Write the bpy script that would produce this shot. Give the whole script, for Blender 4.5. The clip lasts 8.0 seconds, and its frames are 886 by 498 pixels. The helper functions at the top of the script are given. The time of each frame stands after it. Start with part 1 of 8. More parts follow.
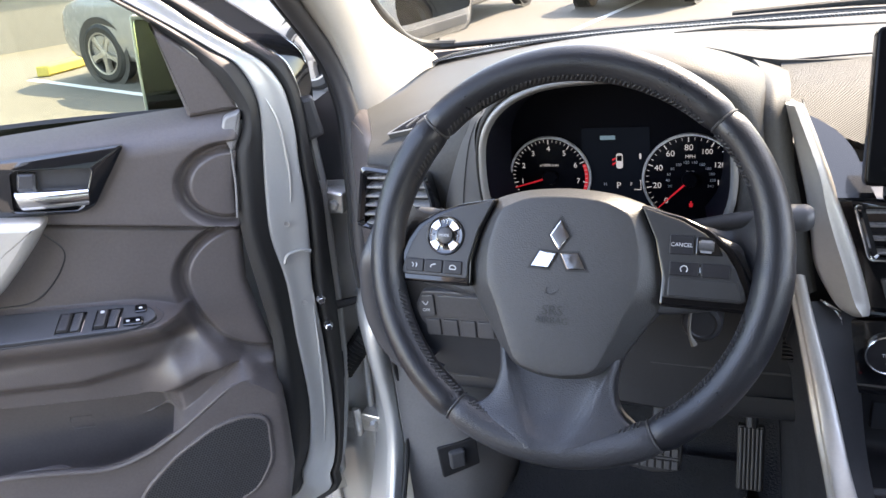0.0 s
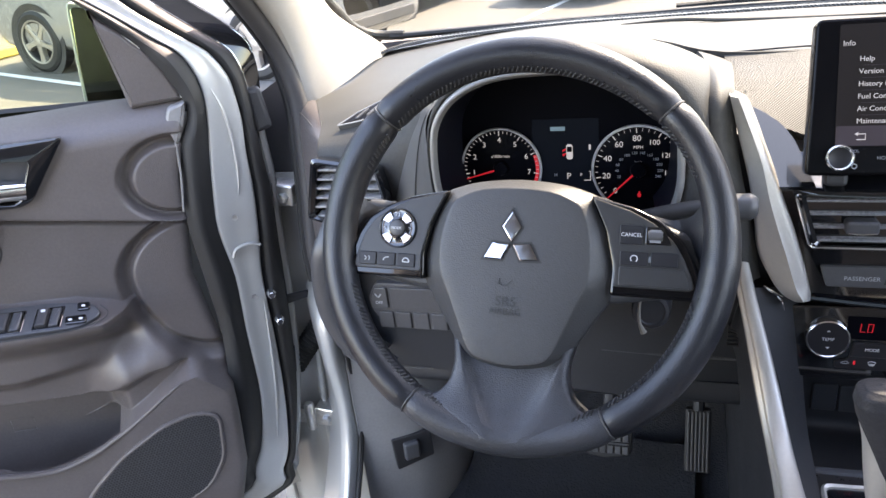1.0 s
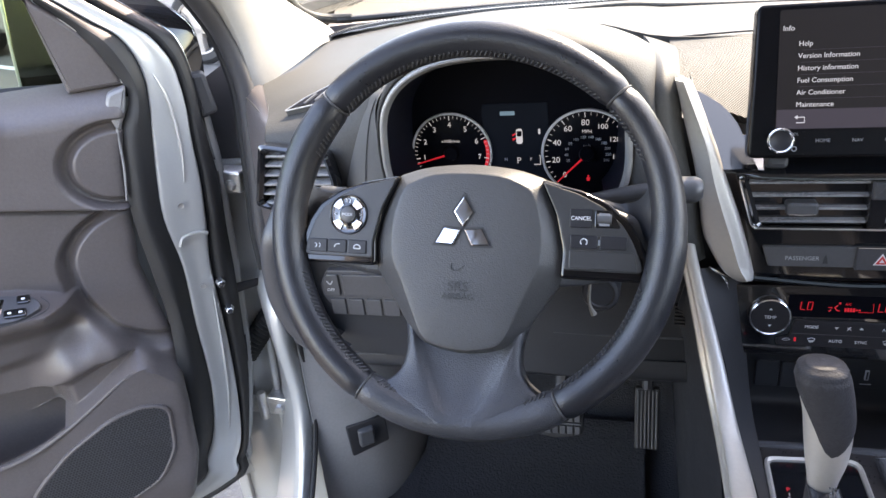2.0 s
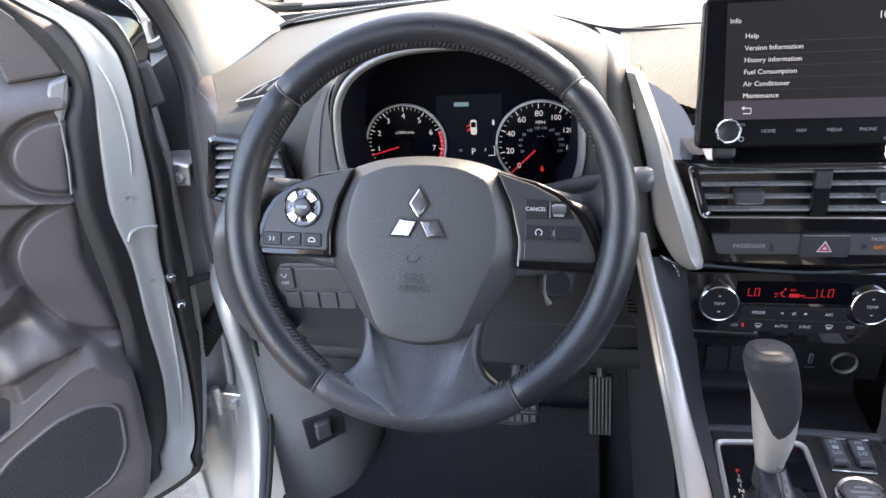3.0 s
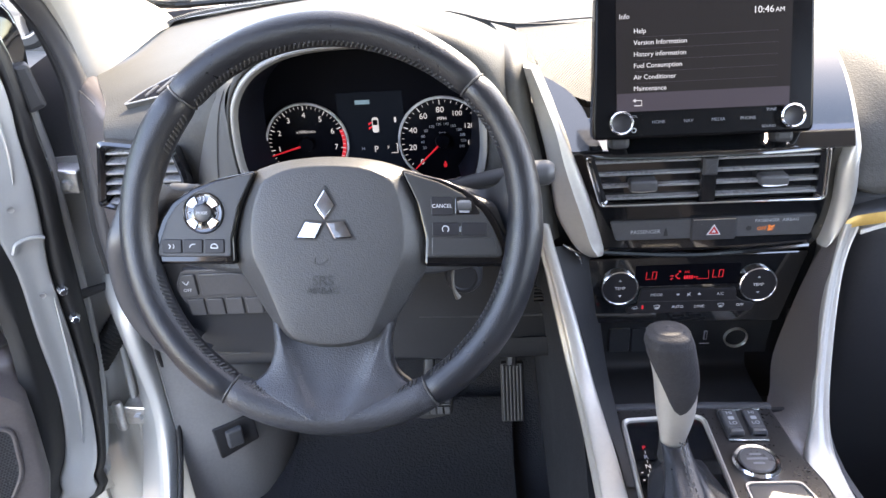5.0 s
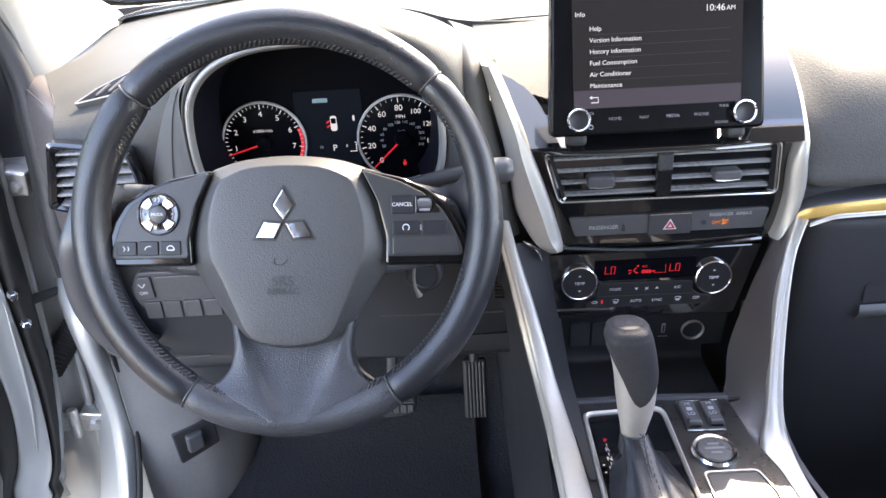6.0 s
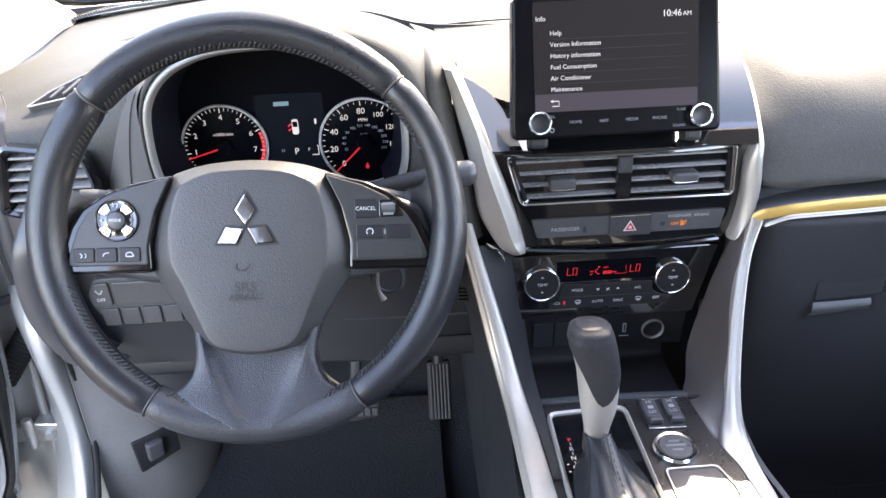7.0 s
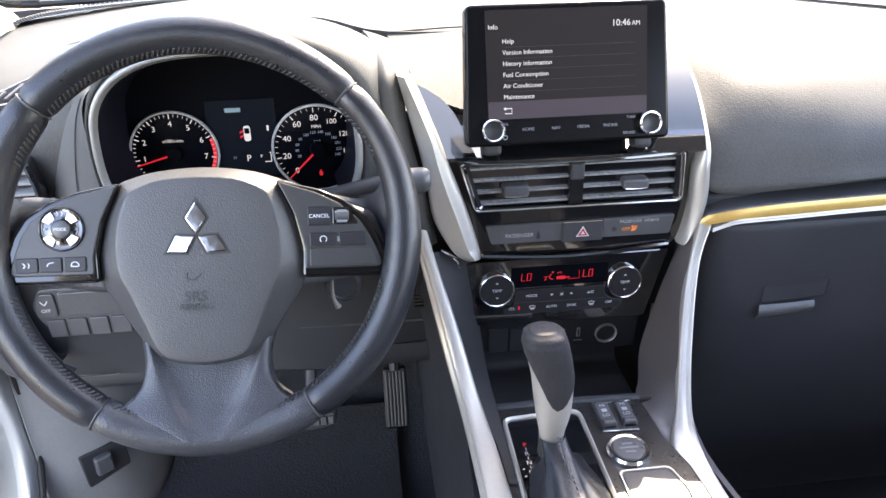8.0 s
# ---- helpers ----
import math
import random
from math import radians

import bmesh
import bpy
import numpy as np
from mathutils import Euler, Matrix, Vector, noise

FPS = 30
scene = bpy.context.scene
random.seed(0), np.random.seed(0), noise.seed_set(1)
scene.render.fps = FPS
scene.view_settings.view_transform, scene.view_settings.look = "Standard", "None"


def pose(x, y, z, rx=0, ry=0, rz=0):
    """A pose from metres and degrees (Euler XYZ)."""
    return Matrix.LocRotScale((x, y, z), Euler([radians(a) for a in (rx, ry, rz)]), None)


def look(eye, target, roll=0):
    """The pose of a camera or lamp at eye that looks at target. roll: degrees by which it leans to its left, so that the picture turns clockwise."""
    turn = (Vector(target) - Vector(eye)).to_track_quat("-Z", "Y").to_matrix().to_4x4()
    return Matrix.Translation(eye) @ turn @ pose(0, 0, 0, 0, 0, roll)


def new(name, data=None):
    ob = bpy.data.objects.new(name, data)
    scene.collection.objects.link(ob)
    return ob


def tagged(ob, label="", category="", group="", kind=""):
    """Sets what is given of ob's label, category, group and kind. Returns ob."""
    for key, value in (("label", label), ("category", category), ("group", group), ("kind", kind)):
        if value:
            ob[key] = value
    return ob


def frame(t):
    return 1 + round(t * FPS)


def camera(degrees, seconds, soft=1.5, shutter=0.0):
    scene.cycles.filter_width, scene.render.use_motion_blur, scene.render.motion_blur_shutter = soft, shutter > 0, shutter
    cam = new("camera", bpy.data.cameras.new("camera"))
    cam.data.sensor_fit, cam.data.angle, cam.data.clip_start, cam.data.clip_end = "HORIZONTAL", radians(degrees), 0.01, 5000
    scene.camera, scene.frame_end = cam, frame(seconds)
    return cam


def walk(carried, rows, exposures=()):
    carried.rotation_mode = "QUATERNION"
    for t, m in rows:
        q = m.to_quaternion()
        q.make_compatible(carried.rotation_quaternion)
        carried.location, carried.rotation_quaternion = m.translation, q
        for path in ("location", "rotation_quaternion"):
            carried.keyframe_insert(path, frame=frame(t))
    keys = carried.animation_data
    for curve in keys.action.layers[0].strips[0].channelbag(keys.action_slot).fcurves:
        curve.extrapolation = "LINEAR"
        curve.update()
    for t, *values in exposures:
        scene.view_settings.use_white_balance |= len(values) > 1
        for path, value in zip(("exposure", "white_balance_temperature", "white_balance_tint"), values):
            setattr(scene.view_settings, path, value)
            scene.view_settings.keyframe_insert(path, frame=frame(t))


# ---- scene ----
cam = camera(61.1, 8.0)
EXPOSURES = [(0.0, 3.80, 8000, 22), (1.5, 3.92, 8000, 22), (4.5, 4.28, 8000, 22), (8.0, 4.42, 8000, 22)]
PATH = [
    (0, (0.146, -0.6, 1.271), (-0.589, 1.098, 0.512), -7.3),
    (0.5, (0.145, -0.6, 1.272), (-0.531, 1.115, 0.495), -6.9),
    (1, (0.143, -0.598, 1.272), (-0.467, 1.132, 0.475), -6.5),
    (1.5, (0.143, -0.597, 1.272), (-0.404, 1.142, 0.449), -6.2),
    (3, (0.141, -0.595, 1.273), (-0.226, 1.164, 0.393), -4.8),
    (3.5, (0.14, -0.595, 1.275), (-0.167, 1.169, 0.383), -4.5),
    (4, (0.139, -0.595, 1.276), (-0.104, 1.175, 0.376), -4.3),
    (4.5, (0.139, -0.594, 1.278), (-0.039, 1.179, 0.37), -4.1),
    (6, (0.139, -0.593, 1.279), (0.125, 1.179, 0.352), -3.2),
    (6.5, (0.139, -0.592, 1.28), (0.173, 1.178, 0.349), -2.7),
    (7, (0.137, -0.593, 1.282), (0.225, 1.176, 0.352), -2.2),
    (7.5, (0.138, -0.593, 1.283), (0.283, 1.173, 0.356), -1.6),
    (8, (0.139, -0.593, 1.283), (0.343, 1.172, 0.364), -0.9),
]
walk(cam, [(t, look(eye, target, roll)) for t, eye, target, roll in PATH], exposures=EXPOSURES)

# ---- world and sun ----
SUN = Vector((0.34, 0.56, 0.70)).normalized()
world = bpy.data.worlds.new("sky")
scene.world = world
world.use_nodes = True
wn = world.node_tree.nodes
sky = wn.new("ShaderNodeTexSky")
sky.sky_type = "NISHITA"
sky.sun_disc = False
sky.sun_elevation = math.asin(SUN.z)
sky.sun_rotation = math.atan2(SUN.x, SUN.y)
world.node_tree.links.new(sky.outputs[0], wn["Background"].inputs[0])
wn["Background"].inputs[1].default_value = 0.15
sun = new("sun", bpy.data.lights.new("sun", "SUN"))
sun.data.energy, sun.data.angle, sun.data.color = 2.0, radians(0.5), (1.0, 0.94, 0.85)
sun.matrix_world = look(SUN * 30, (0, 0, 0))


# ---- materials ----
def material(name, color, rough=0.5, metal=0.0, grain=0.0, size=0.002, vary=0.12, coat=0.0, wear=0.0, kind="noise", spec=0.5):
    """A principled surface with broad and fine variation, and relief of the given depth and size in metres."""
    m = bpy.data.materials.new(name)
    m.use_nodes = True
    nt = m.node_tree
    b = nt.nodes["Principled BSDF"]
    b.inputs["Metallic"].default_value = metal
    b.inputs["Specular IOR Level"].default_value = spec
    b.inputs["Coat Weight"].default_value = coat
    b.inputs["Coat Roughness"].default_value = 0.04
    at = nt.nodes.new("ShaderNodeTexCoord")
    broad = nt.nodes.new("ShaderNodeTexNoise")
    broad.inputs["Scale"].default_value, broad.inputs["Detail"].default_value = 14, 5
    fine = nt.nodes.new("ShaderNodeTexNoise")
    fine.inputs["Scale"].default_value, fine.inputs["Detail"].default_value = 260, 3
    both = nt.nodes.new("ShaderNodeMath")
    both.operation = "ADD"
    for n in (broad, fine):
        nt.links.new(at.outputs["Object"], n.inputs["Vector"])
    nt.links.new(broad.outputs["Fac"], both.inputs[0])
    nt.links.new(fine.outputs["Fac"], both.inputs[1])
    tone = nt.nodes.new("ShaderNodeMapRange")
    tone.inputs[1].default_value, tone.inputs[2].default_value = 0.7, 1.3
    tone.inputs[3].default_value, tone.inputs[4].default_value = 1 - vary, 1 + vary
    nt.links.new(both.outputs[0], tone.inputs[0])
    mul = nt.nodes.new("ShaderNodeVectorMath")
    mul.operation = "SCALE"
    mul.inputs[0].default_value = color
    nt.links.new(tone.outputs[0], mul.inputs["Scale"])
    nt.links.new(mul.outputs[0], b.inputs["Base Color"])
    rg = nt.nodes.new("ShaderNodeMapRange")
    rg.inputs[1].default_value, rg.inputs[2].default_value = 0.6, 1.4
    rg.inputs[3].default_value, rg.inputs[4].default_value = max(0.0, rough - 0.06 - wear), min(1.0, rough + 0.06 + wear)
    nt.links.new(both.outputs[0], rg.inputs[0])
    nt.links.new(rg.outputs[0], b.inputs["Roughness"])
    if grain:
        if kind == "hide":
            g = nt.nodes.new("ShaderNodeTexVoronoi")
            g.feature = "SMOOTH_F1"
            g.inputs["Scale"].default_value, g.inputs["Smoothness"].default_value = 1 / size, 0.35
            out = g.outputs["Distance"]
        elif kind == "ribs":
            g = nt.nodes.new("ShaderNodeTexWave")
            g.inputs["Scale"].default_value = 0.5 / size
            g.bands_direction = "DIAGONAL"
            out = g.outputs["Fac"]
        else:
            g = nt.nodes.new("ShaderNodeTexNoise")
            g.inputs["Scale"].default_value, g.inputs["Detail"].default_value = 1 / size, 3
            out = g.outputs["Fac"]
        nt.links.new(at.outputs["Object"], g.inputs["Vector"])
        bump = nt.nodes.new("ShaderNodeBump")
        bump.inputs["Distance"].default_value = grain
        bump.inputs["Strength"].default_value = 0.8
        nt.links.new(out, bump.inputs["Height"])
        nt.links.new(bump.outputs[0], b.inputs["Normal"])
    return m


def glow(name, color, power, rough=0.4, spec=0.3):
    m = bpy.data.materials.new(name)
    m.use_nodes = True
    b = m.node_tree.nodes["Principled BSDF"]
    b.inputs["Base Color"].default_value = (*[c * 0.4 for c in color], 1)
    b.inputs["Emission Color"].default_value = (*color, 1)
    b.inputs["Emission Strength"].default_value = power
    b.inputs["Roughness"].default_value = rough
    b.inputs["Specular IOR Level"].default_value = spec
    return m


def pane(name, tint, gloss=0.03):
    m = bpy.data.materials.new(name)
    m.use_nodes = True
    nt = m.node_tree
    clear = nt.nodes.new("ShaderNodeBsdfTransparent")
    clear.inputs[0].default_value = (*tint, 1)
    shine = nt.nodes.new("ShaderNodeBsdfGlossy")
    shine.inputs["Roughness"].default_value = 0.02
    mix = nt.nodes.new("ShaderNodeMixShader")
    mix.inputs[0].default_value = gloss
    nt.links.new(clear.outputs[0], mix.inputs[1])
    nt.links.new(shine.outputs[0], mix.inputs[2])
    nt.links.new(mix.outputs[0], nt.nodes["Material Output"].inputs[0])
    return m


PAD = material("grained_dash_vinyl", (0.060, 0.0588, 0.0555), 0.6, grain=0.00028, size=0.0018, kind="hide", vary=0.14, spec=0.22)
HARD = material("moulded_plastic", (0.06, 0.059, 0.062), 0.5, grain=0.0002, size=0.0009, vary=0.12)
LOWP = material("dark_knee_plastic", (0.017, 0.0185, 0.022), 0.45, grain=0.0002, size=0.0009, vary=0.15)
DOORP = material("door_trim_plastic", (0.094, 0.081, 0.078), 0.38, grain=0.00024, size=0.0014, kind="hide", vary=0.1)
# grey raised above the dash vinyl to put the flank's light into its colour
FLANK = material("lit_flank_plastic", (0.085, 0.084, 0.083), 0.42, grain=0.0001, size=0.0012, vary=0.08)
SMOOTHP = material("smooth_dark_plastic", (0.045, 0.046, 0.05), 0.36, vary=0.08)
LEATHER = material("black_leather", (0.0125, 0.0138, 0.0175), 0.36, grain=0.0002, size=0.0012, kind="hide", vary=0.15, wear=0.05, spec=0.5)
AIRBAG = material("airbag_cover_vinyl", (0.050, 0.051, 0.053), 0.44, grain=0.0003, size=0.0013, kind="hide", vary=0.08)
SPOKEP = material("soft_touch_spoke_plastic", (0.036, 0.038, 0.043), 0.38, grain=0.0004, size=0.0013, kind="hide", vary=0.1)
THREAD = material("black_thread", (0.045, 0.045, 0.046), 0.5)
KNOBHIDE = material("worn_knob_leather", (0.036, 0.035, 0.037), 0.5, grain=0.0003, size=0.0018, kind="hide", vary=0.15, spec=0.12)
PODP = material("pod_plate_plastic", (0.014, 0.014, 0.017), 0.42, vary=0.08, spec=0.35)
GLOSS = material("piano_black", (0.007, 0.0075, 0.009), 0.06, vary=0.05, coat=1.0)
PODPLATE = material("thumb_pod_plastic", (0.027, 0.0275, 0.029), 0.4, grain=0.0001, size=0.0009, vary=0.08)
CONSOLEP = material("console_top_plastic", (0.022, 0.0205, 0.021), 0.3, grain=0.0001, size=0.0009, vary=0.15)
PODGLOSS = material("pod_gloss_black", (0.004, 0.004, 0.005), 0.07, vary=0.05, spec=0.5)
MATT = material("matt_black_plastic", (0.023, 0.023, 0.025), 0.55, vary=0.1)
BUTTON = material("button_plastic", (0.066, 0.067, 0.071), 0.4, vary=0.08)
SATIN = material("satin_silver_paint", (0.50, 0.475, 0.435), 0.47, metal=0.65, vary=0.05)
CHROME = material("chrome", (0.82, 0.82, 0.82), 0.14, metal=1.0, vary=0.03)
BODY = material("silver_body_paint", (0.40, 0.405, 0.395), 0.34, metal=0.3, vary=0.02, coat=0.3)
STEEL = material("zinc_steel", (0.55, 0.55, 0.54), 0.35, metal=0.9, vary=0.15)
# gold tone puts a yellow reflection into the silver ledge's colour
LEDGE = material("yellow_sheen_satin", (0.60, 0.37, 0.11), 0.34, metal=0.4, vary=0.06)
RUBBER = material("rubber", (0.009, 0.009, 0.0095), 0.6, vary=0.15)
CARPET = material("carpet", (0.011, 0.012, 0.0155), 0.9, grain=0.002, size=0.003, vary=0.3)
CREAM = material("pale_pillar_trim", (0.28, 0.262, 0.235), 0.7, grain=0.0003, size=0.001, vary=0.04)
RIBBED = material("ribbed_tray_vinyl", (0.085, 0.084, 0.081), 0.6, grain=0.0014, size=0.0026, kind="ribs", vary=0.06, spec=0.3)
MESHBLK = material("speaker_mesh", (0.052, 0.052, 0.055), 0.6, metal=0.3, grain=0.0008, size=0.0035, kind="hide", vary=0.1)
SCREEN = glow("lcd_dark", (0.018, 0.0172, 0.019), 0.045, 0.6, 0.08)
SCREENBAR = glow("lcd_bar", (0.045, 0.042, 0.055), 0.055, 0.6, 0.1)
LCD = glow("lcd_blue", (0.003, 0.0055, 0.011), 0.035, 0.6, 0.1)
WHITEINK = glow("lit_white", (0.60, 0.63, 0.67), 0.045)
GREYINK = material("printed_grey", (0.34, 0.35, 0.37), 0.5, vary=0.04)
DIMPRINT = material("printed_dim_grey", (0.17, 0.175, 0.19), 0.5, vary=0.04)
WHITEPRINT = material("printed_white", (0.58, 0.59, 0.61), 0.5, vary=0.03)
REDINK = glow("lit_red", (0.8, 0.03, 0.05), 0.034)
ALLOY = material("bronze_alloy", (0.30, 0.275, 0.25), 0.4, metal=0.5, vary=0.05)
EMBLEM = material("emblem_chrome", (0.50, 0.50, 0.51), 0.10, metal=1.0, vary=0.03)
DARKCHROME = material("dark_chrome", (0.075, 0.075, 0.078), 0.3, metal=1.0, vary=0.03)
RING = material("dial_ring", (0.46, 0.46, 0.47), 0.4)
SLAT = material("slat_plastic", (0.28, 0.28, 0.285), 0.28)
KICK = material("smooth_kick_plastic", (0.20, 0.196, 0.196), 0.4, vary=0.08)
AMBER = glow("lit_amber", (0.8, 0.24, 0.05), 0.032)
CYAN = glow("lit_cyan", (0.20, 0.35, 0.45), 0.03)
DIALBLK = material("dial_face", (0.002, 0.0024, 0.0045), 0.4, spec=0.06)
SHROUD = material("cluster_shroud_plastic", (0.008, 0.009, 0.014), 0.5, vary=0.3, spec=0.06)
TABLET = material("tablet_black", (0.004, 0.004, 0.005), 0.22, vary=0.05, spec=0.12)
GLASS = pane("windscreen_glass", (0.76, 0.785, 0.765))
DGLASS = pane("door_glass", (0.80, 0.84, 0.74))
PRIVACY = pane("privacy_glass", (0.30, 0.31, 0.30))


# ---- mesh helpers ----
def part(name, bm, mat, parent=None, label="", sharp=35):
    me = bpy.data.meshes.new(name)
    flats = [f for f in bm.faces if f.tag]
    bmesh.ops.recalc_face_normals(bm, faces=bm.faces)
    for f in bm.faces:
        f.smooth = True
    bm.edges.index_update()
    crease = [e.index for f in flats for e in f.edges]
    bm.to_mesh(me)
    bm.free()
    me.set_sharp_from_angle(angle=radians(sharp))
    for i in crease:
        me.edges[i].use_edge_sharp = True
    me.materials.append(mat)
    ob = new(name, me)
    if parent is not None:
        ob.parent = parent
        ob.matrix_parent_inverse = Matrix.Translation(-Vector(parent.location))
    if label:
        tagged(ob, label)
    return ob


def thing(name, at, label, category, group="", kind=""):
    ob = new(name)
    ob.empty_display_size = 0.05
    ob.location = at
    return tagged(ob, label, category, group, kind)


def solo(name, bm, mat, label, category, kind="", group="", sharp=35):
    return tagged(part(name, bm, mat, None, "", sharp), label, category, group, kind)


def curve_through(pts, n, closed=False):
    """n points (or n per span) on a smooth curve through pts."""
    p = np.array(pts, float)
    k = len(p)
    spans = k if closed else k - 1
    out = []
    for i in range(spans):
        a, b, c, d = (p[(i + j) % k] if closed else p[min(max(i + j, 0), k - 1)] for j in (-1, 0, 1, 2))
        for t in np.linspace(0, 1, n, endpoint=False):
            out.append(0.5 * (2 * b + (c - a) * t + (2 * a - 5 * b + 4 * c - d) * t * t + (3 * b - a - 3 * c + d) * t ** 3))
    if not closed:
        out.append(p[-1])
    return np.array(out)


def loft(rows, nu=4, nv=4, thick=0.0, closed=False, m=None):
    """A smooth sheet through rows of points, solid when thick (towards the back of its normal)."""
    g = np.array([curve_through(r, nv, closed) for r in rows])
    g = np.stack([curve_through(g[:, j], nu) for j in range(g.shape[1])], 1)
    h, w = g.shape[:2]
    bm = bmesh.new()

    def lay(q):
        return [[bm.verts.new(m @ Vector(v) if m else v) for v in r] for r in q]

    def skin(v, flip):
        for i in range(h - 1):
            for j in range(w if closed else w - 1):
                k = (j + 1) % w
                f = (v[i][j], v[i][k], v[i + 1][k], v[i + 1][j])
                bm.faces.new(f[::-1] if flip else f)

    a = lay(g)
    skin(a, False)
    if thick:
        du = np.gradient(g, axis=0)
        dv = np.gradient(g, axis=1)
        nn = np.cross(du, dv)
        nn /= np.linalg.norm(nn, axis=2, keepdims=True) + 1e-9
        b = lay(g + nn * thick)
        skin(b, True)
        for i in range(h - 1):
            if not closed:
                bm.faces.new((a[i][0], a[i + 1][0], b[i + 1][0], b[i][0]))
                bm.faces.new((a[i][-1], b[i][-1], b[i + 1][-1], a[i + 1][-1]))
        for j in range(w if closed else w - 1):
            k = (j + 1) % w
            bm.faces.new((a[0][j], b[0][j], b[0][k], a[0][k]))
            bm.faces.new((a[-1][j], a[-1][k], b[-1][k], b[-1][j]))
    return bm


def rounded(poly, r, n=5):
    """The polygon with its corners rounded by radius r (or a radius each)."""
    out = []
    k = len(poly)
    for i in range(k):
        a, b, c = (Vector(poly[(i + j) % k]) for j in (-1, 0, 1))
        ri = r[i] if isinstance(r, (list, tuple)) else r
        u, v = (a - b), (c - b)
        d = min(ri, u.length * 0.48, v.length * 0.48)
        p, q = b + u.normalized() * d, b + v.normalized() * d
        for t in np.linspace(0, 1, n):
            out.append(tuple((1 - t) ** 2 * p + 2 * t * (1 - t) * b + t * t * q))
    return out


def prism(poly, m, d0, d1, bevel=0.001, seg=2, bm=None):
    """A polygon in the plane of m, drawn out from d0 to d1, its front edge bevelled inwards."""
    bm = bm or bmesh.new()
    p = np.array(poly, float)
    if len(p) > 2 and np.sum(p[:, 0] * np.roll(p[:, 1], -1) - np.roll(p[:, 0], -1) * p[:, 1]) < 0:
        p = p[::-1]
    e = np.roll(p, -1, 0) - p
    nrm = np.stack([-e[:, 1], e[:, 0]], 1) / (np.linalg.norm(e, axis=1, keepdims=True) + 1e-12)
    mit = nrm + np.roll(nrm, 1, 0)
    mit /= np.maximum((mit * mit).sum(1, keepdims=True) / 2, 0.35)
    rings = [(0, d0)]
    if bevel:
        rings += [(bevel * (1 - math.cos(t)), d1 - bevel + bevel * math.sin(t)) for t in np.linspace(0, math.pi / 2, seg + 1)]
    else:
        rings.append((0, d1))
    def inset(i):
        q = p + mit * i
        for _ in range(6 if i else 0):
            turned = ((np.roll(q, -1, 0) - q) * e).sum(1) < 0
            for a in np.nonzero(turned)[0]:
                c = (a + 1) % len(q)
                q[a] = q[c] = (q[a] + q[c]) / 2
        return q

    vs = [[bm.verts.new(m @ Vector((*q, d))) for q in inset(i)] for i, d in rings]
    k = len(p)
    for a, b in zip(vs, vs[1:]):
        for i in range(k):
            j = (i + 1) % k
            bm.faces.new((a[i], a[j], b[j], b[i]))
    bm.faces.new(vs[-1]).tag = True
    bm.faces.new(vs[0][::-1]).tag = True
    return bm


def rect(w, h, r=0.002, x=0.0, y=0.0, n=4):
    return [(px + x, py + y) for px, py in rounded([(-w / 2, -h / 2), (w / 2, -h / 2), (w / 2, h / 2), (-w / 2, h / 2)], r, n)]


def tube(path, r, n=12, closed=False, span=6, flat=1.0, bm=None, smooth=True):
    """A round bar along a smooth path; r: one radius, or one for each path point; flat: its height over its width."""
    bm = bm or bmesh.new()
    pts = curve_through(path, span, closed) if smooth else np.array(path, float)
    k = len(pts)
    if isinstance(r, (list, tuple)):
        x = np.linspace(0, 1, len(r))
        rr = np.interp(np.linspace(0, 1, k), x, r)
    else:
        rr = [r] * k
    rings = []
    up = None
    for i in range(k):
        d = Vector(pts[(i + 1) % k] if closed or i < k - 1 else pts[i]) - Vector(pts[i - 1] if closed or i else pts[i])
        d.normalize()
        if up is None:
            up = d.orthogonal().normalized() if abs(d.z) > 0.9 else Vector((0, 0, 1))
        s = d.cross(up).normalized()
        up = s.cross(d).normalized()
        rings.append([bm.verts.new(Vector(pts[i]) + (s * math.cos(a) + up * math.sin(a) * flat) * rr[i]) for a in np.linspace(0, 2 * math.pi, n, endpoint=False)])
    for i in range(k if closed else k - 1):
        a, b = rings[i], rings[(i + 1) % k]
        for j in range(n):
            bm.faces.new((a[j], a[(j + 1) % n], b[(j + 1) % n], b[j]))
    if not closed:
        bm.faces.new(rings[0][::-1])
        bm.faces.new(rings[-1])
    return bm


def lathe(profile, m, n=32, bm=None):
    """Turned round the z axis of m, from (radius, height) pairs."""
    bm = bm or bmesh.new()
    rings = []
    for r, h in profile:
        if r < 1e-6:
            rings.append([bm.verts.new(m @ Vector((0, 0, h)))])
        else:
            rings.append([bm.verts.new(m @ Vector((r * math.cos(a), r * math.sin(a), h))) for a in np.linspace(0, 2 * math.pi, n, endpoint=False)])
    for a, b in zip(rings, rings[1:]):
        for j in range(n):
            q = [a[j % len(a)], a[(j + 1) % len(a)], b[(j + 1) % len(b)], b[j % len(b)]]
            q = list(dict.fromkeys(q))
            if len(q) > 2:
                bm.faces.new(q)
    return bm


def block(c, size, bevel=0.002, turn=None):
    m = Matrix.Translation(c) @ (turn or Matrix())
    return prism(rect(size[0], size[1], bevel * 1.5), m, -size[2] / 2, size[2] / 2, bevel)


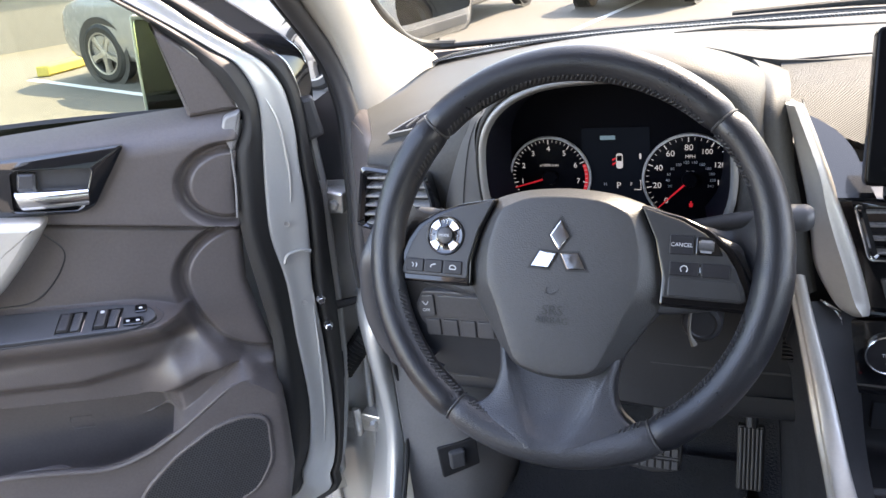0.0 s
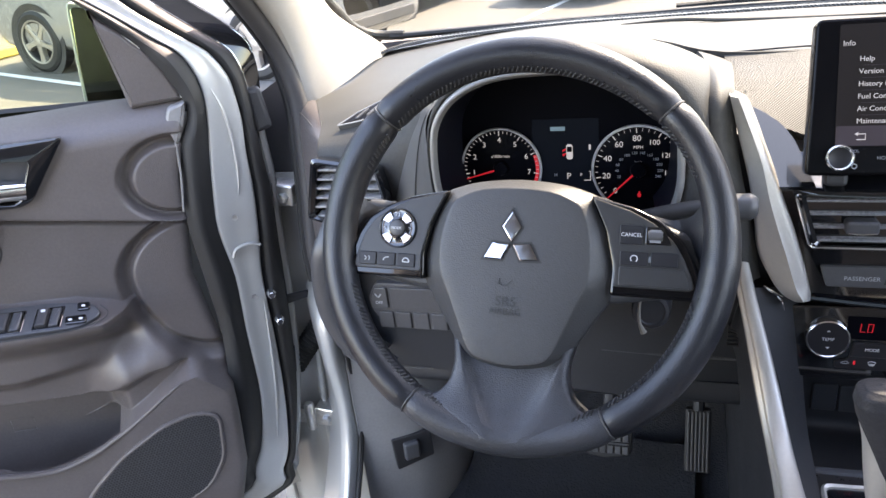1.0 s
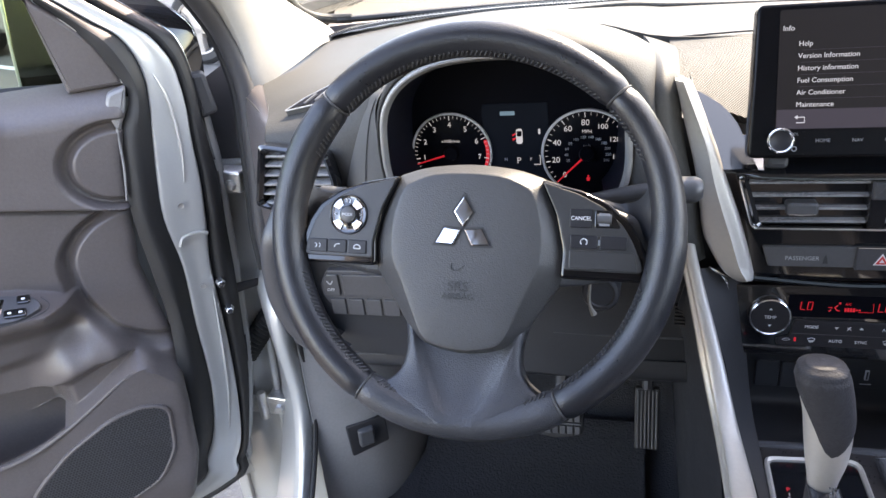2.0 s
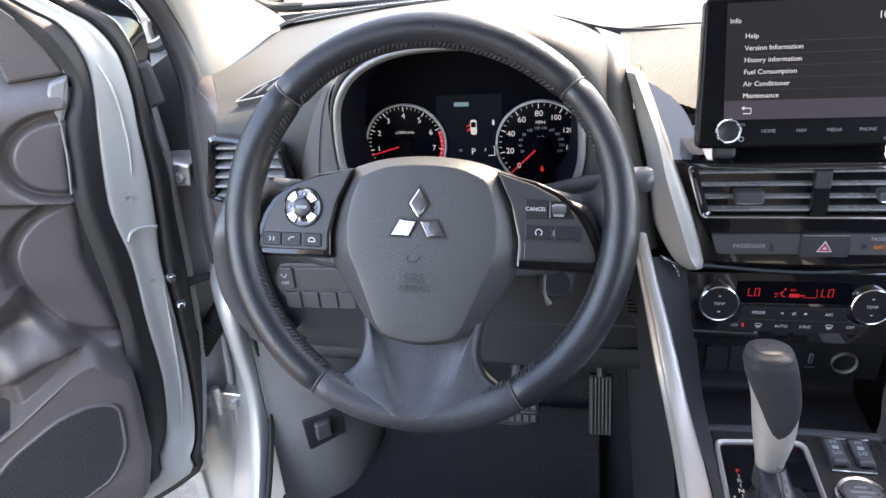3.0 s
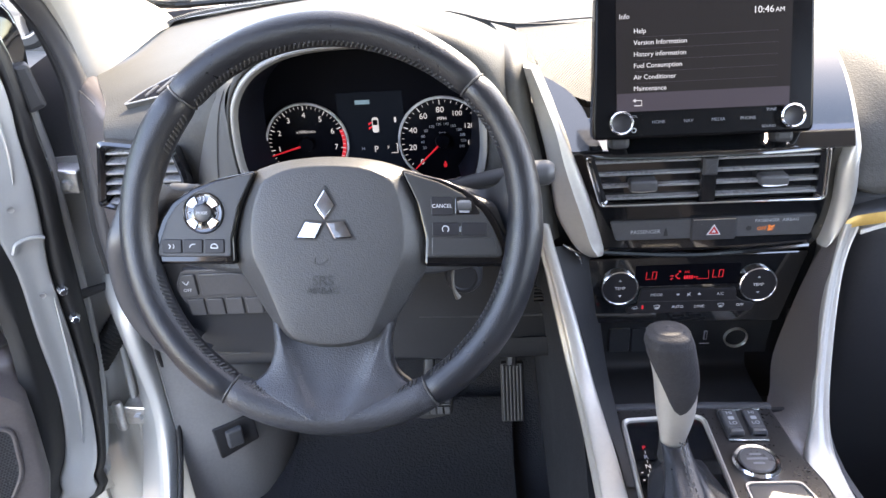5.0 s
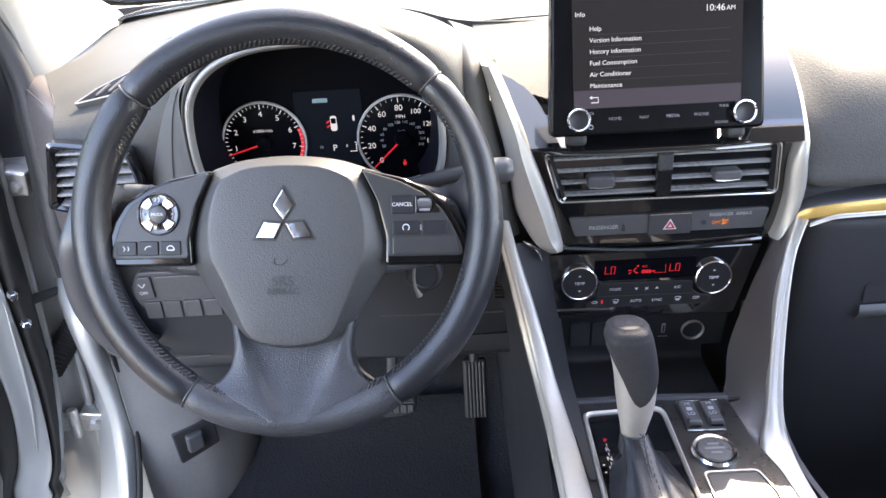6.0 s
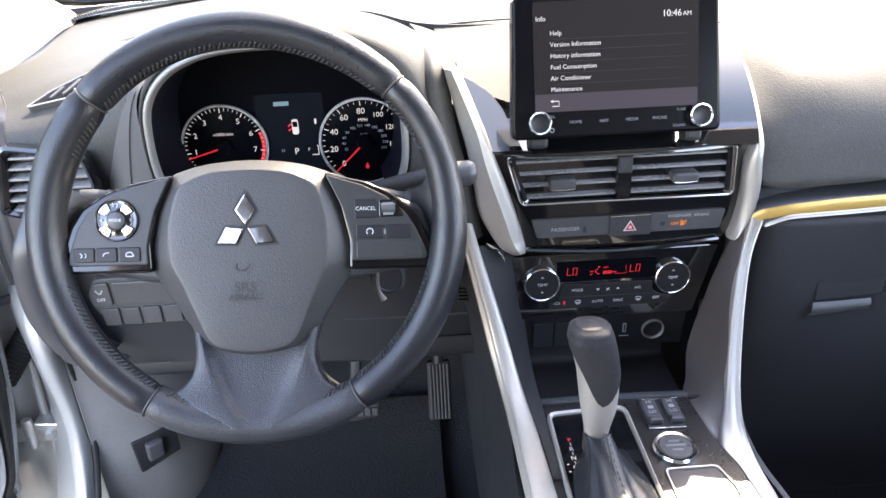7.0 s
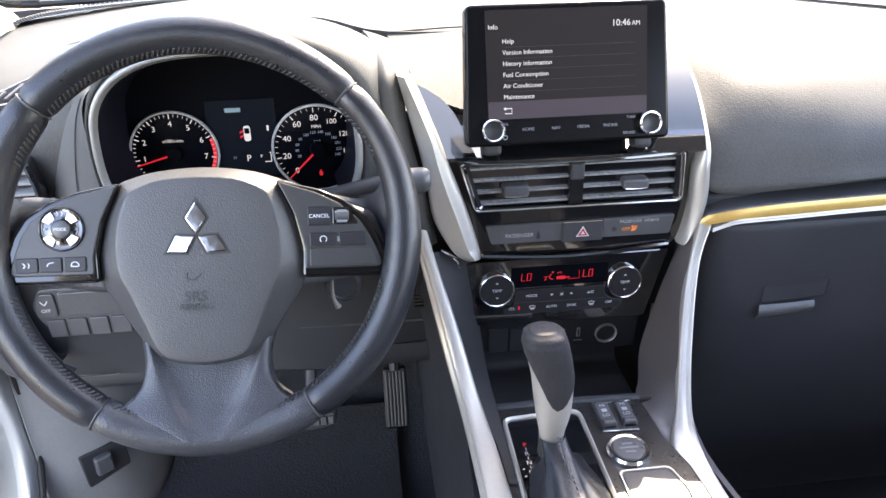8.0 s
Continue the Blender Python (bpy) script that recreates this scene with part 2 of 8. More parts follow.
def words(body, m, size, mat, parent, name="lettering", align="CENTER", label=""):
    cu = bpy.data.curves.new(name, "FONT")
    cu.body, cu.size, cu.align_x, cu.align_y, cu.extrude = body, size, align, "CENTER", 0.00012
    cu.resolution_u = 3
    tmp = bpy.data.objects.new(name, cu)
    me = bpy.data.meshes.new_from_object(tmp)
    bpy.data.objects.remove(tmp)
    bpy.data.curves.remove(cu)
    me.name = name
    me.transform(m)
    me.materials.clear()
    me.materials.append(mat)
    ob = new(name, me)
    if parent is not None:
        ob.parent = parent
        ob.matrix_parent_inverse = Matrix.Translation(-Vector(parent.location))
    if label:
        tagged(ob, label)
    return ob


def facing(x, y, z, tilt=0.0):
    """A plane that faces the driver, its top leaning ahead by tilt degrees: local x to the right, y up, z to the driver."""
    return pose(x, y, z, 90 - tilt)


def at(m, x, y, z=0.0, turn=0.0):
    return m @ pose(x, y, z, 0, 0, turn)


# ---- ground and car shell ----
def ground():
    """One sheet to the horizon; the lot falls gently towards the passenger's side."""
    xs = (-900, -60, -11, -7, -3.8, 0, 3, 6, 60, 900)
    rows = [[(x, y, 0.08 - 0.042 * (max(-11.0, min(6.0, x)) + 3.8)) for x in xs] for y in (-900, -40, 0, 10, 40, 900)]
    bm = bmesh.new()
    vs = [[bm.verts.new(p) for p in r] for r in rows]
    for p, q in zip(vs, vs[1:]):
        for i in range(len(xs) - 1):
            bm.faces.new((p[i], p[i + 1], q[i + 1], q[i]))
    m = material("sunlit_asphalt", (0.100, 0.094, 0.080), 0.85, grain=0.01, size=0.02, vary=0.25)
    return solo("ground", bm, m, "pale worn asphalt of a sunny parking lot", "ground", "structure")


ground()


def floor():
    g = thing("floor", (0.35, 0.0, 0.36), "dark carpeted car floor below the pedals", "floor", kind="structure")
    rows = [[(x, y, z) for x in (-0.36, -0.1, 0.15, 0.6, 1.08)] for y, z in ((-1.6, 0.36), (0.1, 0.35), (0.36, 0.36), (0.5, 0.45), (0.62, 0.62), (0.66, 0.80))]
    part("carpet", loft(rows, 3, 2, 0.02), CARPET, g)
    rows = [[(x, y, z) for x in (-0.20, -0.05, 0.10, 0.17)] for y, z in ((-0.15, 0.362), (0.2, 0.362), (0.37, 0.378), (0.46, 0.438))]
    part("floor_mat", loft(rows, 3, 3, -0.008), material("mat_felt", (0.007, 0.0078, 0.0105), 0.92, grain=0.003, size=0.004, vary=0.3), g, "dark felt floor mat")


floor()


def shell():
    """Unseen roof, rear and far side, added to close the car round the camera."""
    head = material("headliner_cloth", (0.58, 0.56, 0.53), 0.85, grain=0.0004, size=0.0015, vary=0.06)
    rows = [[(x, y, z - 0.05 * ((x - 0.37) / 0.72) ** 2) for x in (-0.30, 0.0, 0.37, 0.74, 1.04)] for y, z in ((-1.7, 1.55), (-0.9, 1.60), (-0.3, 1.57), (-0.02, 1.50))]
    solo("ceiling", loft(rows, 3, 3, 0.03), head, "pale cloth headliner under the car roof", "ceiling", "structure")
    # unseen rear wall, its height set by the light let in above it
    solo("wall_rear", block((0.37, -1.72, 0.76), (1.5, 0.04, 0.90), 0.01), HARD, "plain dark unseen wall added to close the cabin at the rear", "wall", "structure")
    w = thing("wall_passenger_side", (1.1, -0.4, 0.35), "unseen dark trimmed passenger side of the cabin with a window opening", "wall", kind="structure")
    side = pose(1.10, 0, 0, 90, 0, 90)
    # front corner raised to keep a sun patch off the floor
    part("lower_panel", prism(rounded([(-1.7, 0.3), (0.6, 0.3), (0.62, 1.20), (0.30, 1.16), (0.16, 1.06), (-1.7, 1.08)], 0.05), side, -0.03, 0.03, 0.01), HARD, w)
    part("window_pillar", prism([(-1.7, 1.08), (-1.45, 1.08), (-1.3, 1.5), (-1.7, 1.5)], side, -0.03, 0.03, 0.01), HARD, w)
    w = thing("wall_driver_side", (-0.42, -1.0, 0.35), "dark rear driver side of the cabin behind the open door", "wall", kind="structure")
    side = pose(-0.42, 0, 0, 90, 0, 90)
    part("rear_panel", prism(rounded([(-1.7, 0.3), (-0.85, 0.3), (-0.75, 1.08), (-1.7, 1.08)], 0.05), side, -0.03, 0.03, 0.01), HARD, w)
    part("centre_pillar", prism([(-0.90, 1.05), (-0.75, 1.05), (-0.85, 1.52), (-1.0, 1.52)], side, -0.03, 0.03, 0.01), CREAM, w)

    # unseen dark panes added to cut sky reflections and light from behind
    g = thing("rear_side_window", (-0.42, -1.3, 1.08), "unseen privacy glass added behind the driver's door to dim reflections", "window", kind="structure")
    part("glass", prism([(-1.7, 1.08), (-0.93, 1.08), (-1.0, 1.53), (-1.7, 1.53)], pose(-0.42, 0, 0, 90, 0, 90), -0.003, 0.003, 0), PRIVACY, g)
    g = thing("rear_window", (0.37, -1.72, 1.2), "unseen privacy glass added at the tailgate to dim reflections", "window", kind="structure")
    part("glass", prism([(-0.42, 1.2), (1.12, 1.2), (1.12, 1.58), (-0.42, 1.58)], facing(0, -1.72, 0), -0.003, 0.003, 0), PRIVACY, g)


shell()


def bulkhead():
    rows = [[(x, y, z) for x in (-0.40, 0.0, 0.37, 0.74, 1.12)] for y, z in ((0.70, 1.03), (0.69, 0.8), (0.67, 0.5), (0.62, 0.34))]
    solo("wall_front", loft(rows, 3, 3, 0.02), CARPET, "black padded front bulkhead behind the dashboard", "wall", "structure")


bulkhead()


def windscreen():
    g = thing("windscreen", (0.37, 0.75, 1.09), "raked clear windscreen with a black rubber lower edge", "windscreen", kind="structure")
    base = [(-0.46, 0.65, 1.085), (-0.37, 0.703, 1.0885), (0.0, 0.80, 1.084), (0.37, 0.83, 1.081), (0.8, 0.80, 1.054), (1.15, 0.70, 1.029)]
    top = [(-0.30, 0.0, 1.48), (-0.24, 0.01, 1.50), (0.0, 0.02, 1.53), (0.37, 0.03, 1.54), (0.74, 0.02, 1.53), (1.04, 0.0, 1.48)]
    mid = [tuple((Vector(a) + Vector(b)) / 2 + Vector((0, 0.015, 0.02))) for a, b in zip(base, top)]
    p = part("glass", loft([base, mid, top], 4, 4, 0.004), GLASS, g, "clear laminated glass")
    part("lower_seal", tube([(x, y - 0.002, z + 0.003) for x, y, z in base[1:]], 0.0085, 8, flat=0.7), RUBBER, g, "black rubber lower edge")
    # bonnet and cowl beyond the glass
    c = thing("bonnet", (0.37, 1.2, 0.95), "silver painted car bonnet and black plastic cowl", "bonnet")
    part("cowl", loft([[(x, y + 0.03, z - 0.02) for x, y, z in base], [(x, y + 0.16, z - 0.05) for x, y, z in base]], 2, 4, -0.01), MATT, c, "black plastic cowl")
    part("panel", loft([[(x * 1.02 - 0.007, y + 0.15, z - 0.055) for x, y, z in base], [(x * 1.0, y + 0.5, z - 0.10) for x, y, z in base], [((x - 0.37) * 0.92 + 0.37, y + 0.95, z - 0.24) for x, y, z in base]], 4, 4, -0.01), BODY, c, "silver painted panel")
    w = thing("windscreen_wiper", (0.3, 0.86, 1.07), "black windscreen wiper resting on the cowl", "wiper")
    part("blade", tube([(0.12, 0.86, 1.085), (0.42, 0.875, 1.088), (0.75, 0.86, 1.07)], 0.006, 8, flat=1.6), RUBBER, w)
    part("arm", tube([(0.62, 0.90, 1.06), (0.5, 0.90, 1.085), (0.40, 0.885, 1.098)], [0.012, 0.009, 0.006], 8), MATT, w)


windscreen()


# ---- dashboard ----
def dashboard():
    d = thing("dashboard", (0.37, 0.5, 0.7), "dark grained vinyl dashboard with a hooded instrument opening", "dashboard")
    # upper pad from the glass to the crest
    top = [
        [(-0.42, 0.67, 1.064), (-0.41, 0.58, 1.060), (-0.395, 0.47, 1.055), (-0.362, 0.365, 1.0565)],
        [(-0.34, 0.70, 1.073), (-0.338, 0.60, 1.071), (-0.333, 0.51, 1.068), (-0.3265, 0.43, 1.0655)],
        [(-0.25, 0.74, 1.079), (-0.245, 0.62, 1.081), (-0.236, 0.52, 1.081), (-0.227, 0.43, 1.0800)],
        [(-0.10, 0.79, 1.083), (-0.10, 0.60, 1.098), (-0.105, 0.46, 1.109), (-0.112, 0.36, 1.112)],
        [(0.08, 0.805, 1.083), (0.08, 0.62, 1.101), (0.08, 0.48, 1.115), (0.08, 0.36, 1.118)],
        [(0.19, 0.82, 1.082), (0.19, 0.64, 1.096), (0.185, 0.46, 1.105), (0.183, 0.33, 1.102)],
        [(0.37, 0.83, 1.080), (0.37, 0.66, 1.092), (0.37, 0.50, 1.098), (0.37, 0.335, 1.096)],
        [(0.56, 0.82, 1.073), (0.56, 0.66, 1.085), (0.55, 0.50, 1.09), (0.53, 0.32, 1.09)],
        [(0.80, 0.79, 1.055), (0.80, 0.66, 1.068), (0.80, 0.50, 1.072), (0.80, 0.33, 1.06)],
        [(1.12, 0.70, 1.03), (1.12, 0.60, 1.04), (1.12, 0.48, 1.045), (1.12, 0.34, 1.03)],
    ]
    part("upper_pad", loft(top, 5, 4, 0.02), PAD, d)
    strip = [[(x, y - o, z + h) for x, y, z in ((-0.385, 0.675, 1.055), (-0.30, 0.725, 1.071), (-0.10, 0.785, 1.076), (0.08, 0.80, 1.076), (0.37, 0.825, 1.073), (0.56, 0.815, 1.065), (0.80, 0.785, 1.048), (1.10, 0.70, 1.022))] for o, h in ((0.014, 0.009), (0.045, 0.0115), (0.070, 0.013))]
    part("defroster_grille", loft(strip, 3, 5, 0.004), material("ribbed_grille_plastic", (0.085, 0.085, 0.085), 0.5, grain=0.002, size=0.005, kind="ribs"), d, "ribbed defroster grille along the glass")
    bm = bmesh.new()
    a, c = curve_through(strip[0], 60), curve_through(strip[1], 60)
    for i in range(4, len(a) - 8, 2):
        tube([a[i] + np.array((0, 0, 0.0045)), c[i + 4] + np.array((0, 0, 0.0045))], 0.0013, 4, span=1, bm=bm)
    tagged(part("defroster_rib", bm, PAD, d), kind="stuff")
    part("crest_ridge", tube([(0.05, 0.53, 1.1115), (0.13, 0.555, 1.1095), (0.2, 0.577, 1.1015), (0.31, 0.582, 1.097), (0.42, 0.58, 1.097)], [0.0005, 0.003, 0.003, 0.003, 0.0008], 8), PAD, d)
    # driver's face left of the instruments
    face = [
        [(-0.362, 0.365, 1.0565), (-0.332, 0.310, 1.053), (-0.306, 0.260, 1.046), (-0.289, 0.204, 1.027), (-0.295, 0.204, 0.95)],
        [(-0.3265, 0.43, 1.0655), (-0.292, 0.350, 1.0645), (-0.264, 0.270, 1.058), (-0.246, 0.203, 1.029), (-0.250, 0.205, 0.95)],
        [(-0.227, 0.43, 1.0800), (-0.210, 0.350, 1.0800), (-0.202, 0.270, 1.073), (-0.200, 0.203, 1.035), (-0.215, 0.205, 0.95)],
        [(-0.112, 0.36, 1.112), (-0.122, 0.290, 1.104), (-0.139, 0.215, 1.087), (-0.165, 0.200, 1.038), (-0.200, 0.205, 0.95)],
    ]
    part("driver_face", loft(face, 5, 5, 0.02), PAD, d)
    crease = [(-0.118, 0.30, 1.106), (-0.139, 0.205, 1.085), (-0.152, 0.202, 1.064), (-0.165, 0.199, 1.038), (-0.186, 0.201, 0.985), (-0.200, 0.203, 0.935)]
    rim = [(-0.086, 0.131, 1.116), (-0.1035, 0.131, 1.102), (-0.1165, 0.131, 1.082), (-0.1185, 0.131, 1.050), (-0.110, 0.131, 0.998), (-0.100, 0.137, 0.945)]
    mid = [tuple(Vector(p).lerp(Vector(q), 0.5) + Vector((0.004, 0.006, 0))) for p, q in zip(crease, rim)]
    part("hood_flank", loft([crease, mid, rim], 4, 4), FLANK, d, "smooth dark flank of the hood")
    part("flank_seam", tube([tuple(Vector(p).lerp(Vector(q), 0.32) + Vector((0, -0.0006, 0))) for p, q in zip(mid[1:], crease[1:])], 0.0007, 5), MATT, d)
    # end cap beside the door
    cap = [
        [(-0.362, 0.365, 1.0562), (-0.372, 0.366, 1.0585), (-0.390, 0.368, 1.0605)],
        [(-0.306, 0.259, 1.045), (-0.344, 0.304, 1.047), (-0.388, 0.354, 1.048)],
        [(-0.288, 0.203, 1.027), (-0.336, 0.270, 1.02), (-0.386, 0.342, 1.02)],
        [(-0.296, 0.203, 0.95), (-0.338, 0.262, 0.94), (-0.380, 0.322, 0.93)],
        [(-0.30, 0.20, 0.86), (-0.335, 0.256, 0.84), (-0.376, 0.312, 0.83)],
    ]
    part("end_cap", loft(cap, 4, 4, 0.0), DOORP, d, "smooth grey end cap")
    part("cap_seam", tube([(-0.389, 0.352, 1.048), (-0.3445, 0.298, 1.044), (-0.318, 0.262, 1.038), (-0.292, 0.214, 1.022)], 0.0009, 5), MATT, d)
    # hood over the instruments
    cx, n = 0.014, 15
    rows = []
    for k, (gx, gz, y, lift) in enumerate(((0.0, 0.0, 0.130, 0.0), (0.009, 0.005, 0.124, 0), (0.022, 0.015, 0.130, 0), (0.035, 0.020, 0.158, 0.0), (0.043, 0.014, 0.23, 0.0), (0.052, -0.006, 0.31, -0.004), (0.057, -0.03, 0.40, -0.01))):
        row = []
        for i in range(n):
            a = math.pi * (1.16 - 1.32 * i / (n - 1))
            ca, sa = math.cos(a), math.sin(a)
            ex = abs(ca) ** 0.78 * math.copysign(1, ca)
            ez = abs(sa) ** 0.72 * math.copysign(1, sa)
            slim = 1 - 0.8 * min(1.0, max(0.0, (-ca - 0.25) / 0.4)) * min(1.0, max(0.0, (0.97 - sa) / 0.3))
            row.append((cx + ex * (0.128 + gx * slim), y + (0.02 * (1 - sa) if k > 2 else 0.0), 1.035 + ez * (0.096 + gz) + lift))
        rows.append(row)
    part("instrument_hood", loft(rows, 3, 3, 0.0), PAD, d)
    # ribbed tray behind the screen
    tray = [
        [(0.182, 0.33, 1.098), (0.184, 0.27, 1.083), (0.188, 0.225, 1.062)],
        [(0.28, 0.335, 1.100), (0.28, 0.27, 1.074), (0.28, 0.21, 1.03)],
        [(0.37, 0.335, 1.098), (0.37, 0.27, 1.070), (0.37, 0.21, 1.02)],
        [(0.47, 0.335, 1.096), (0.468, 0.27, 1.072), (0.462, 0.225, 1.035)],
        [(0.533, 0.335, 1.089), (0.527, 0.27, 1.066), (0.514, 0.238, 1.054)],
    ]
    part("ribbed_tray", loft(tray, 5, 5, 0.01), RIBBED, d, "finely ribbed tray behind the screen")
    part("tray_seam", tube([(0.187, 0.333, 1.1005), (0.28, 0.338, 1.1025), (0.37, 0.338, 1.1005), (0.46, 0.338, 1.0985), (0.505, 0.33, 1.096)], 0.0012, 6), MATT, d)
    # shoulders beside the tray
    sl = [
        [(0.145, 0.40, 1.098), (0.160, 0.26, 1.107), (0.160, 0.15, 1.09), (0.163, 0.135, 1.04), (0.172, 0.14, 0.97), (0.184, 0.15, 0.90)],
        [(0.165, 0.39, 1.094), (0.172, 0.26, 1.104), (0.171, 0.150, 1.098), (0.177, 0.132, 1.045), (0.189, 0.135, 0.97), (0.203, 0.145, 0.90)],
        [(0.189, 0.36, 1.092), (0.189, 0.26, 1.094), (0.186, 0.16, 1.092), (0.192, 0.150, 1.035), (0.206, 0.150, 0.97), (0.220, 0.160, 0.90)],
    ]
    part("driver_shoulder", loft(sl, 4, 4, 0.01), PAD, d)
    # passenger's padded front
    pf = [
        [(0.528, 0.40, 1.094), (0.526, 0.312, 1.088), (0.525, 0.240, 1.056), (0.5205, 0.171, 1.018), (0.5185, 0.141, 0.972), (0.5195, 0.142, 0.955), (0.5195, 0.16, 0.945)],
        [(0.560, 0.39, 1.093), (0.550, 0.31, 1.087), (0.541, 0.226, 1.056), (0.530, 0.160, 1.012), (0.527, 0.138, 0.970), (0.528, 0.135, 0.952), (0.528, 0.16, 0.945)],
        [(0.620, 0.38, 1.089), (0.598, 0.295, 1.083), (0.577, 0.200, 1.057), (0.562, 0.151, 1.011), (0.558, 0.134, 0.974), (0.557, 0.130, 0.950), (0.557, 0.16, 0.944)],
    ]
    for x, low, ye, zt in ((0.64, 0.949, 0.125, 1.068), (0.70, 0.953, 0.124, 1.065), (0.88, 0.957, 0.137, 1.05), (1.12, 0.955, 0.17, 1.03)):
        pf.append([(x, ye + 0.25, zt + 0.021), (x, ye + 0.12, zt + 0.004), (x, ye + 0.055, zt - 0.022), (x, ye + 0.017, 1.010), (x, ye + 0.004, 0.975), (x, ye, low + 0.006), (x, ye + 0.03, low)])
    part("passenger_pad", loft(pf, 4, 4), PAD, d)
    # recess under the pad down to the glovebox
    part("passenger_ledge", loft([[(x, y, z) for x in (0.508, 0.53, 0.7, 0.9, 1.12)] for y, z in ((0.19, 0.955), (0.15, 0.948), (0.145, 0.93), (0.15, 0.90))], 2, 3, -0.01), SMOOTHP, d, "smooth dark ledge")
    # lower driver side: fascia, knee panel
    low = [
        [(-0.30, 0.205, 0.955), (-0.28, 0.20, 0.90), (-0.262, 0.20, 0.80), (-0.25, 0.205, 0.73)],
        [(-0.20, 0.20, 0.955), (-0.19, 0.195, 0.90), (-0.19, 0.195, 0.80), (-0.19, 0.20, 0.73)],
        [(-0.05, 0.22, 0.955), (-0.05, 0.215, 0.90), (-0.05, 0.21, 0.80), (-0.05, 0.20, 0.72)],
        [(0.10, 0.22, 0.955), (0.10, 0.215, 0.90), (0.10, 0.21, 0.80), (0.10, 0.20, 0.71)],
        [(0.22, 0.21, 0.955), (0.22, 0.21, 0.90), (0.22, 0.21, 0.80), (0.22, 0.215, 0.70)],
    ]
    part("driver_lower_panel", loft(low, 4, 4, 0.02), LOWP, d, "moulded lower panel")
    knee = [[(x, y, z) for x in (-0.25, -0.15, -0.05, 0.10, 0.218)] for y, z in ((0.206, 0.735), (0.203, 0.714), (0.212, 0.703), (0.25, 0.700), (0.40, 0.72))]
    part("knee_panel", loft(knee, 3, 4, -0.006), LOWP, d, "moulded knee panel")
    part("panel_crease", tube([(0.05, 0.2085, 0.770), (0.12, 0.2085, 0.768), (0.205, 0.2095, 0.767)], 0.0018, 6), SMOOTHP, d)
    part("panel_seam", tube([(-0.235, 0.1965, 0.735), (-0.21, 0.1955, 0.731), (-0.17, 0.195, 0.732)], 0.0012, 6), MATT, d)
    # rounded shell at the door end, beside the steering column
    sh = []
    for x, y in ((0.0, 0.205), (-0.006, 0.165), (-0.014, 0.150), (-0.010, 0.14), (0.012, 0.142), (0.02, 0.17)):
        sh.append([(-0.255 + x, y + 0.02, 0.965), (-0.272 + x, y, 0.925), (-0.281 + x, y, 0.88), (-0.278 + x, y, 0.83), (-0.258 + x, y, 0.786), (-0.225 + x, y, 0.762)])
    part("corner_shell", loft(sh, 3, 5), SMOOTHP, d, "rounded dark corner shell")
    return d


dash = dashboard()


def louvre_vent(name, m, poly, slats, inner, label, tabs=(), post=None, rim=GLOSS):
    """An air vent: a deep dark box, a bezel round it, tilted slats, tabs and a centre post."""
    v = thing(name, m.translation, label, "air vent")
    out = rounded(poly, 0.006)
    p = np.array(out)
    c = p.mean(0)
    hole = [tuple(c + (q - c) * inner) for q in p]
    bm = bmesh.new()
    ring = []
    for pts, dz in ((out, -0.012), (out, 0.004), ([tuple(c + (q - c) * (1 + inner) / 2) for q in p], 0.006), (hole, 0.003), (hole, -0.03)):
        ring.append([bm.verts.new(m @ Vector((*q, dz))) for q in pts])
    for a, b in zip(ring, ring[1:]):
        for i in range(len(a)):
            bm.faces.new((a[i], a[(i + 1) % len(a)], b[(i + 1) % len(b)], b[i]))
    bm.faces.new(ring[-1])
    part("bezel", bm, rim, v)
    h = np.array(hole)
    lo, hi = h.min(0), h.max(0)
    for k in range(slats):
        y = lo[1] + (hi[1] - lo[1]) * (k + 0.5) / slats
        # width of the hole at this height
        xs = [a[0] + (b[0] - a[0]) * (y - a[1]) / (b[1] - a[1]) for a, b in zip(h, np.roll(h, -1, 0)) if (a[1] - y) * (b[1] - y) < 0]
        x0, x1 = min(xs), max(xs)
        prof = at(m, (x0 + x1) / 2, y, -0.006) @ pose(0, 0, 0, 101)
        part("slat", prism(rect(x1 - x0 + 0.001, 0.015, 0.001), prof, -0.0014, 0.0014, 0.0010), SLAT, v)
    for x, y, w, hh in tabs:
        tab = part("tab", prism(rect(w, hh * 0.8, 0.004, n=6), at(m, x, y, 0.0), -0.008, 0.011, 0.003, 5), BUTTON, v, "satin grey slider tab")
        part("tab_edge", tube([at(m, x + u * w / 2, y - hh * (0.36 - 0.06 * abs(u)), 0.0098).translation for u in (-0.85, 0.0, 0.85)], 0.0012, 8), CHROME, tab, "chrome lower edge")
    if post:
        part("post", prism(rect(post[1], (hi[1] - lo[1]) * 1.02, 0.003), at(m, post[0], (hi[1] + lo[1]) / 2, 0.0), -0.02, 0.007, 0.002), GLOSS, v, "gloss black post")
        part("latch", prism(rect(post[1] * 0.92, (hi[1] - lo[1]) * 0.36, 0.002), at(m, post[0], (hi[1] + lo[1]) / 2 + 0.013, 0.0), 0.0, 0.0105, 0.003, 3), SMOOTHP, v, "raised satin latch")
    return v


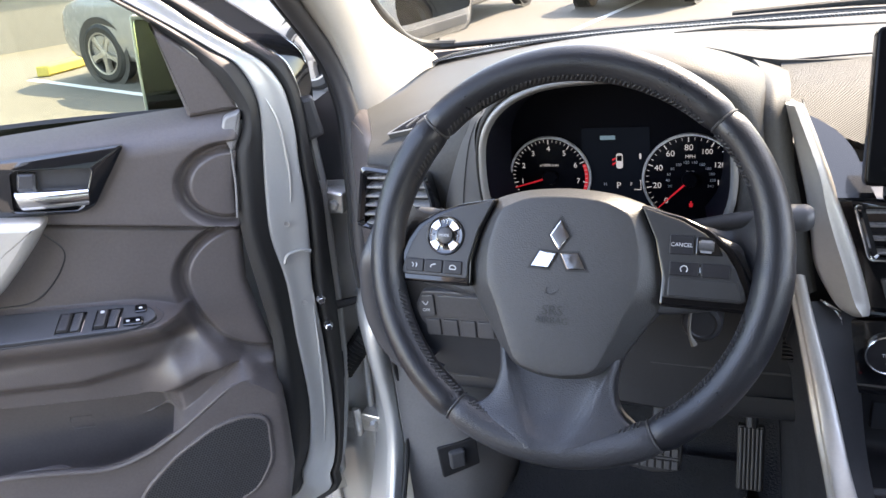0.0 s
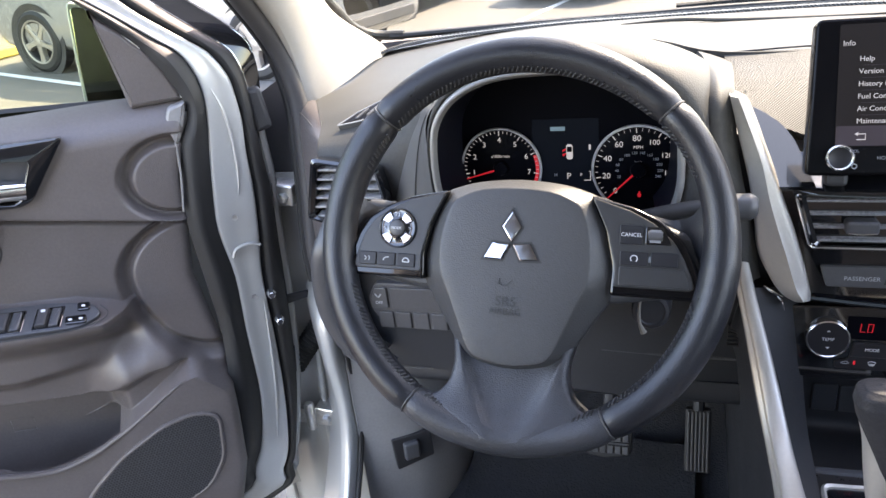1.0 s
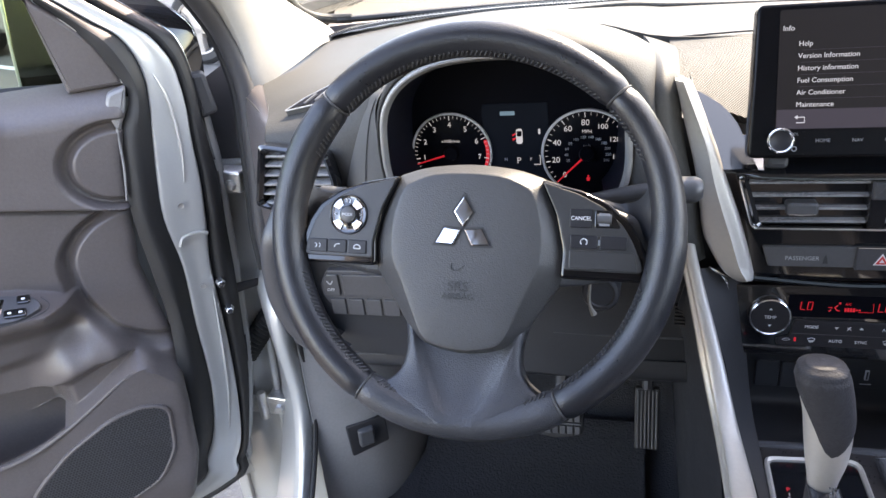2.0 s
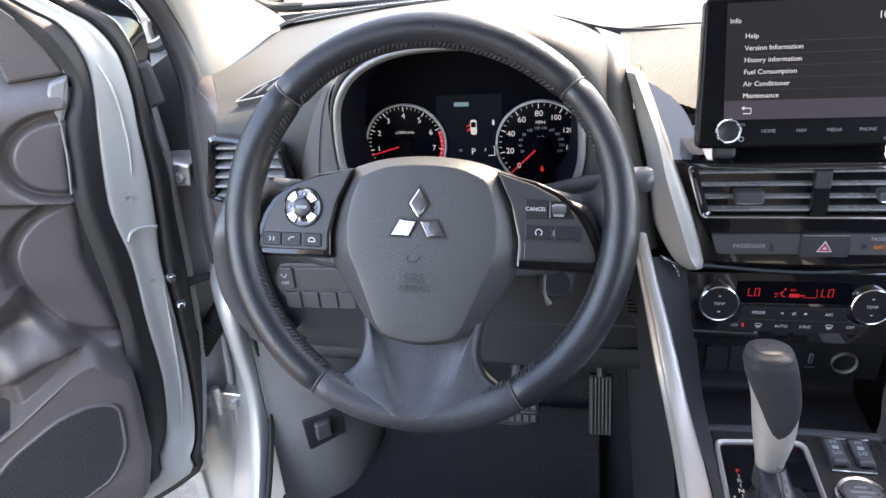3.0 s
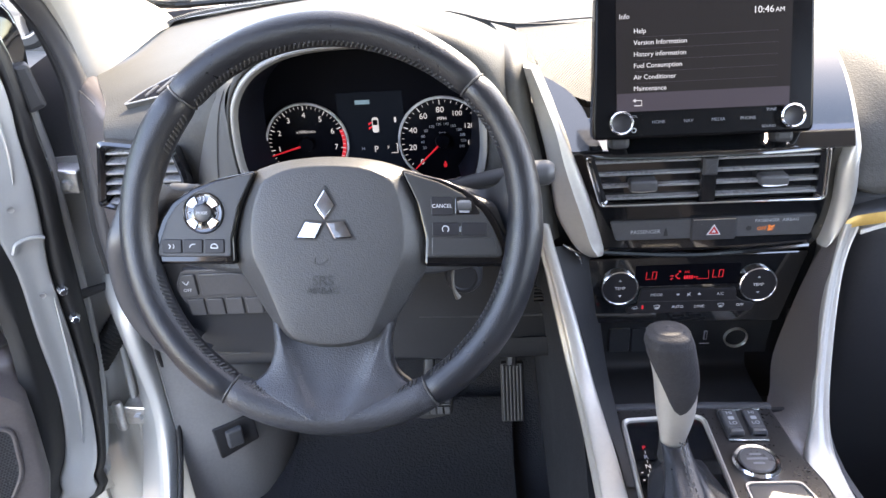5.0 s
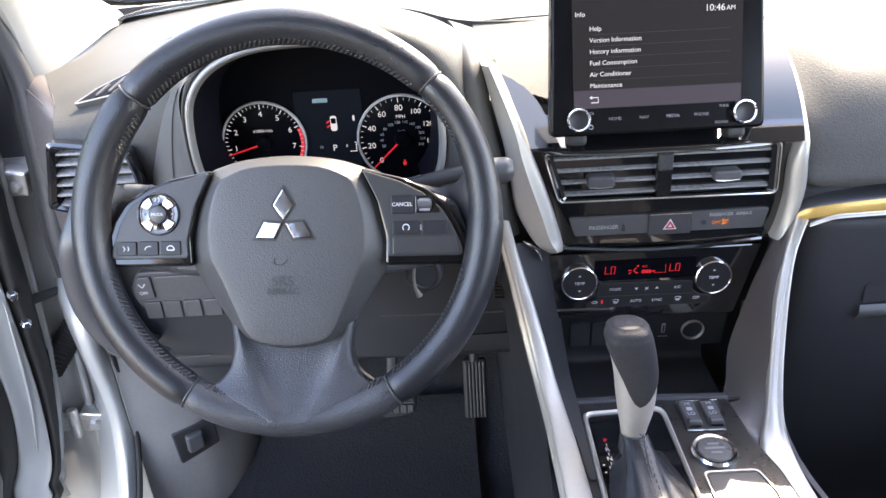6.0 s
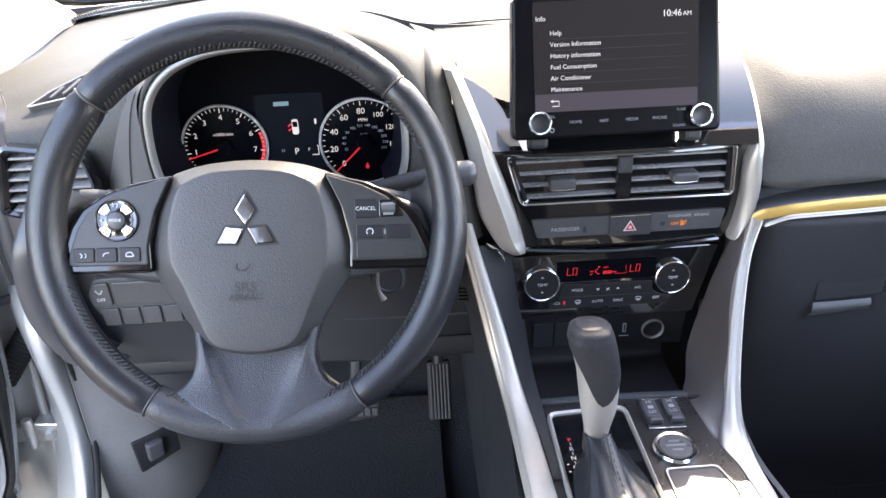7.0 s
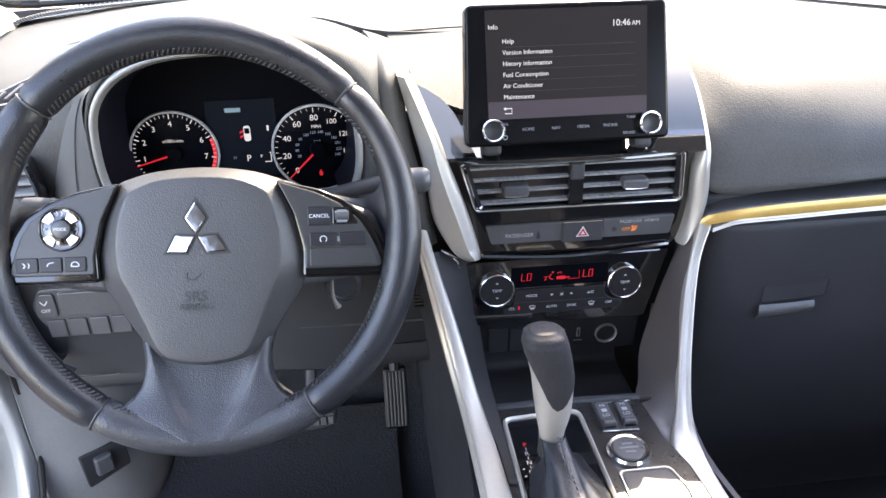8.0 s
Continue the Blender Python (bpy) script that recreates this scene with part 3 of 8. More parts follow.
def left_vents():
    m = facing(-0.245, 0.183, 0.986, 4)
    v = louvre_vent("air_vent", m, [(-0.058, -0.034), (-0.03, -0.042), (0.048, -0.040), (0.052, -0.005), (0.044, 0.030), (-0.042, 0.042)], 6, 0.84, "black louvred air vent with a gloss bezel at the dashboard end")
    part("wheel", lathe([(0.0, 0.006), (0.004, 0.006), (0.005, 0.0)], at(m, 0.0, 0.0, 0.0)), CHROME, v, "small bright adjuster")
    # side window demister set in the sloping face
    e = thing("demister_vent", (-0.23, 0.235, 1.066), "small triangular demister grille in the dashboard", "air vent")
    m = Matrix.Translation((-0.248, 0.248, 1.0545)) @ pose(0, 0, 0, 17, -9) @ pose(0, 0, 0.0035)
    tri = rounded([(-0.024, -0.012), (0.036, -0.010), (0.050, 0.022), (0.046, 0.044), (-0.002, 0.012)], 0.004)
    p = np.array(tri)
    c = p.mean(0)
    part("frame", prism(tri, m, -0.006, 0.0025, 0.0015), PAD, e)
    part("opening", prism([tuple(c + (q - c) * 0.86) for q in p], m, 0.0, 0.0028, 0.0), SHROUD, e, "black opening")
    for x, y, long in ((0.008, 0.004, 0.022), (0.024, 0.010, 0.030)):
        part("fin", prism(rect(0.0042, long, 0.001), at(m, x, y, 0.0028, -28), 0, 0.0022, 0.0008), BUTTON, e, "grey fin")
    part("rim", tube([m @ Vector((*q, 0.0025)) for q in tri], 0.0009, 6, closed=True, span=1), SLAT, e, "pale rim")


left_vents()


# ---- instruments ----
def cluster():
    g = thing("instrument_cluster", (0.014, 0.17, 0.96), "black instrument cluster with two round dials and a silver bezel", "instrument cluster")
    cx, n = 0.014, 17

    def arch(gx, gz, y):
        row = []
        for i in range(n):
            a = math.pi * (1.2 - 1.4 * i / (n - 1))
            ca, sa = math.cos(a), math.sin(a)
            row.append((cx + abs(ca) ** 0.78 * math.copysign(1, ca) * (0.1275 + gx), y, 1.035 + abs(sa) ** 0.72 * math.copysign(1, sa) * (0.096 + gz)))
        return row

    part("bezel", loft([arch(0.002, 0.002, 0.132), arch(0.001, 0.001, 0.124), arch(-0.003, -0.003, 0.1225), arch(-0.006, -0.006, 0.128)], 3, 3), material("bezel_silver_paint", (0.30, 0.295, 0.285), 0.45, metal=0.5, vary=0.05), g, "satin silver bezel")
    part("shroud", loft([arch(-0.006, -0.006, 0.128), arch(-0.010, -0.009, 0.16), arch(-0.016, -0.012, 0.205)], 2, 3), SHROUD, g)
    face = [(x, z) for x, _, z in arch(-0.012, -0.010, 0)]
    m = facing(0, 0.195, 0)
    part("face", prism(face, m, -0.01, 0.0, 0.0), DIALBLK, g, "black dial face")
    low = facing(0, 0.1944, 0)
    part("display", prism(rect(0.072, 0.085, 0.002, 0.018, 1.022), low, 0, 0.0006, 0), LCD, g, "dark blue central display")

    def dial(x, z, r, marks, minor, start, sweep, red=None):
        c = facing(x, 0.192, z)
        dl = part("dial", lathe([(0, 0.0005), (r * 0.97, 0.0005), (r * 0.99, 0)], c, 48), DIALBLK, g)
        part("ring", lathe([(r * 0.955, 0.0008), (r * 0.965, 0.0032), (r, 0.0032), (r * 1.012, 0)], c, 56), RING, dl, "thin silver ring")
        bm = bmesh.new()
        steps = (len(marks) - 1) * minor
        for i in range(steps + 1):
            a = radians(start - sweep * i / steps)
            big = i % minor == 0
            q = c @ pose(0, 0, 0, 0, 0, math.degrees(a))
            ln = 0.0052 if big else 0.003
            prism([(r * 0.93 - ln, -0.00045 if big else -0.00022), (r * 0.93, -0.00045 if big else -0.00022), (r * 0.93, 0.00045 if big else 0.00022), (r * 0.93 - ln, 0.00045 if big else 0.00022)], q, 0.0008, 0.0014, 0, bm=bm)
        tagged(part("scale_marks", bm, WHITEINK, dl, "white scale marks"), kind="stuff")
        for i, t in enumerate(marks):
            a = radians(start - sweep * i / (len(marks) - 1))
            if t:
                k = 0.70 if len(t) < 3 else 0.655
                words(t, at(c, math.cos(a) * r * k, math.sin(a) * r * 0.70, 0.0012), r * (0.185 if len(t) < 3 else 0.16), WHITEINK, dl, "numeral")
        if red:
            bm = bmesh.new()
            pts = [(math.cos(radians(b)) * r * k, math.sin(radians(b)) * r * k) for k, bs in ((0.94, np.linspace(red[0], red[1], 12)), (0.86, np.linspace(red[1], red[0], 12))) for b in bs]
            part("red_zone", prism(pts, c, 0.0006, 0.0012, 0), REDINK, dl, "red zone")
        return dl, c

    def needle(dl, c, deg, length):
        q = c @ pose(0, 0, 0, 0, 0, deg)
        part("needle", prism([(-0.004, -0.0011), (length, -0.0005), (length, 0.0005), (-0.004, 0.0011)], q, 0.004, 0.0048, 0), REDINK, dl, "red needle")
        part("hub", lathe([(0, 0.0062), (0.0075, 0.006), (0.009, 0.002)], c, 24), DIALBLK, dl)

    dl, c = dial(-0.055, 1.011, 0.046, ["", "1", "2", "3", "4", "5", "6", "7", ""], 5, 222, 264, red=(20, -28))
    needle(dl, c, 196, 0.042)
    words("x1000r/min", at(c, 0.0, 0.0135, 0.0012), 0.0046, WHITEINK, dl)
    dl, c = dial(0.095, 1.008, 0.049, ["0", "20", "40", "60", "80", "100", "120", "140", ""], 4, 225, 265)
    needle(dl, c, 224, 0.045)
    words("MPH", at(c, 0.0, 0.0245, 0.0012), 0.0052, WHITEINK, dl)
    words("km/h", at(c, 0.0, 0.0085, 0.0012), 0.0038, GREYINK, dl)
    for i, t in enumerate(("20", "40", "60", "80", "100", "120", "140", "160", "180", "200", "220", "240")):
        a = radians(205 - 230 * i / 11)
        words(t, at(c, math.cos(a) * 0.0225, math.sin(a) * 0.0185, 0.0012), 0.0042, GREYINK, dl, "small_numeral")
    part("belt_lamp", prism([(-0.0014, -0.0032), (0.0014, -0.0032), (0.0021, 0.0), (0.0008, 0.001), (0.0009, 0.0032), (-0.0009, 0.0032), (-0.0008, 0.001), (-0.0021, 0.0)], at(c, 0.001, -0.028, 0), 0.0008, 0.0014, 0), REDINK, dl, "red seat belt warning lamp")
    # central display: mode box, car with an open door, gear letter, fuel bar
    part("mode_box", prism(rect(0.016, 0.0045, 0.0005, 0.010, 1.054), low, 0.0007, 0.0012, 0), CYAN, g, "pale blue mode box")
    part("mode_line", prism(rect(0.016, 0.0025, 0.0003, 0.010, 1.0485), low, 0.0007, 0.0012, 0), LCD, g)
    car = part("door_ajar_car", prism(rounded([(-0.0035, -0.0085), (0.0035, -0.0085), (0.0035, 0.0085), (-0.0035, 0.0085)], 0.003), at(low, 0.022, 1.028), 0.0007, 0.0012, 0), WHITEINK, g, "white car outline with an open red door")
    part("roof_glass", prism(rect(0.0052, 0.006, 0.001), at(low, 0.022, 1.031), 0.0013, 0.0016, 0), DIALBLK, car)
    part("red_door", prism([(-0.0075, -0.002), (-0.0036, 0.0005), (-0.0036, 0.002), (-0.0075, 0.0005)], at(low, 0.022, 1.030), 0.0013, 0.0017, 0), REDINK, car)
    part("red_door", prism([(-0.0075, -0.007), (-0.0036, -0.0045), (-0.0036, -0.003), (-0.0075, -0.0045)], at(low, 0.022, 1.030), 0.0013, 0.0017, 0), REDINK, car)
    part("lamp_dot", prism(rect(0.0022, 0.006, 0.001), at(low, 0.044, 1.033), 0.0007, 0.0012, 0), WHITEINK, g)
    words("P", at(low, 0.0205, 1.0, 0.001), 0.010, WHITEINK, g, "gear_letter")
    words("H", at(low, 0.006, 1.0015, 0.001), 0.005, GREYINK, g, "small_letter")
    words("F", at(low, 0.034, 1.0015, 0.001), 0.005, WHITEINK, g, "small_letter")
    part("fuel_bracket", prism([(0.037, 0.995), (0.0445, 0.995), (0.0445, 1.006), (0.0425, 1.006), (0.0437, 1.0052), (0.0437, 0.9958), (0.037, 0.9958)], low, 0.0007, 0.0012, 0), WHITEINK, g)
    # silver crescent with the trip button
    pts = [(0.095 + math.cos(radians(a)) * r, 1.006 + math.sin(radians(a)) * r) for r, aa in ((0.0515, np.linspace(-65, 22, 14)), (0.062, np.linspace(22, -65, 14))) for a in aa]
    part("crescent_trim", prism(pts, facing(0, 0.186, 0), -0.006, 0.0, 0.0015), SATIN, g, "satin silver crescent")
    kb = part("trip_button", lathe([(0.0055, -0.002), (0.0055, 0.004), (0.0045, 0.006), (0, 0.006)], facing(0.1455, 0.184, 0.994), 20), MATT, g, "black trip button")
    part("ring", lathe([(0.005, 0.0055), (0.005, 0.0066), (0.0038, 0.0066), (0.0038, 0.0055)], facing(0.1455, 0.184, 0.994), 20), GREYINK, kb)


cluster()


# ---- steering wheel ----
WHEEL = pose(0, 0, 1.0, 66) @ pose(0, 0, 0, 0, 0, -2.0)


def steering_wheel():
    g = thing("steering_wheel", (0, 0, 1.0), "black leather steering wheel with stitched rim and chrome emblem", "steering wheel")
    R, r = 0.1715, 0.0160

    def wide(deg):
        """The rim's own radius: a little wider at the upper spoke beside the console."""
        return R + 0.0042 * math.exp(-(((deg + 180) % 360 - 180 - 30) / 28) ** 2)

    def thick(deg):
        deg = deg % 360
        return 1 + 0.07 * math.exp(-((deg - 152) / 16) ** 2) - 0.15 * math.exp(-((deg - 28) / 26) ** 2)

    def rim(a0, a1, name, mat=LEATHER):
        bm = bmesh.new()
        rings = []
        k = max(10, int(abs(a1 - a0) / 2.2))
        for i in range(k + 1):
            u = i / k
            a = radians(a0 + (a1 - a0) * u)
            end = min(u, 1 - u) * k
            pinch = 0.86 if end < 0.5 else (0.975 if end < 1.5 else 1.0)
            deg = math.degrees(a) % 360
            grip = thick(deg)
            rr = r * pinch * grip
            row = []
            for b in np.linspace(0, 2 * math.pi, 22, endpoint=False):
                q = wide(deg) + rr * math.cos(b)
                row.append(bm.verts.new(WHEEL @ Vector((q * math.cos(a), q * math.sin(a), rr * 1.08 * math.sin(b)))))
            rings.append(row)
        for p, q in zip(rings, rings[1:]):
            for j in range(22):
                bm.faces.new((p[j], p[(j + 1) % 22], q[(j + 1) % 22], q[j]))
        bm.faces.new(rings[0][::-1])
        bm.faces.new(rings[-1])
        seg = part(name, bm, mat, g, sharp=60)
        # stitches along the inner edge
        bm = bmesh.new()
        n = int(abs(a1 - a0) * math.pi / 180 * 0.158 / 0.0042)
        for i in range(2, n - 1):
            if mat is not LEATHER and 6 < i < n - 6:
                continue
            a = a0 + (a1 - a0) * (i + 0.5) / n
            if -15 < (a + 90) % 180 - 90 < 24 and a > 300 or 156 < a < 195:
                continue
            q = WHEEL @ pose(0, 0, 0, 0, 0, a)
            p0 = q @ Vector((wide(a) - r * thick(a) * 0.83, -0.0014, r * thick(a) * 0.66))
            p1 = q @ Vector((wide(a) - r * thick(a) * 1.0, 0.0014, r * thick(a) * 0.26))
            tube([p0, p1], 0.0009, 5, span=1, bm=bm)
        tagged(part("stitching", bm, THREAD, seg, "black thread stitches"), kind="stuff")
        return seg

    rim(43.6, 138.7, "rim_upper")
    rim(138.7, 238.5, "rim_side")
    rim(238.5, 301.5, "rim_lower", SPOKEP)
    rim(301.5, 403.6, "rim_side")
    for a in (43.6, 138.7, 238.5, 301.5):
        bm = bmesh.new()
        q = WHEEL @ pose(0, 0, 0, 0, 0, a)
        tube([q @ Vector((wide(a) + (r * thick(a) - 0.0016) * math.cos(b), 0, (r * thick(a) - 0.0012) * 1.08 * math.sin(b))) for b in np.linspace(0, 2 * math.pi, 20, endpoint=False)], 0.0011, 6, closed=True, span=1, bm=bm)
        part("seam_cord", bm, THREAD, g)
    # spoke carrier behind the pods
    arm = rounded([(-0.168, -0.030), (-0.09, -0.045), (0.09, -0.045), (0.168, -0.030), (0.166, 0.016), (0.138, 0.022), (0.105, 0.036), (0.07, 0.050), (-0.07, 0.050), (-0.105, 0.036), (-0.138, 0.022), (-0.166, 0.016)], 0.012)
    part("spoke_carrier", prism(arm, WHEEL, -0.034, -0.012, 0.006, 3), SPOKEP, g)
    for s in (-1, 1):
        ear = [[(s * x, y, n) for x, y, n in row] for row in (
            ((0.112, 0.036, -0.014), (0.134, 0.031, -0.008), (0.149, 0.036, -0.001), (0.158, 0.052, 0.002)),
            ((0.122, 0.029, -0.005), (0.141, 0.022, 0.000), (0.153, 0.025, 0.005), (0.162, 0.037, 0.007)),
            ((0.134, 0.015, -0.003), (0.148, 0.010, 0.003), (0.158, 0.012, 0.008), (0.166, 0.020, 0.009)),
            ((0.147, -0.006, -0.003), (0.156, -0.008, 0.003), (0.162, -0.008, 0.008), (0.169, -0.004, 0.009)))]
        ear = [[(x, y, n - (0.024, 0.018, 0.008, 0)[i]) for i, (x, y, n) in enumerate(row)] for row in ear]
        part("leather_ear", loft(ear, 4, 4, -0.01 * s, m=WHEEL), LEATHER, g)
    # airbag cover: a domed shield
    rim_half = [(0.0, 0.0615), (0.037, 0.0585), (0.060, 0.0525), (0.0705, 0.0465), (0.082, 0.0255), (0.0885, 0.004), (0.092, -0.018), (0.0885, -0.0345), (0.076, -0.055), (0.060, -0.0805), (0.046, -0.099), (0.032, -0.107), (0.010, -0.1115), (0.0, -0.1118)]
    face_half = [(0.0, 0.0520), (0.030, 0.0500), (0.050, 0.0425), (0.0585, 0.0350), (0.0640, 0.0190), (0.067, 0.003), (0.067, -0.015), (0.065, -0.029), (0.0575, -0.045), (0.048, -0.069), (0.038, -0.092), (0.028, -0.1005), (0.009, -0.1045), (0.0, -0.1048)]
    ring, face = (np.array(h + [(-x, y) for x, y in h[-2:0:-1]]) for h in (rim_half, face_half))
    c = np.array((0, -0.025))
    rows = [[(*q, h) for q in ring + (face - ring) * k] for k, h in ((0.0, -0.030), (0.0, -0.017), (0.05, -0.0122), (0.18, -0.0090), (0.55, -0.0022), (0.90, 0.0046), (1.0, 0.0061))]
    rows += [[(*(c + (q - c) * k), h) for q in face] for k, h in ((0.96, 0.0067), (0.85, 0.0074), (0.5, 0.0083), (0.001, 0.0087))]
    bag = part("airbag_cover", loft(rows, 2, 3, closed=True, m=WHEEL), AIRBAG, g, "grained airbag cover")
    # three-diamond emblem
    for turn in (0, 120, 240):
        mm = WHEEL @ pose(-0.0015, 0.0035, 0.0085) @ pose(0, 0, 0, 0, 0, turn)
        em = part("emblem_diamond", prism([(0, 0.0012), (0.0088, 0.0145), (0, 0.0285), (-0.0088, 0.0145)], mm, -0.003, 0.0022, 0.0012), EMBLEM, bag, "polished chrome diamond")
        part("emblem_recess", prism([(0, -0.0015), (0.0108, 0.0145), (0, 0.032), (-0.0108, 0.0145)], mm, -0.004, 0.0001, 0.0), MATT, bag)
    emb = material("embossed_vinyl", (0.03, 0.03, 0.03), 0.4)
    words("SRS", at(WHEEL, -0.004, -0.0485, 0.0090), 0.0125, emb, bag, "embossed_letters")
    words("AIRBAG", at(WHEEL, -0.004, -0.0572, 0.0088), 0.0085, emb, bag, "embossed_letters")
    part("embossed_mark", tube([WHEEL @ Vector((-0.0105, -0.028, 0.0092)), WHEEL @ Vector((-0.0105, -0.033, 0.0092)), WHEEL @ Vector((-0.005, -0.034, 0.0092)), WHEEL @ Vector((0.001, -0.029, 0.0092))], 0.0005, 5, span=2), emb, bag)
    # thumb pods
    for s in (-1, 1):
        name = "switch_pod"
        if s < 0:
            out = [(-0.064, 0.0490), (-0.100, 0.0420), (-0.1225, 0.0335), (-0.142, 0.0215), (-0.152, 0.007), (-0.1605, -0.017), (-0.163, -0.0300), (-0.158, -0.0345), (-0.0840, -0.0345), (-0.0850, -0.012), (-0.078, 0.018)]
            inn = [(-0.066, 0.0470), (-0.099, 0.0390), (-0.1195, 0.0300), (-0.1365, 0.0185), (-0.1455, 0.0045), (-0.1530, -0.0165), (-0.1545, -0.0255), (-0.151, -0.0275), (-0.0870, -0.0275), (-0.0875, -0.012), (-0.080, 0.018)]
        else:
            out = [(0.064, 0.0490), (0.100, 0.0405), (0.122, 0.031), (0.141, 0.0150), (0.150, 0.0015), (0.1590, -0.018), (0.1625, -0.0310), (0.158, -0.0365), (0.0840, -0.0365), (0.0850, -0.012), (0.078, 0.018)]
            inn = [(0.066, 0.0470), (0.098, 0.0372), (0.118, 0.0272), (0.1355, 0.0120), (0.1435, -0.0005), (0.1515, -0.0180), (0.1535, -0.0260), (0.150, -0.0285), (0.0870, -0.0285), (0.0875, -0.012), (0.080, 0.018)]
        pod = part(name, prism(rounded(out, 0.004), WHEEL, -0.02, 0.0005, 0.003, 3), PODGLOSS, g, "gloss black switch surround")
        part("plate", prism(rounded(inn, 0.003), WHEEL, -0.002, 0.0022, 0.0012), PODPLATE, pod, "satin grey switch plate")

        def key(x, y, w, h, lift=0.0036, mat=PODP, rr=0.0015):
            return part("button", prism(rect(w, h, rr), at(WHEEL, x, y), 0, lift, 0.0008), mat, pod)

        def icon(kind, x, y, k=1.0):
            """Small white pictograms: bars and arcs."""
            bm = bmesh.new()
            mm = at(WHEEL, x, y, 0.0037)
            if kind == "phone":
                pts = [(-0.0028, -0.0012), (-0.0018, 0.001), (0.0, 0.0018), (0.0026, 0.002)]
            elif kind == "voice":
                pts = [(-0.003, 0.002), (-0.0012, 0.0), (-0.0025, -0.002)]
                tube([mm @ Vector((0.0012, 0.002, 0)), mm @ Vector((0.0022, 0.0, 0)), mm @ Vector((0.0012, -0.002, 0))], 0.0004, 4, span=3, bm=bm)
            elif kind == "car":
                pts = [(-0.003, -0.0015), (-0.0026, 0.0008), (-0.001, 0.002), (0.001, 0.002), (0.0026, 0.0008), (0.003, -0.0015), (-0.003, -0.0015)]
            else:
                pts = [(0.0028 * math.cos(a), 0.0028 * math.sin(a)) for a in np.linspace(-0.9, 4.0, 10)]
            tube([mm @ Vector((a * k, b * k, 0)) for a, b in pts], 0.0005, 4, span=3, bm=bm)
            part("pictogram", bm, WHITEPRINT, pod, "white pictogram")

        if s < 0:
            j = at(WHEEL, -0.1115, 0.0115)
            part("toggle_ring", lathe([(0.0185, 0.0), (0.0185, 0.0035), (0.0178, 0.0046), (0.0170, 0.004)], j, 40), DARKCHROME, pod, "dark chrome toggle ring")
            part("toggle_dish", lathe([(0.0168, 0.0035), (0.013, 0.0028), (0.008, 0.0045)], j, 32), GLOSS, pod, "gloss black toggle dish")
            for a in (45, 135, 225, 315):
                q = j @ pose(0, 0, 0, 0, 0, a)
                part("toggle_pad", prism(rounded([(0.0085, -0.0035), (0.0155, -0.006), (0.0168, 0.0), (0.0155, 0.006), (0.0085, 0.0035)], 0.0015), q, 0.002, 0.0046, 0.001), EMBLEM, pod, "bright chrome toggle pad")
            part("toggle_centre", lathe([(0.0075, 0.003), (0.0072, 0.0056), (0.006, 0.0064), (0, 0.0066)], j, 24), BUTTON, pod)
            words("MODE", at(j, 0, 0, 0.0067), 0.0036, WHITEPRINT, pod)
            words("<", at(j, -0.0125, 0, 0.0049), 0.005, GREYINK, pod)
            words(">", at(j, 0.0125, 0, 0.0049), 0.005, GREYINK, pod)
            icon("voice", -0.0005 - 0.1115, 0.0245, 0.8)
            for x, k in ((-0.1405, "voice"), (-0.1215, "phone"), (-0.1020, "car")):
                key(x, -0.0180, 0.0178, 0.0125)
                icon(k, x, -0.0180)
        else:
            key(0.1005, 0.0165, 0.0195, 0.0165)
            words("CANCEL", at(WHEEL, 0.1005, 0.0165, 0.0037), 0.0046, WHITEPRINT, pod)
            key(0.1035, -0.0035, 0.0235, 0.0118)
            icon("cruise", 0.1035, -0.0035)
            key(0.1285, -0.0035, 0.0225, 0.0118)
            part("well", prism(rounded([(0.112, 0.009), (0.134, 0.009), (0.126, 0.024), (0.112, 0.024)], 0.002), WHEEL, 0, 0.0034, 0.0006), GLOSS, pod)
            part("thumb_roller", tube([WHEEL @ Vector((0.114, 0.0165, 0.0032)), WHEEL @ Vector((0.126, 0.0165, 0.0032))], 0.0042, 14, span=1), BUTTON, pod)
            part("marking", prism(rect(0.009, 0.0022, 0.0003, 0.120, 0.0205), WHEEL, 0.0, 0.0060, 0), DIMPRINT, pod)
            part("marking", prism(rect(0.009, 0.0022, 0.0003, 0.120, 0.0118), WHEEL, 0.0, 0.0060, 0), DIMPRINT, pod)
            part("link", prism(rect(0.0016, 0.0055, 0.0005, 0.1164, -0.0035), WHEEL, 0, 0.0042, 0.0005), GLOSS, pod)
            part("button", prism(rounded([(0.0915, -0.0268), (0.1495, -0.0268), (0.1455, -0.0108), (0.0915, -0.0108)], 0.002), WHEEL, 0, 0.0030, 0.0008), PODPLATE, pod)
    # lower spoke: two legs flaring into the rim, with an inset tongue
    rows = []
    for u, w, tw, n in ((-0.082, 0.058, 0.046, -0.012), (-0.096, 0.0545, 0.042, -0.006), (-0.110, 0.0530, 0.037, -0.002), (-0.124, 0.0555, 0.032, 0.001), (-0.134, 0.0620, 0.028, 0.0035), (-0.142, 0.0720, 0.0245, 0.006), (-0.149, 0.066, 0.021, 0.0095), (-0.156, 0.054, 0.017, 0.0125), (-0.163, 0.040, 0.010, 0.0150), (-0.170, 0.024, 0.005, 0.0168)):
        deep = 0.0045 if u > -0.15 else (0.003 if u > -0.16 else 0.0)
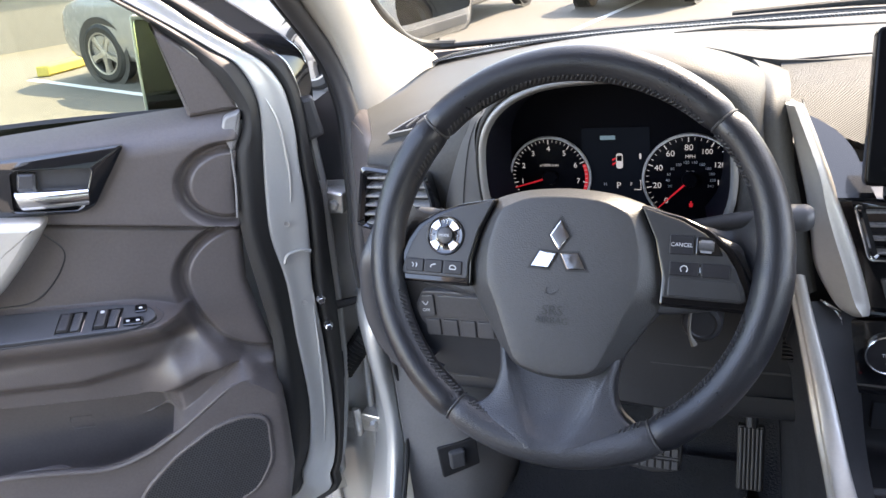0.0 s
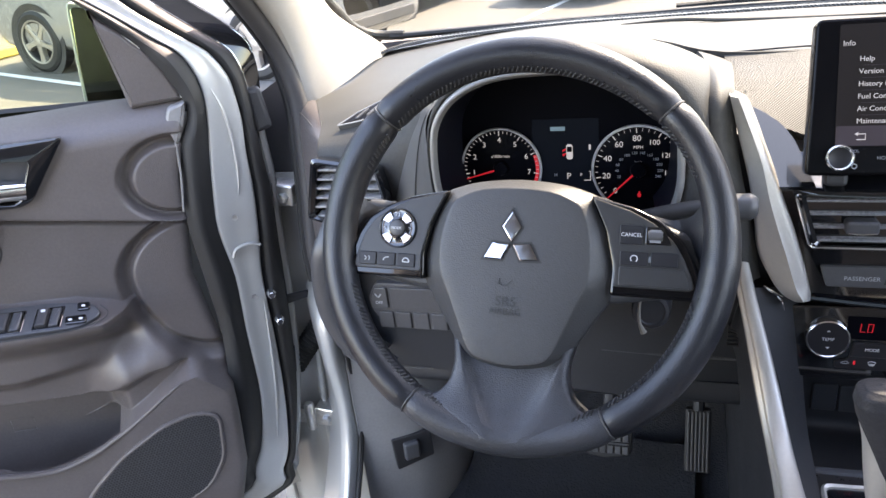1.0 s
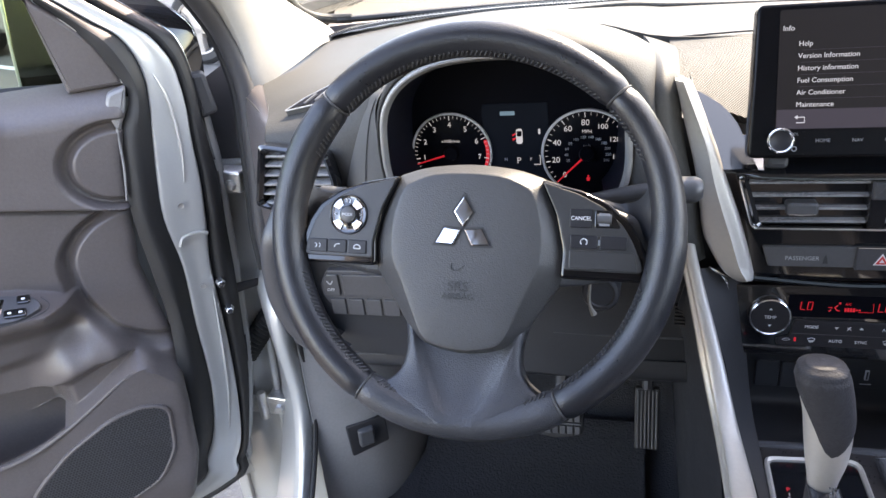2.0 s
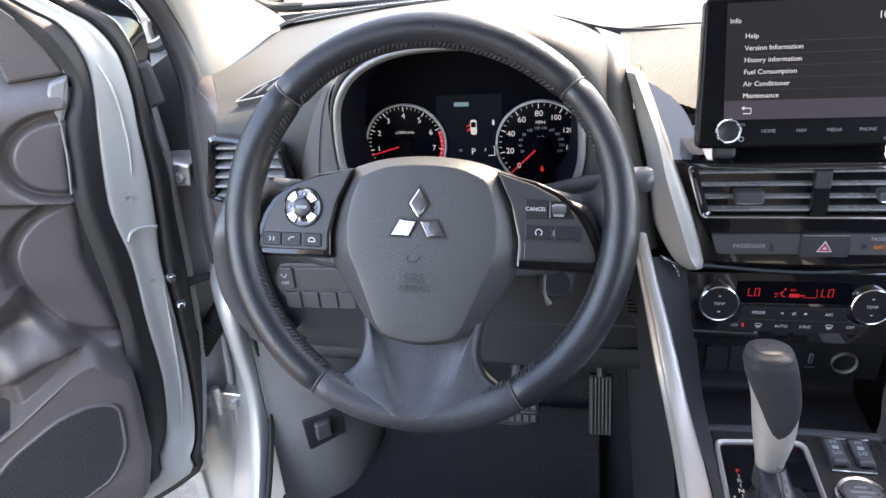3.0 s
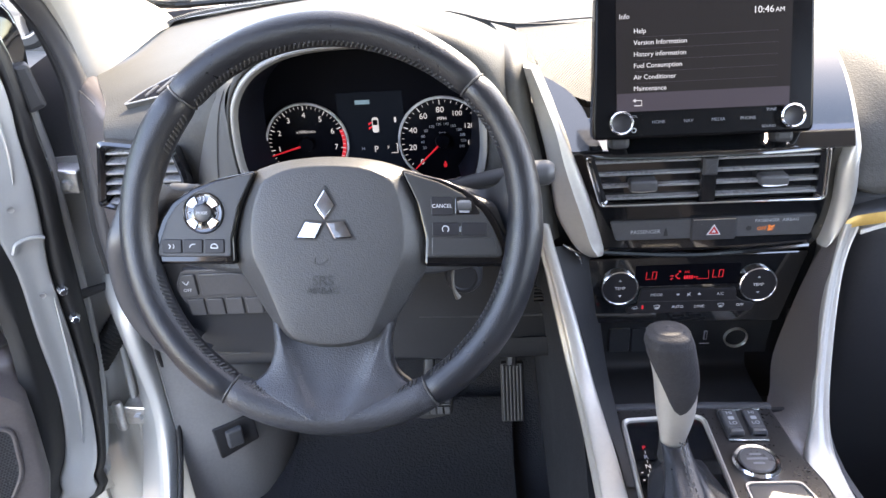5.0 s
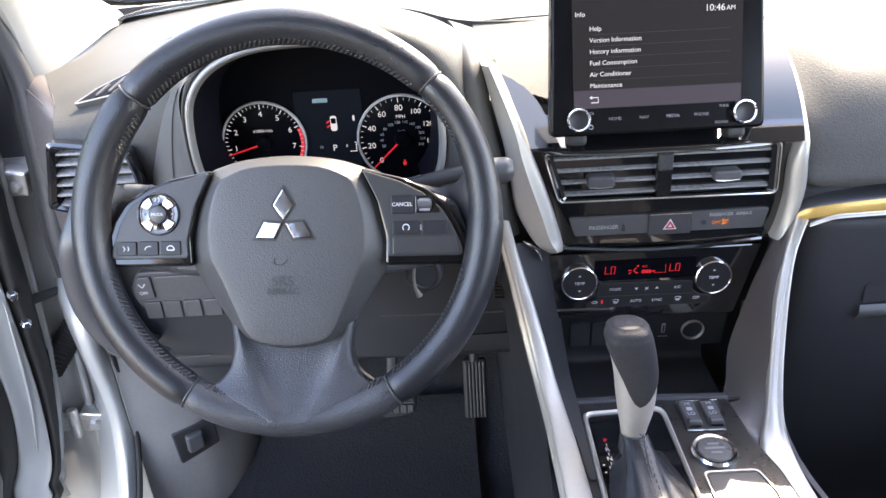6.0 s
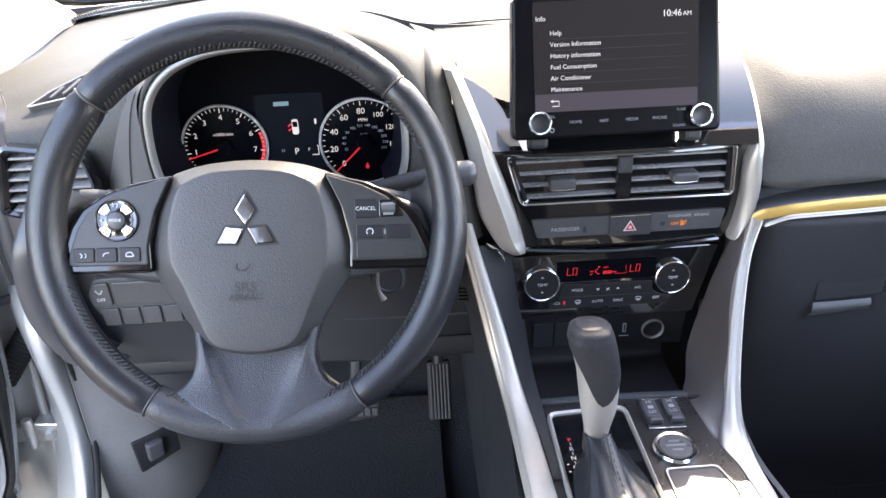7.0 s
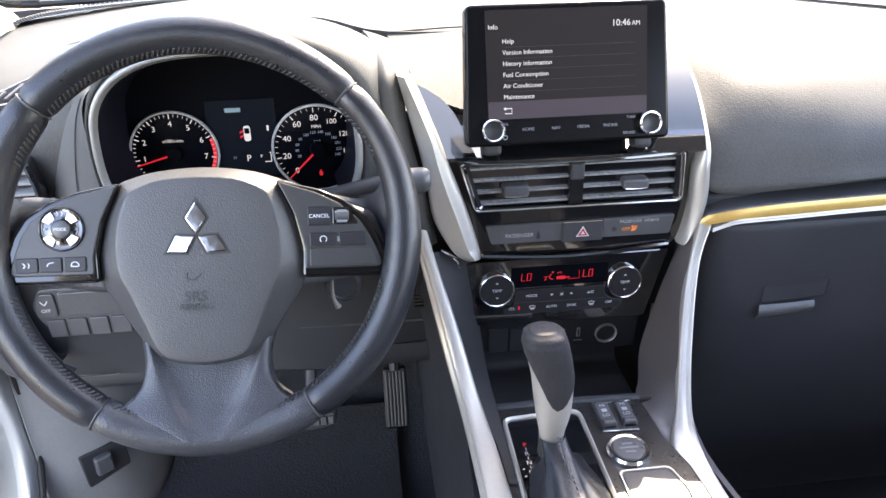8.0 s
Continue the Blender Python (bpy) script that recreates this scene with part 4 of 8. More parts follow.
        half = [(w, n - 0.022), (w * 0.995, n - 0.006), (w * 0.95, n - 0.001), (tw + (w - tw) * 0.5, n + 0.001), (tw + 0.004, n + 0.0006), (tw - 0.003, n - deep * 0.7), (tw * 0.5, n - deep)]
        rows.append([(-x, u, h) for x, h in half] + [(0.0, u, n - deep)] + [(x, u, h) for x, h in half[::-1]])
    part("lower_spoke", loft(rows, 4, 3, m=WHEEL), SPOKEP, g, "grained dark lower spoke with a sunken tongue", sharp=70)


steering_wheel()


def column():
    g = thing("steering_column", (0.0, 0.12, 0.85), "dark moulded steering column shroud with an ignition boss", "steering column")
    ax = pose(0, 0, 1.0, 66)
    rows = []
    for n, w, h0, h1 in ((-0.035, 0.055, 0.045, -0.055), (-0.06, 0.068, 0.045, -0.075), (-0.12, 0.075, 0.045, -0.085), (-0.20, 0.075, 0.03, -0.08)):
        ring = []
        for a in np.linspace(0, 2 * math.pi, 16, endpoint=False):
            ca, sa = math.cos(a), math.sin(a)
            ring.append((w * abs(ca) ** 0.7 * math.copysign(1, ca), (h0 - h1) / 2 * abs(sa) ** 0.7 * math.copysign(1, sa) + (h0 + h1) / 2, n))
        rows.append(ring)
    part("shroud", loft(rows, 4, 3, closed=True, m=ax), HARD, g)
    part("ignition_boss", lathe([(0.021, -0.05), (0.0205, -0.004), (0.0185, 0.0), (0.015, 0.0008), (0.0135, -0.0008), (0, -0.0008)], facing(0.112, 0.122, 0.874, 10), 32), LOWP, g, "round black ignition boss")
    part("tilt_lever", tube([(0.103, 0.10, 0.904), (0.101, 0.10, 0.884), (0.102, 0.10, 0.871), (0.106, 0.10, 0.861)], [0.0016, 0.0016, 0.0018, 0.0036], 8), material("pale_worn_plastic", (0.17, 0.16, 0.14), 0.5), g, "pale worn tilt lever")
    s = thing("turn_signal_stalk", (-0.12, 0.08, 1.0), "dark turn signal stalk with a collar pale from painted glare", "stalk")
    part("arm", tube([(-0.07, 0.09, 0.985), (-0.13, 0.088, 0.997), (-0.15, 0.088, 1.002)], [0.008, 0.0075, 0.008], 12), MATT, s)
    # pale colour stands in for the glare on the stalk
    pale = material("pale_stalk_plastic", (0.15, 0.148, 0.14), 0.42, vary=0.2)
    part("grip", tube([(-0.118, 0.088, 0.996), (-0.124, 0.0875, 0.9975), (-0.136, 0.087, 1.0), (-0.150, 0.086, 1.003)], [0.007, 0.0088, 0.0085, 0.0072], 14, flat=0.8), pale, s, "collar with glare put into its pale colour")
    part("groove", tube([(-0.1385, 0.087, 1.0005), (-0.141, 0.087, 1.001)], 0.0094, 14, span=1), MATT, s)
    part("tip", tube([(-0.149, 0.086, 1.003), (-0.162, 0.0855, 1.0055), (-0.172, 0.085, 1.0075)], [0.0085, 0.0080, 0.0062], 14, flat=0.8), MATT, s)
    s = thing("wiper_stalk", (0.14, 0.08, 1.0), "black wiper stalk with a knurled knob", "stalk")
    part("arm", tube([(0.07, 0.09, 0.985), (0.15, 0.088, 1.004), (0.185, 0.087, 1.006)], [0.008, 0.0075, 0.009], 12), MATT, s)
    part("knob", tube([(0.184, 0.087, 1.006), (0.188, 0.087, 1.006), (0.200, 0.086, 1.007), (0.206, 0.086, 1.007)], [0.0105, 0.0128, 0.0122, 0.0075], 18), BUTTON, s)


column()


def fuse_fascia():
    g = thing("switch_fascia", (-0.2, 0.19, 0.80), "grey switch fascia with a stability button and blanks", "switch panel")
    m = facing(-0.165, 0.190, 0.825, -2)
    part("plate", prism(rounded([(-0.078, 0.012), (-0.066, 0.036), (0.09, 0.036), (0.09, -0.030), (-0.055, -0.030), (-0.074, -0.006)], 0.006), m, -0.02, 0.003, 0.002), HARD, g)
    b = part("button", prism(rounded([(-0.074, 0.012), (-0.066, 0.031), (-0.050, 0.031), (-0.050, 0.0), (-0.074, 0.0)], 0.004), m, 0, 0.006, 0.0015), BUTTON, g, "stability control button")
    words("OFF", at(m, -0.062, 0.009, 0.0062), 0.006, WHITEPRINT, b)
    part("pictogram", tube([at(m, -0.066, 0.022, 0.0062).translation, at(m, -0.062, 0.017, 0.0062).translation, at(m, -0.058, 0.022, 0.0062).translation], 0.0008, 4, span=3), WHITEPRINT, b)
    part("lid", prism(rounded([(-0.046, 0.0), (-0.046, 0.031), (0.085, 0.031), (0.085, 0.0)], 0.003), m, 0, 0.0055, 0.0015), HARD, g)
    for x in (-0.056, -0.032, -0.008, 0.016, 0.04):
        part("blank", prism(rect(0.0205, 0.024, 0.002, x, -0.0165), m, 0, 0.0055, 0.0015), HARD, g)
    k = thing("bonnet_release", (-0.268, 0.312, 0.49), "black bonnet release lever on the kick panel", "lever")
    m = Matrix.Translation((-0.268, 0.312, 0.494)) @ pose(0, 0, 0, 0, 0, 38) @ pose(0, 0, 0, 90)
    part("housing", prism(rounded([(-0.034, 0.030), (-0.030, -0.030), (0.034, -0.022), (0.032, 0.030)], 0.004), m, -0.02, 0.004, 0.002), MATT, k)
    part("lever", prism(rect(0.026, 0.032, 0.004, -0.004, 0.004), m, 0, 0.013, 0.004, 3), BUTTON, k)


fuse_fascia()


# ---- centre stack ----
def centre_stack():
    g = thing("centre_fascia", (0.37, 0.16, 0.78), "gloss black centre fascia between two silver wings", "centre fascia")
    m = facing(0, 0.152, 0)
    out = [(0.210, 1.001), (0.37, 1.001), (0.507, 1.001), (0.511, 0.946), (0.505, 0.895), (0.490, 0.880), (0.262, 0.880), (0.230, 0.95)]

    def horn(rows, sx, n):
        """A gloss horn beside the screen, leaning back towards the windscreen."""
        n, w, p0 = Vector(n), Vector((sx, 1, -0.31)), Vector((rows[0][1], 0.1525, 1.009))
        grid = []
        for z, x0, x1 in rows:
            line = [Vector((x0 + (x1 - x0) * u, 0.1525, z)) for u in (0, 0.33, 0.67, 1)]
            grid.append([tuple(q - w * ((q - p0).dot(n) / w.dot(n))) for q in line])
        part("upper_horn", loft(grid, 4, 3, -0.004), GLOSS, g, "gloss black upper horn beside the screen")

    horn(((1.000, 0.210, 0.262), (1.02, 0.2075, 0.2525), (1.035, 0.205, 0.246), (1.049, 0.203, 0.239), (1.064, 0.200, 0.227), (1.076, 0.197, 0.212), (1.084, 0.195, 0.199)), 0.12, (0, -0.6, 1))

    def lean(z):
        t = (z - 1.0) / 0.0931
        return 0.139 + 0.07145 * (t + t * abs(t))

    rows = [[(x0 + (x1 - x0) * u, lean(z), z - 0.001) for u in (0, 0.33, 0.67, 1)] for z, x0, x1 in ((1.000, 0.446, 0.511), (1.0155, 0.450, 0.5135), (1.0365, 0.455, 0.5162), (1.0554, 0.460, 0.5188), (1.071, 0.465, 0.5198), (1.0822, 0.472, 0.5195), (1.0931, 0.49, 0.5175))]
    part("upper_horn", loft(rows, 4, 3, -0.004), GLOSS, g, "gloss black upper horn beside the screen")
    part("panel", prism(out, m, -0.03, 0.0, 0.003, 3), GLOSS, g, "gloss black panel")
    up = [(0.176, 1.05), (0.186, 0.95), (0.215, 0.78), (0.50, 0.78), (0.524, 0.90), (0.510, 1.01), (0.48, 1.00), (0.37, 0.985), (0.25, 0.995), (0.20, 1.045)]
    part("core", prism(up, facing(0, 0.185, 0), -0.25, 0.0, 0.0), MATT, g)
    part("lower_core", prism([(0.225, 0.60), (0.53, 0.60), (0.53, 0.80), (0.225, 0.80)], facing(0, 0.245, 0), -0.2, 0.0, 0.0), MATT, g)
    part("bright_line", tube([(0.248, 0.148, 1.003), (0.37, 0.146, 1.005), (0.492, 0.148, 1.004)], 0.0012, 6), CHROME, g, "thin chrome line")
    shelf = [[(x, y + 0.014 * (abs(x - 0.371) / 0.128) ** 4, z) for x in (0.243, 0.27, 0.32, 0.37, 0.42, 0.47, 0.499)] for y, z in ((0.1345, 0.9975), (0.137, 1.0015), (0.150, 1.0055), (0.168, 1.012), (0.182, 1.022), (0.190, 1.034))]
    part("shelf", loft(shelf, 4, 4, -0.003), GLOSS, g, "gloss black shelf below the screen")
    part("lower_line", tube([(0.265, 0.150, 0.884), (0.37, 0.147, 0.878), (0.488, 0.150, 0.884)], 0.0035, 8), GLOSS, g)
    # silver wings, each with a ridge between a broad and a narrow facet
    def even(line, n=19):
        line = curve_through(line, 4)
        run = np.concatenate([[0], np.cumsum(np.linalg.norm(np.diff(line, axis=0), axis=1))])
        return np.stack([np.interp(np.linspace(0, run[-1], n), run, line[:, k]) for k in (0, 1)], 1)

    lo = even([(0.181, 1.094), (0.1917, 1.0507), (0.2023, 1.0085), (0.2099, 0.9643), (0.2145, 0.9347), (0.2291, 0.9039), (0.2386, 0.8898), (0.250, 0.8825)])
    ridge = even([(0.1879, 1.0951), (0.2018, 1.0593), (0.2122, 1.03), (0.2196, 0.9997), (0.229, 0.9683), (0.2399, 0.9357), (0.2506, 0.902), (0.2585, 0.888)])
    li = even([(0.1966, 1.0893), (0.208, 1.0624), (0.2167, 1.0389), (0.2227, 1.0238), (0.232, 0.9962), (0.2414, 0.9708), (0.2513, 0.9415), (0.2631, 0.901), (0.2655, 0.887)])
    rows = []
    for a, e, c in zip(lo, ridge, li):
        m1, m2, m3 = a + (e - a) * 0.3, a + (e - a) * 0.92, e + (c - e) * 0.12
        rows.append([(a[0] + 0.002, 0.18, a[1]), (a[0], 0.147, a[1]), (m1[0], 0.1385, m1[1]), (m2[0], 0.1315, m2[1]), (e[0], 0.131, e[1]), (m3[0], 0.132, m3[1]), (c[0], 0.139, c[1]), (c[0] + 0.001, 0.165, c[1])])
    rows = [[(x, y + 0.05, z - 0.004) for x, y, z in rows[0]], [(x, y + 0.006, z + 0.001) for x, y, z in rows[0]]] + rows + [[(0.256, 0.150, 0.880)] * 8]
    solo("trim_driver_side", loft(rows, 2, 4), SATIN, "satin silver wing trim beside the gloss black fascia", "trim", "structure", sharp=60)
    for pts in (((0.222, 0.144, 0.898), (0.230, 0.142, 0.893), (0.241, 0.144, 0.886)), ((0.236, 0.150, 0.884), (0.241, 0.149, 0.878), (0.244, 0.150, 0.868))):
        part("bright_tip", tube(pts, [0.0008, 0.0018, 0.0006], 8), CHROME, g, "short chrome tip")
    # the passenger's wing leans back with the horn beside it
    high = ((0.519, 0.5169, 1.0935), (0.522, 0.519, 1.0828), (0.5234, 0.5192, 1.0716), (0.5234, 0.5181, 1.056), (0.5213, 0.5155, 1.0364), (0.5191, 0.5127, 1.0154), (0.5178, 0.5095, 0.9982))
    low = ((0.5170, 0.5050, 0.980), (0.5194, 0.5052, 0.9590), (0.5193, 0.5062, 0.9386), (0.5158, 0.5046, 0.9178), (0.5083, 0.5017, 0.9003), (0.4995, 0.4985, 0.8895))
    rows = []
    for xo, xi, z in high + low:
        y = max(0.1335, lean(z))
        k = (y - 0.1335) / 0.15
        rows.append([(xo + 0.003, y + 0.036, z - 0.034 * k), (xo + 0.0015, y + 0.006, z - 0.004 * k), (xo, y, z), (xo * 0.6 + xi * 0.4, y - 0.0025, z + 0.001 * k), (xi, y - 0.0012 if k > 0 else y + 0.0035, z), (xi - 0.001, y + 0.0105, z - 0.004 * k), (xi - 0.001, y + 0.0185, z - 0.010 * k)])
    rows = [[(0.514, 0.296, 1.095)] * 7] + rows + [[(0.4975, 0.150, 0.885)] * 7]
    solo("trim_passenger_side", loft(rows, 2, 4), SATIN, "slim satin silver wing trim beside the fascia", "trim", "structure", sharp=60)


centre_stack()


def centre_vent():
    m = facing(0.372, 0.148, 0.967, 3)
    poly = [(-0.1112, -0.0240), (0.1213, -0.0252), (0.1194, 0.0325), (-0.128, 0.0307)]
    v = louvre_vent("centre_air_vent", m, poly, 4, 0.93, "wide black louvred centre air vent with chrome edge", tabs=((-0.0677, -0.0022, 0.029, 0.0165), (0.066, -0.0018, 0.029, 0.0145)), post=(-0.0005, 0.0165))
    r = rounded(poly, 0.006)
    part("chrome_edge", tube([m @ Vector((x, y, 0.005)) for x, y in r], 0.0014, 6, closed=True, span=1), CHROME, v, "thin chrome edge")
    for i in range(6):
        part("top_slot", prism(rect(0.010, 0.0016, 0.0004, 0.03 + i * 0.0135, 0.0275), m, 0.0, 0.0045, 0), MATT, v)


centre_vent()


def switch_strip():
    g = thing("switch_strip", (0.388, 0.15, 0.897), "grey switch strip with a hazard button and passenger airbag lamps", "switch panel")
    m = facing(0.3838, 0.150, 0.9084, 2)
    part("strip", prism(rounded([(-0.111, 0.012), (-0.104, -0.0105), (0.1038, -0.0106), (0.1085, 0.0124)], 0.003), m, -0.006, 0.002, 0.0012), BUTTON, g)
    hz = part("hazard_button", prism(rect(0.047, 0.0245, 0.001, 0.0, 0.0), m, 0, 0.0042, 0.0012), SMOOTHP, g, "hazard button")
    part("button_top", tube([at(m, -0.0225, 0.0118, 0.0035).translation, at(m, 0.0225, 0.0118, 0.0035).translation], 0.0008, 6, span=1), CHROME, hz)
    tri = [(-0.0075, -0.006), (0.0075, -0.006), (0, 0.0065)]
    part("triangle", prism(tri, at(m, 0, 0.0, 0), 0, 0.0046, 0), WHITEPRINT, hz, "white triangle")
    part("triangle_fill", prism([(x * 0.76, y * 0.74 - 0.0005) for x, y in tri], m, 0, 0.0049, 0), material("red_print", (0.5, 0.03, 0.03), 0.4), hz, "red triangle")
    part("triangle_core", prism([(x * 0.3, y * 0.3 - 0.0012) for x, y in tri], m, 0, 0.0052, 0), WHITEPRINT, hz)
    words("PASSENGER", at(m, -0.0725, -0.001, 0.0022), 0.0062, GREYINK, g)
    part("belt_pictogram", prism([(-0.0025, -0.005), (0.0025, -0.005), (0.0015, 0.001), (0, 0.005), (-0.0015, 0.001)], at(m, -0.0507, -0.0013), 0, 0.0024, 0), MATT, g)
    words("PASSENGER  AIRBAG", at(m, 0.0665, 0.0076, 0.0022), 0.0050, GREYINK, g)
    words("OFF", at(m, 0.0515, -0.0018, 0.0022), 0.0056, AMBER, g)
    bm = bmesh.new()
    lathe([(0.0017, 0.0), (0.0017, 0.0024), (0, 0.0024)], at(m, 0.0592, 0.0008), 8, bm=bm)
    prism([(0.0576, -0.0042), (0.0628, -0.0042), (0.0632, -0.003), (0.0603, -0.0028), (0.0603, 0.0), (0.0588, 0.0)], m, 0, 0.0024, 0, bm=bm)
    tube([at(m, 0.0580, -0.0045, 0.0024).translation, at(m, 0.0648, 0.0022, 0.0024).translation], 0.0004, 4, span=1, bm=bm)
    lathe([(0.0018, 0.0), (0.0018, 0.0024), (0.0012, 0.0024)], at(m, 0.0632, -0.0005), 10, bm=bm)
    part("airbag_lamp", bm, AMBER, g, "amber airbag lamp")
    part("sensor", lathe([(0.003, 0.0), (0.003, 0.0024), (0, 0.0024)], at(m, 0.0375, -0.0007), 14), MATT, g)


switch_strip()


def touchscreen():
    g = thing("touchscreen", (0.355, 0.16, 1.0), "tablet-like touchscreen with two knobs showing an info menu", "touchscreen")
    m = facing(0.3555, 0.1490, 1.0875, 16.5)
    part("housing", prism(rounded([(-0.1075, -0.069), (0.1075, -0.069), (0.1035, 0.071), (-0.1035, 0.071)], 0.007), m, -0.018, 0.003, 0.003, 3), TABLET, g, "gloss black housing")
    part("back_shell", prism(rounded([(-0.085, -0.055), (0.085, -0.055), (0.08, 0.055), (-0.08, 0.055)], 0.02), m, -0.05, -0.016, 0.0), MATT, g)
    part("display", prism(rect(0.167, 0.107, 0.002, -0.0005, 0.0115), m, 0.0, 0.0034, 0), SCREEN, g, "dark lit display")
    part("footer_bar", prism(rect(0.166, 0.0178, 0.001, -0.0005, -0.0332), m, 0.0, 0.0037, 0), SCREENBAR, g, "grey footer bar")
    words("Info", at(m, -0.0815, 0.0485, 0.0039), 0.0066, WHITEINK, g, "title", "LEFT")
    words("10:46", at(m, 0.0655, 0.0485, 0.0039), 0.0090, WHITEINK, g, "clock", "RIGHT")
    words("AM", at(m, 0.0665, 0.0478, 0.0039), 0.0062, WHITEINK, g, "clock", "LEFT")
    for i, t in enumerate(("Help", "Version Information", "History information", "Fuel Consumption", "Air Conditioner", "Maintenance")):
        y = 0.0345 - i * 0.01094
        words(t, at(m, -0.0675, y, 0.0039), 0.0063, WHITEINK, g, "menu_line", "LEFT")
        if i < 5:
            part("divider", prism(rect(0.135, 0.0004, 0.0001, 0.003, y - 0.0055), m, 0, 0.0037, 0), SCREENBAR, g)
    part("return_arrow", tube([at(m, -0.0655, -0.0315, 0.0039).translation, at(m, -0.0595, -0.0315, 0.0039).translation, at(m, -0.0595, -0.0365, 0.0039).translation, at(m, -0.0665, -0.0365, 0.0039).translation], 0.0005, 5, span=1), WHITEINK, g)
    part("arrow_head", prism([(-0.0682, -0.0315), (-0.0655, -0.0297), (-0.0655, -0.0333)], m, 0, 0.0041, 0), WHITEINK, g)
    for x, t in ((-0.0428, "HOME"), (-0.0137, "NAV"), (0.0152, "MEDIA"), (0.0439, "PHONE")):
        words(t, at(m, x, -0.0533, 0.0033), 0.0045, DIMPRINT, g, "key_word")
    for x, t, y in ((-0.067, "VOL", -0.047), (0.066, "TUNE", -0.046), (0.064, "SOUND", -0.062)):
        words(t, at(m, x, y, 0.0033), 0.0038, DIMPRINT, g, "key_word")
    for x in (-0.0803, 0.0843):
        k = part("knob", lathe([(0.0105, 0.0), (0.0105, 0.010), (0.0092, 0.0125), (0.008, 0.0118), (0, 0.0116)], at(m, x, -0.0527), 36), PODP, g, "black knob")
        part("knob_ring", lathe([(0.0122, 0.002), (0.0118, 0.012), (0.0105, 0.0135), (0.0095, 0.0125)], at(m, x, -0.0527), 40), CHROME, k, "chrome ring")
    for x in (-0.079, 0.082):
        part("foot", prism(rect(0.019, 0.013, 0.005, x, -0.0725), m, -0.022, -0.003, 0.004), MATT, g)
    part("power_mark", lathe([(0.0017, 0.003), (0.0021, 0.0034), (0.0025, 0.003)], at(m, -0.067, -0.0605), 14), GREYINK, g)


touchscreen()


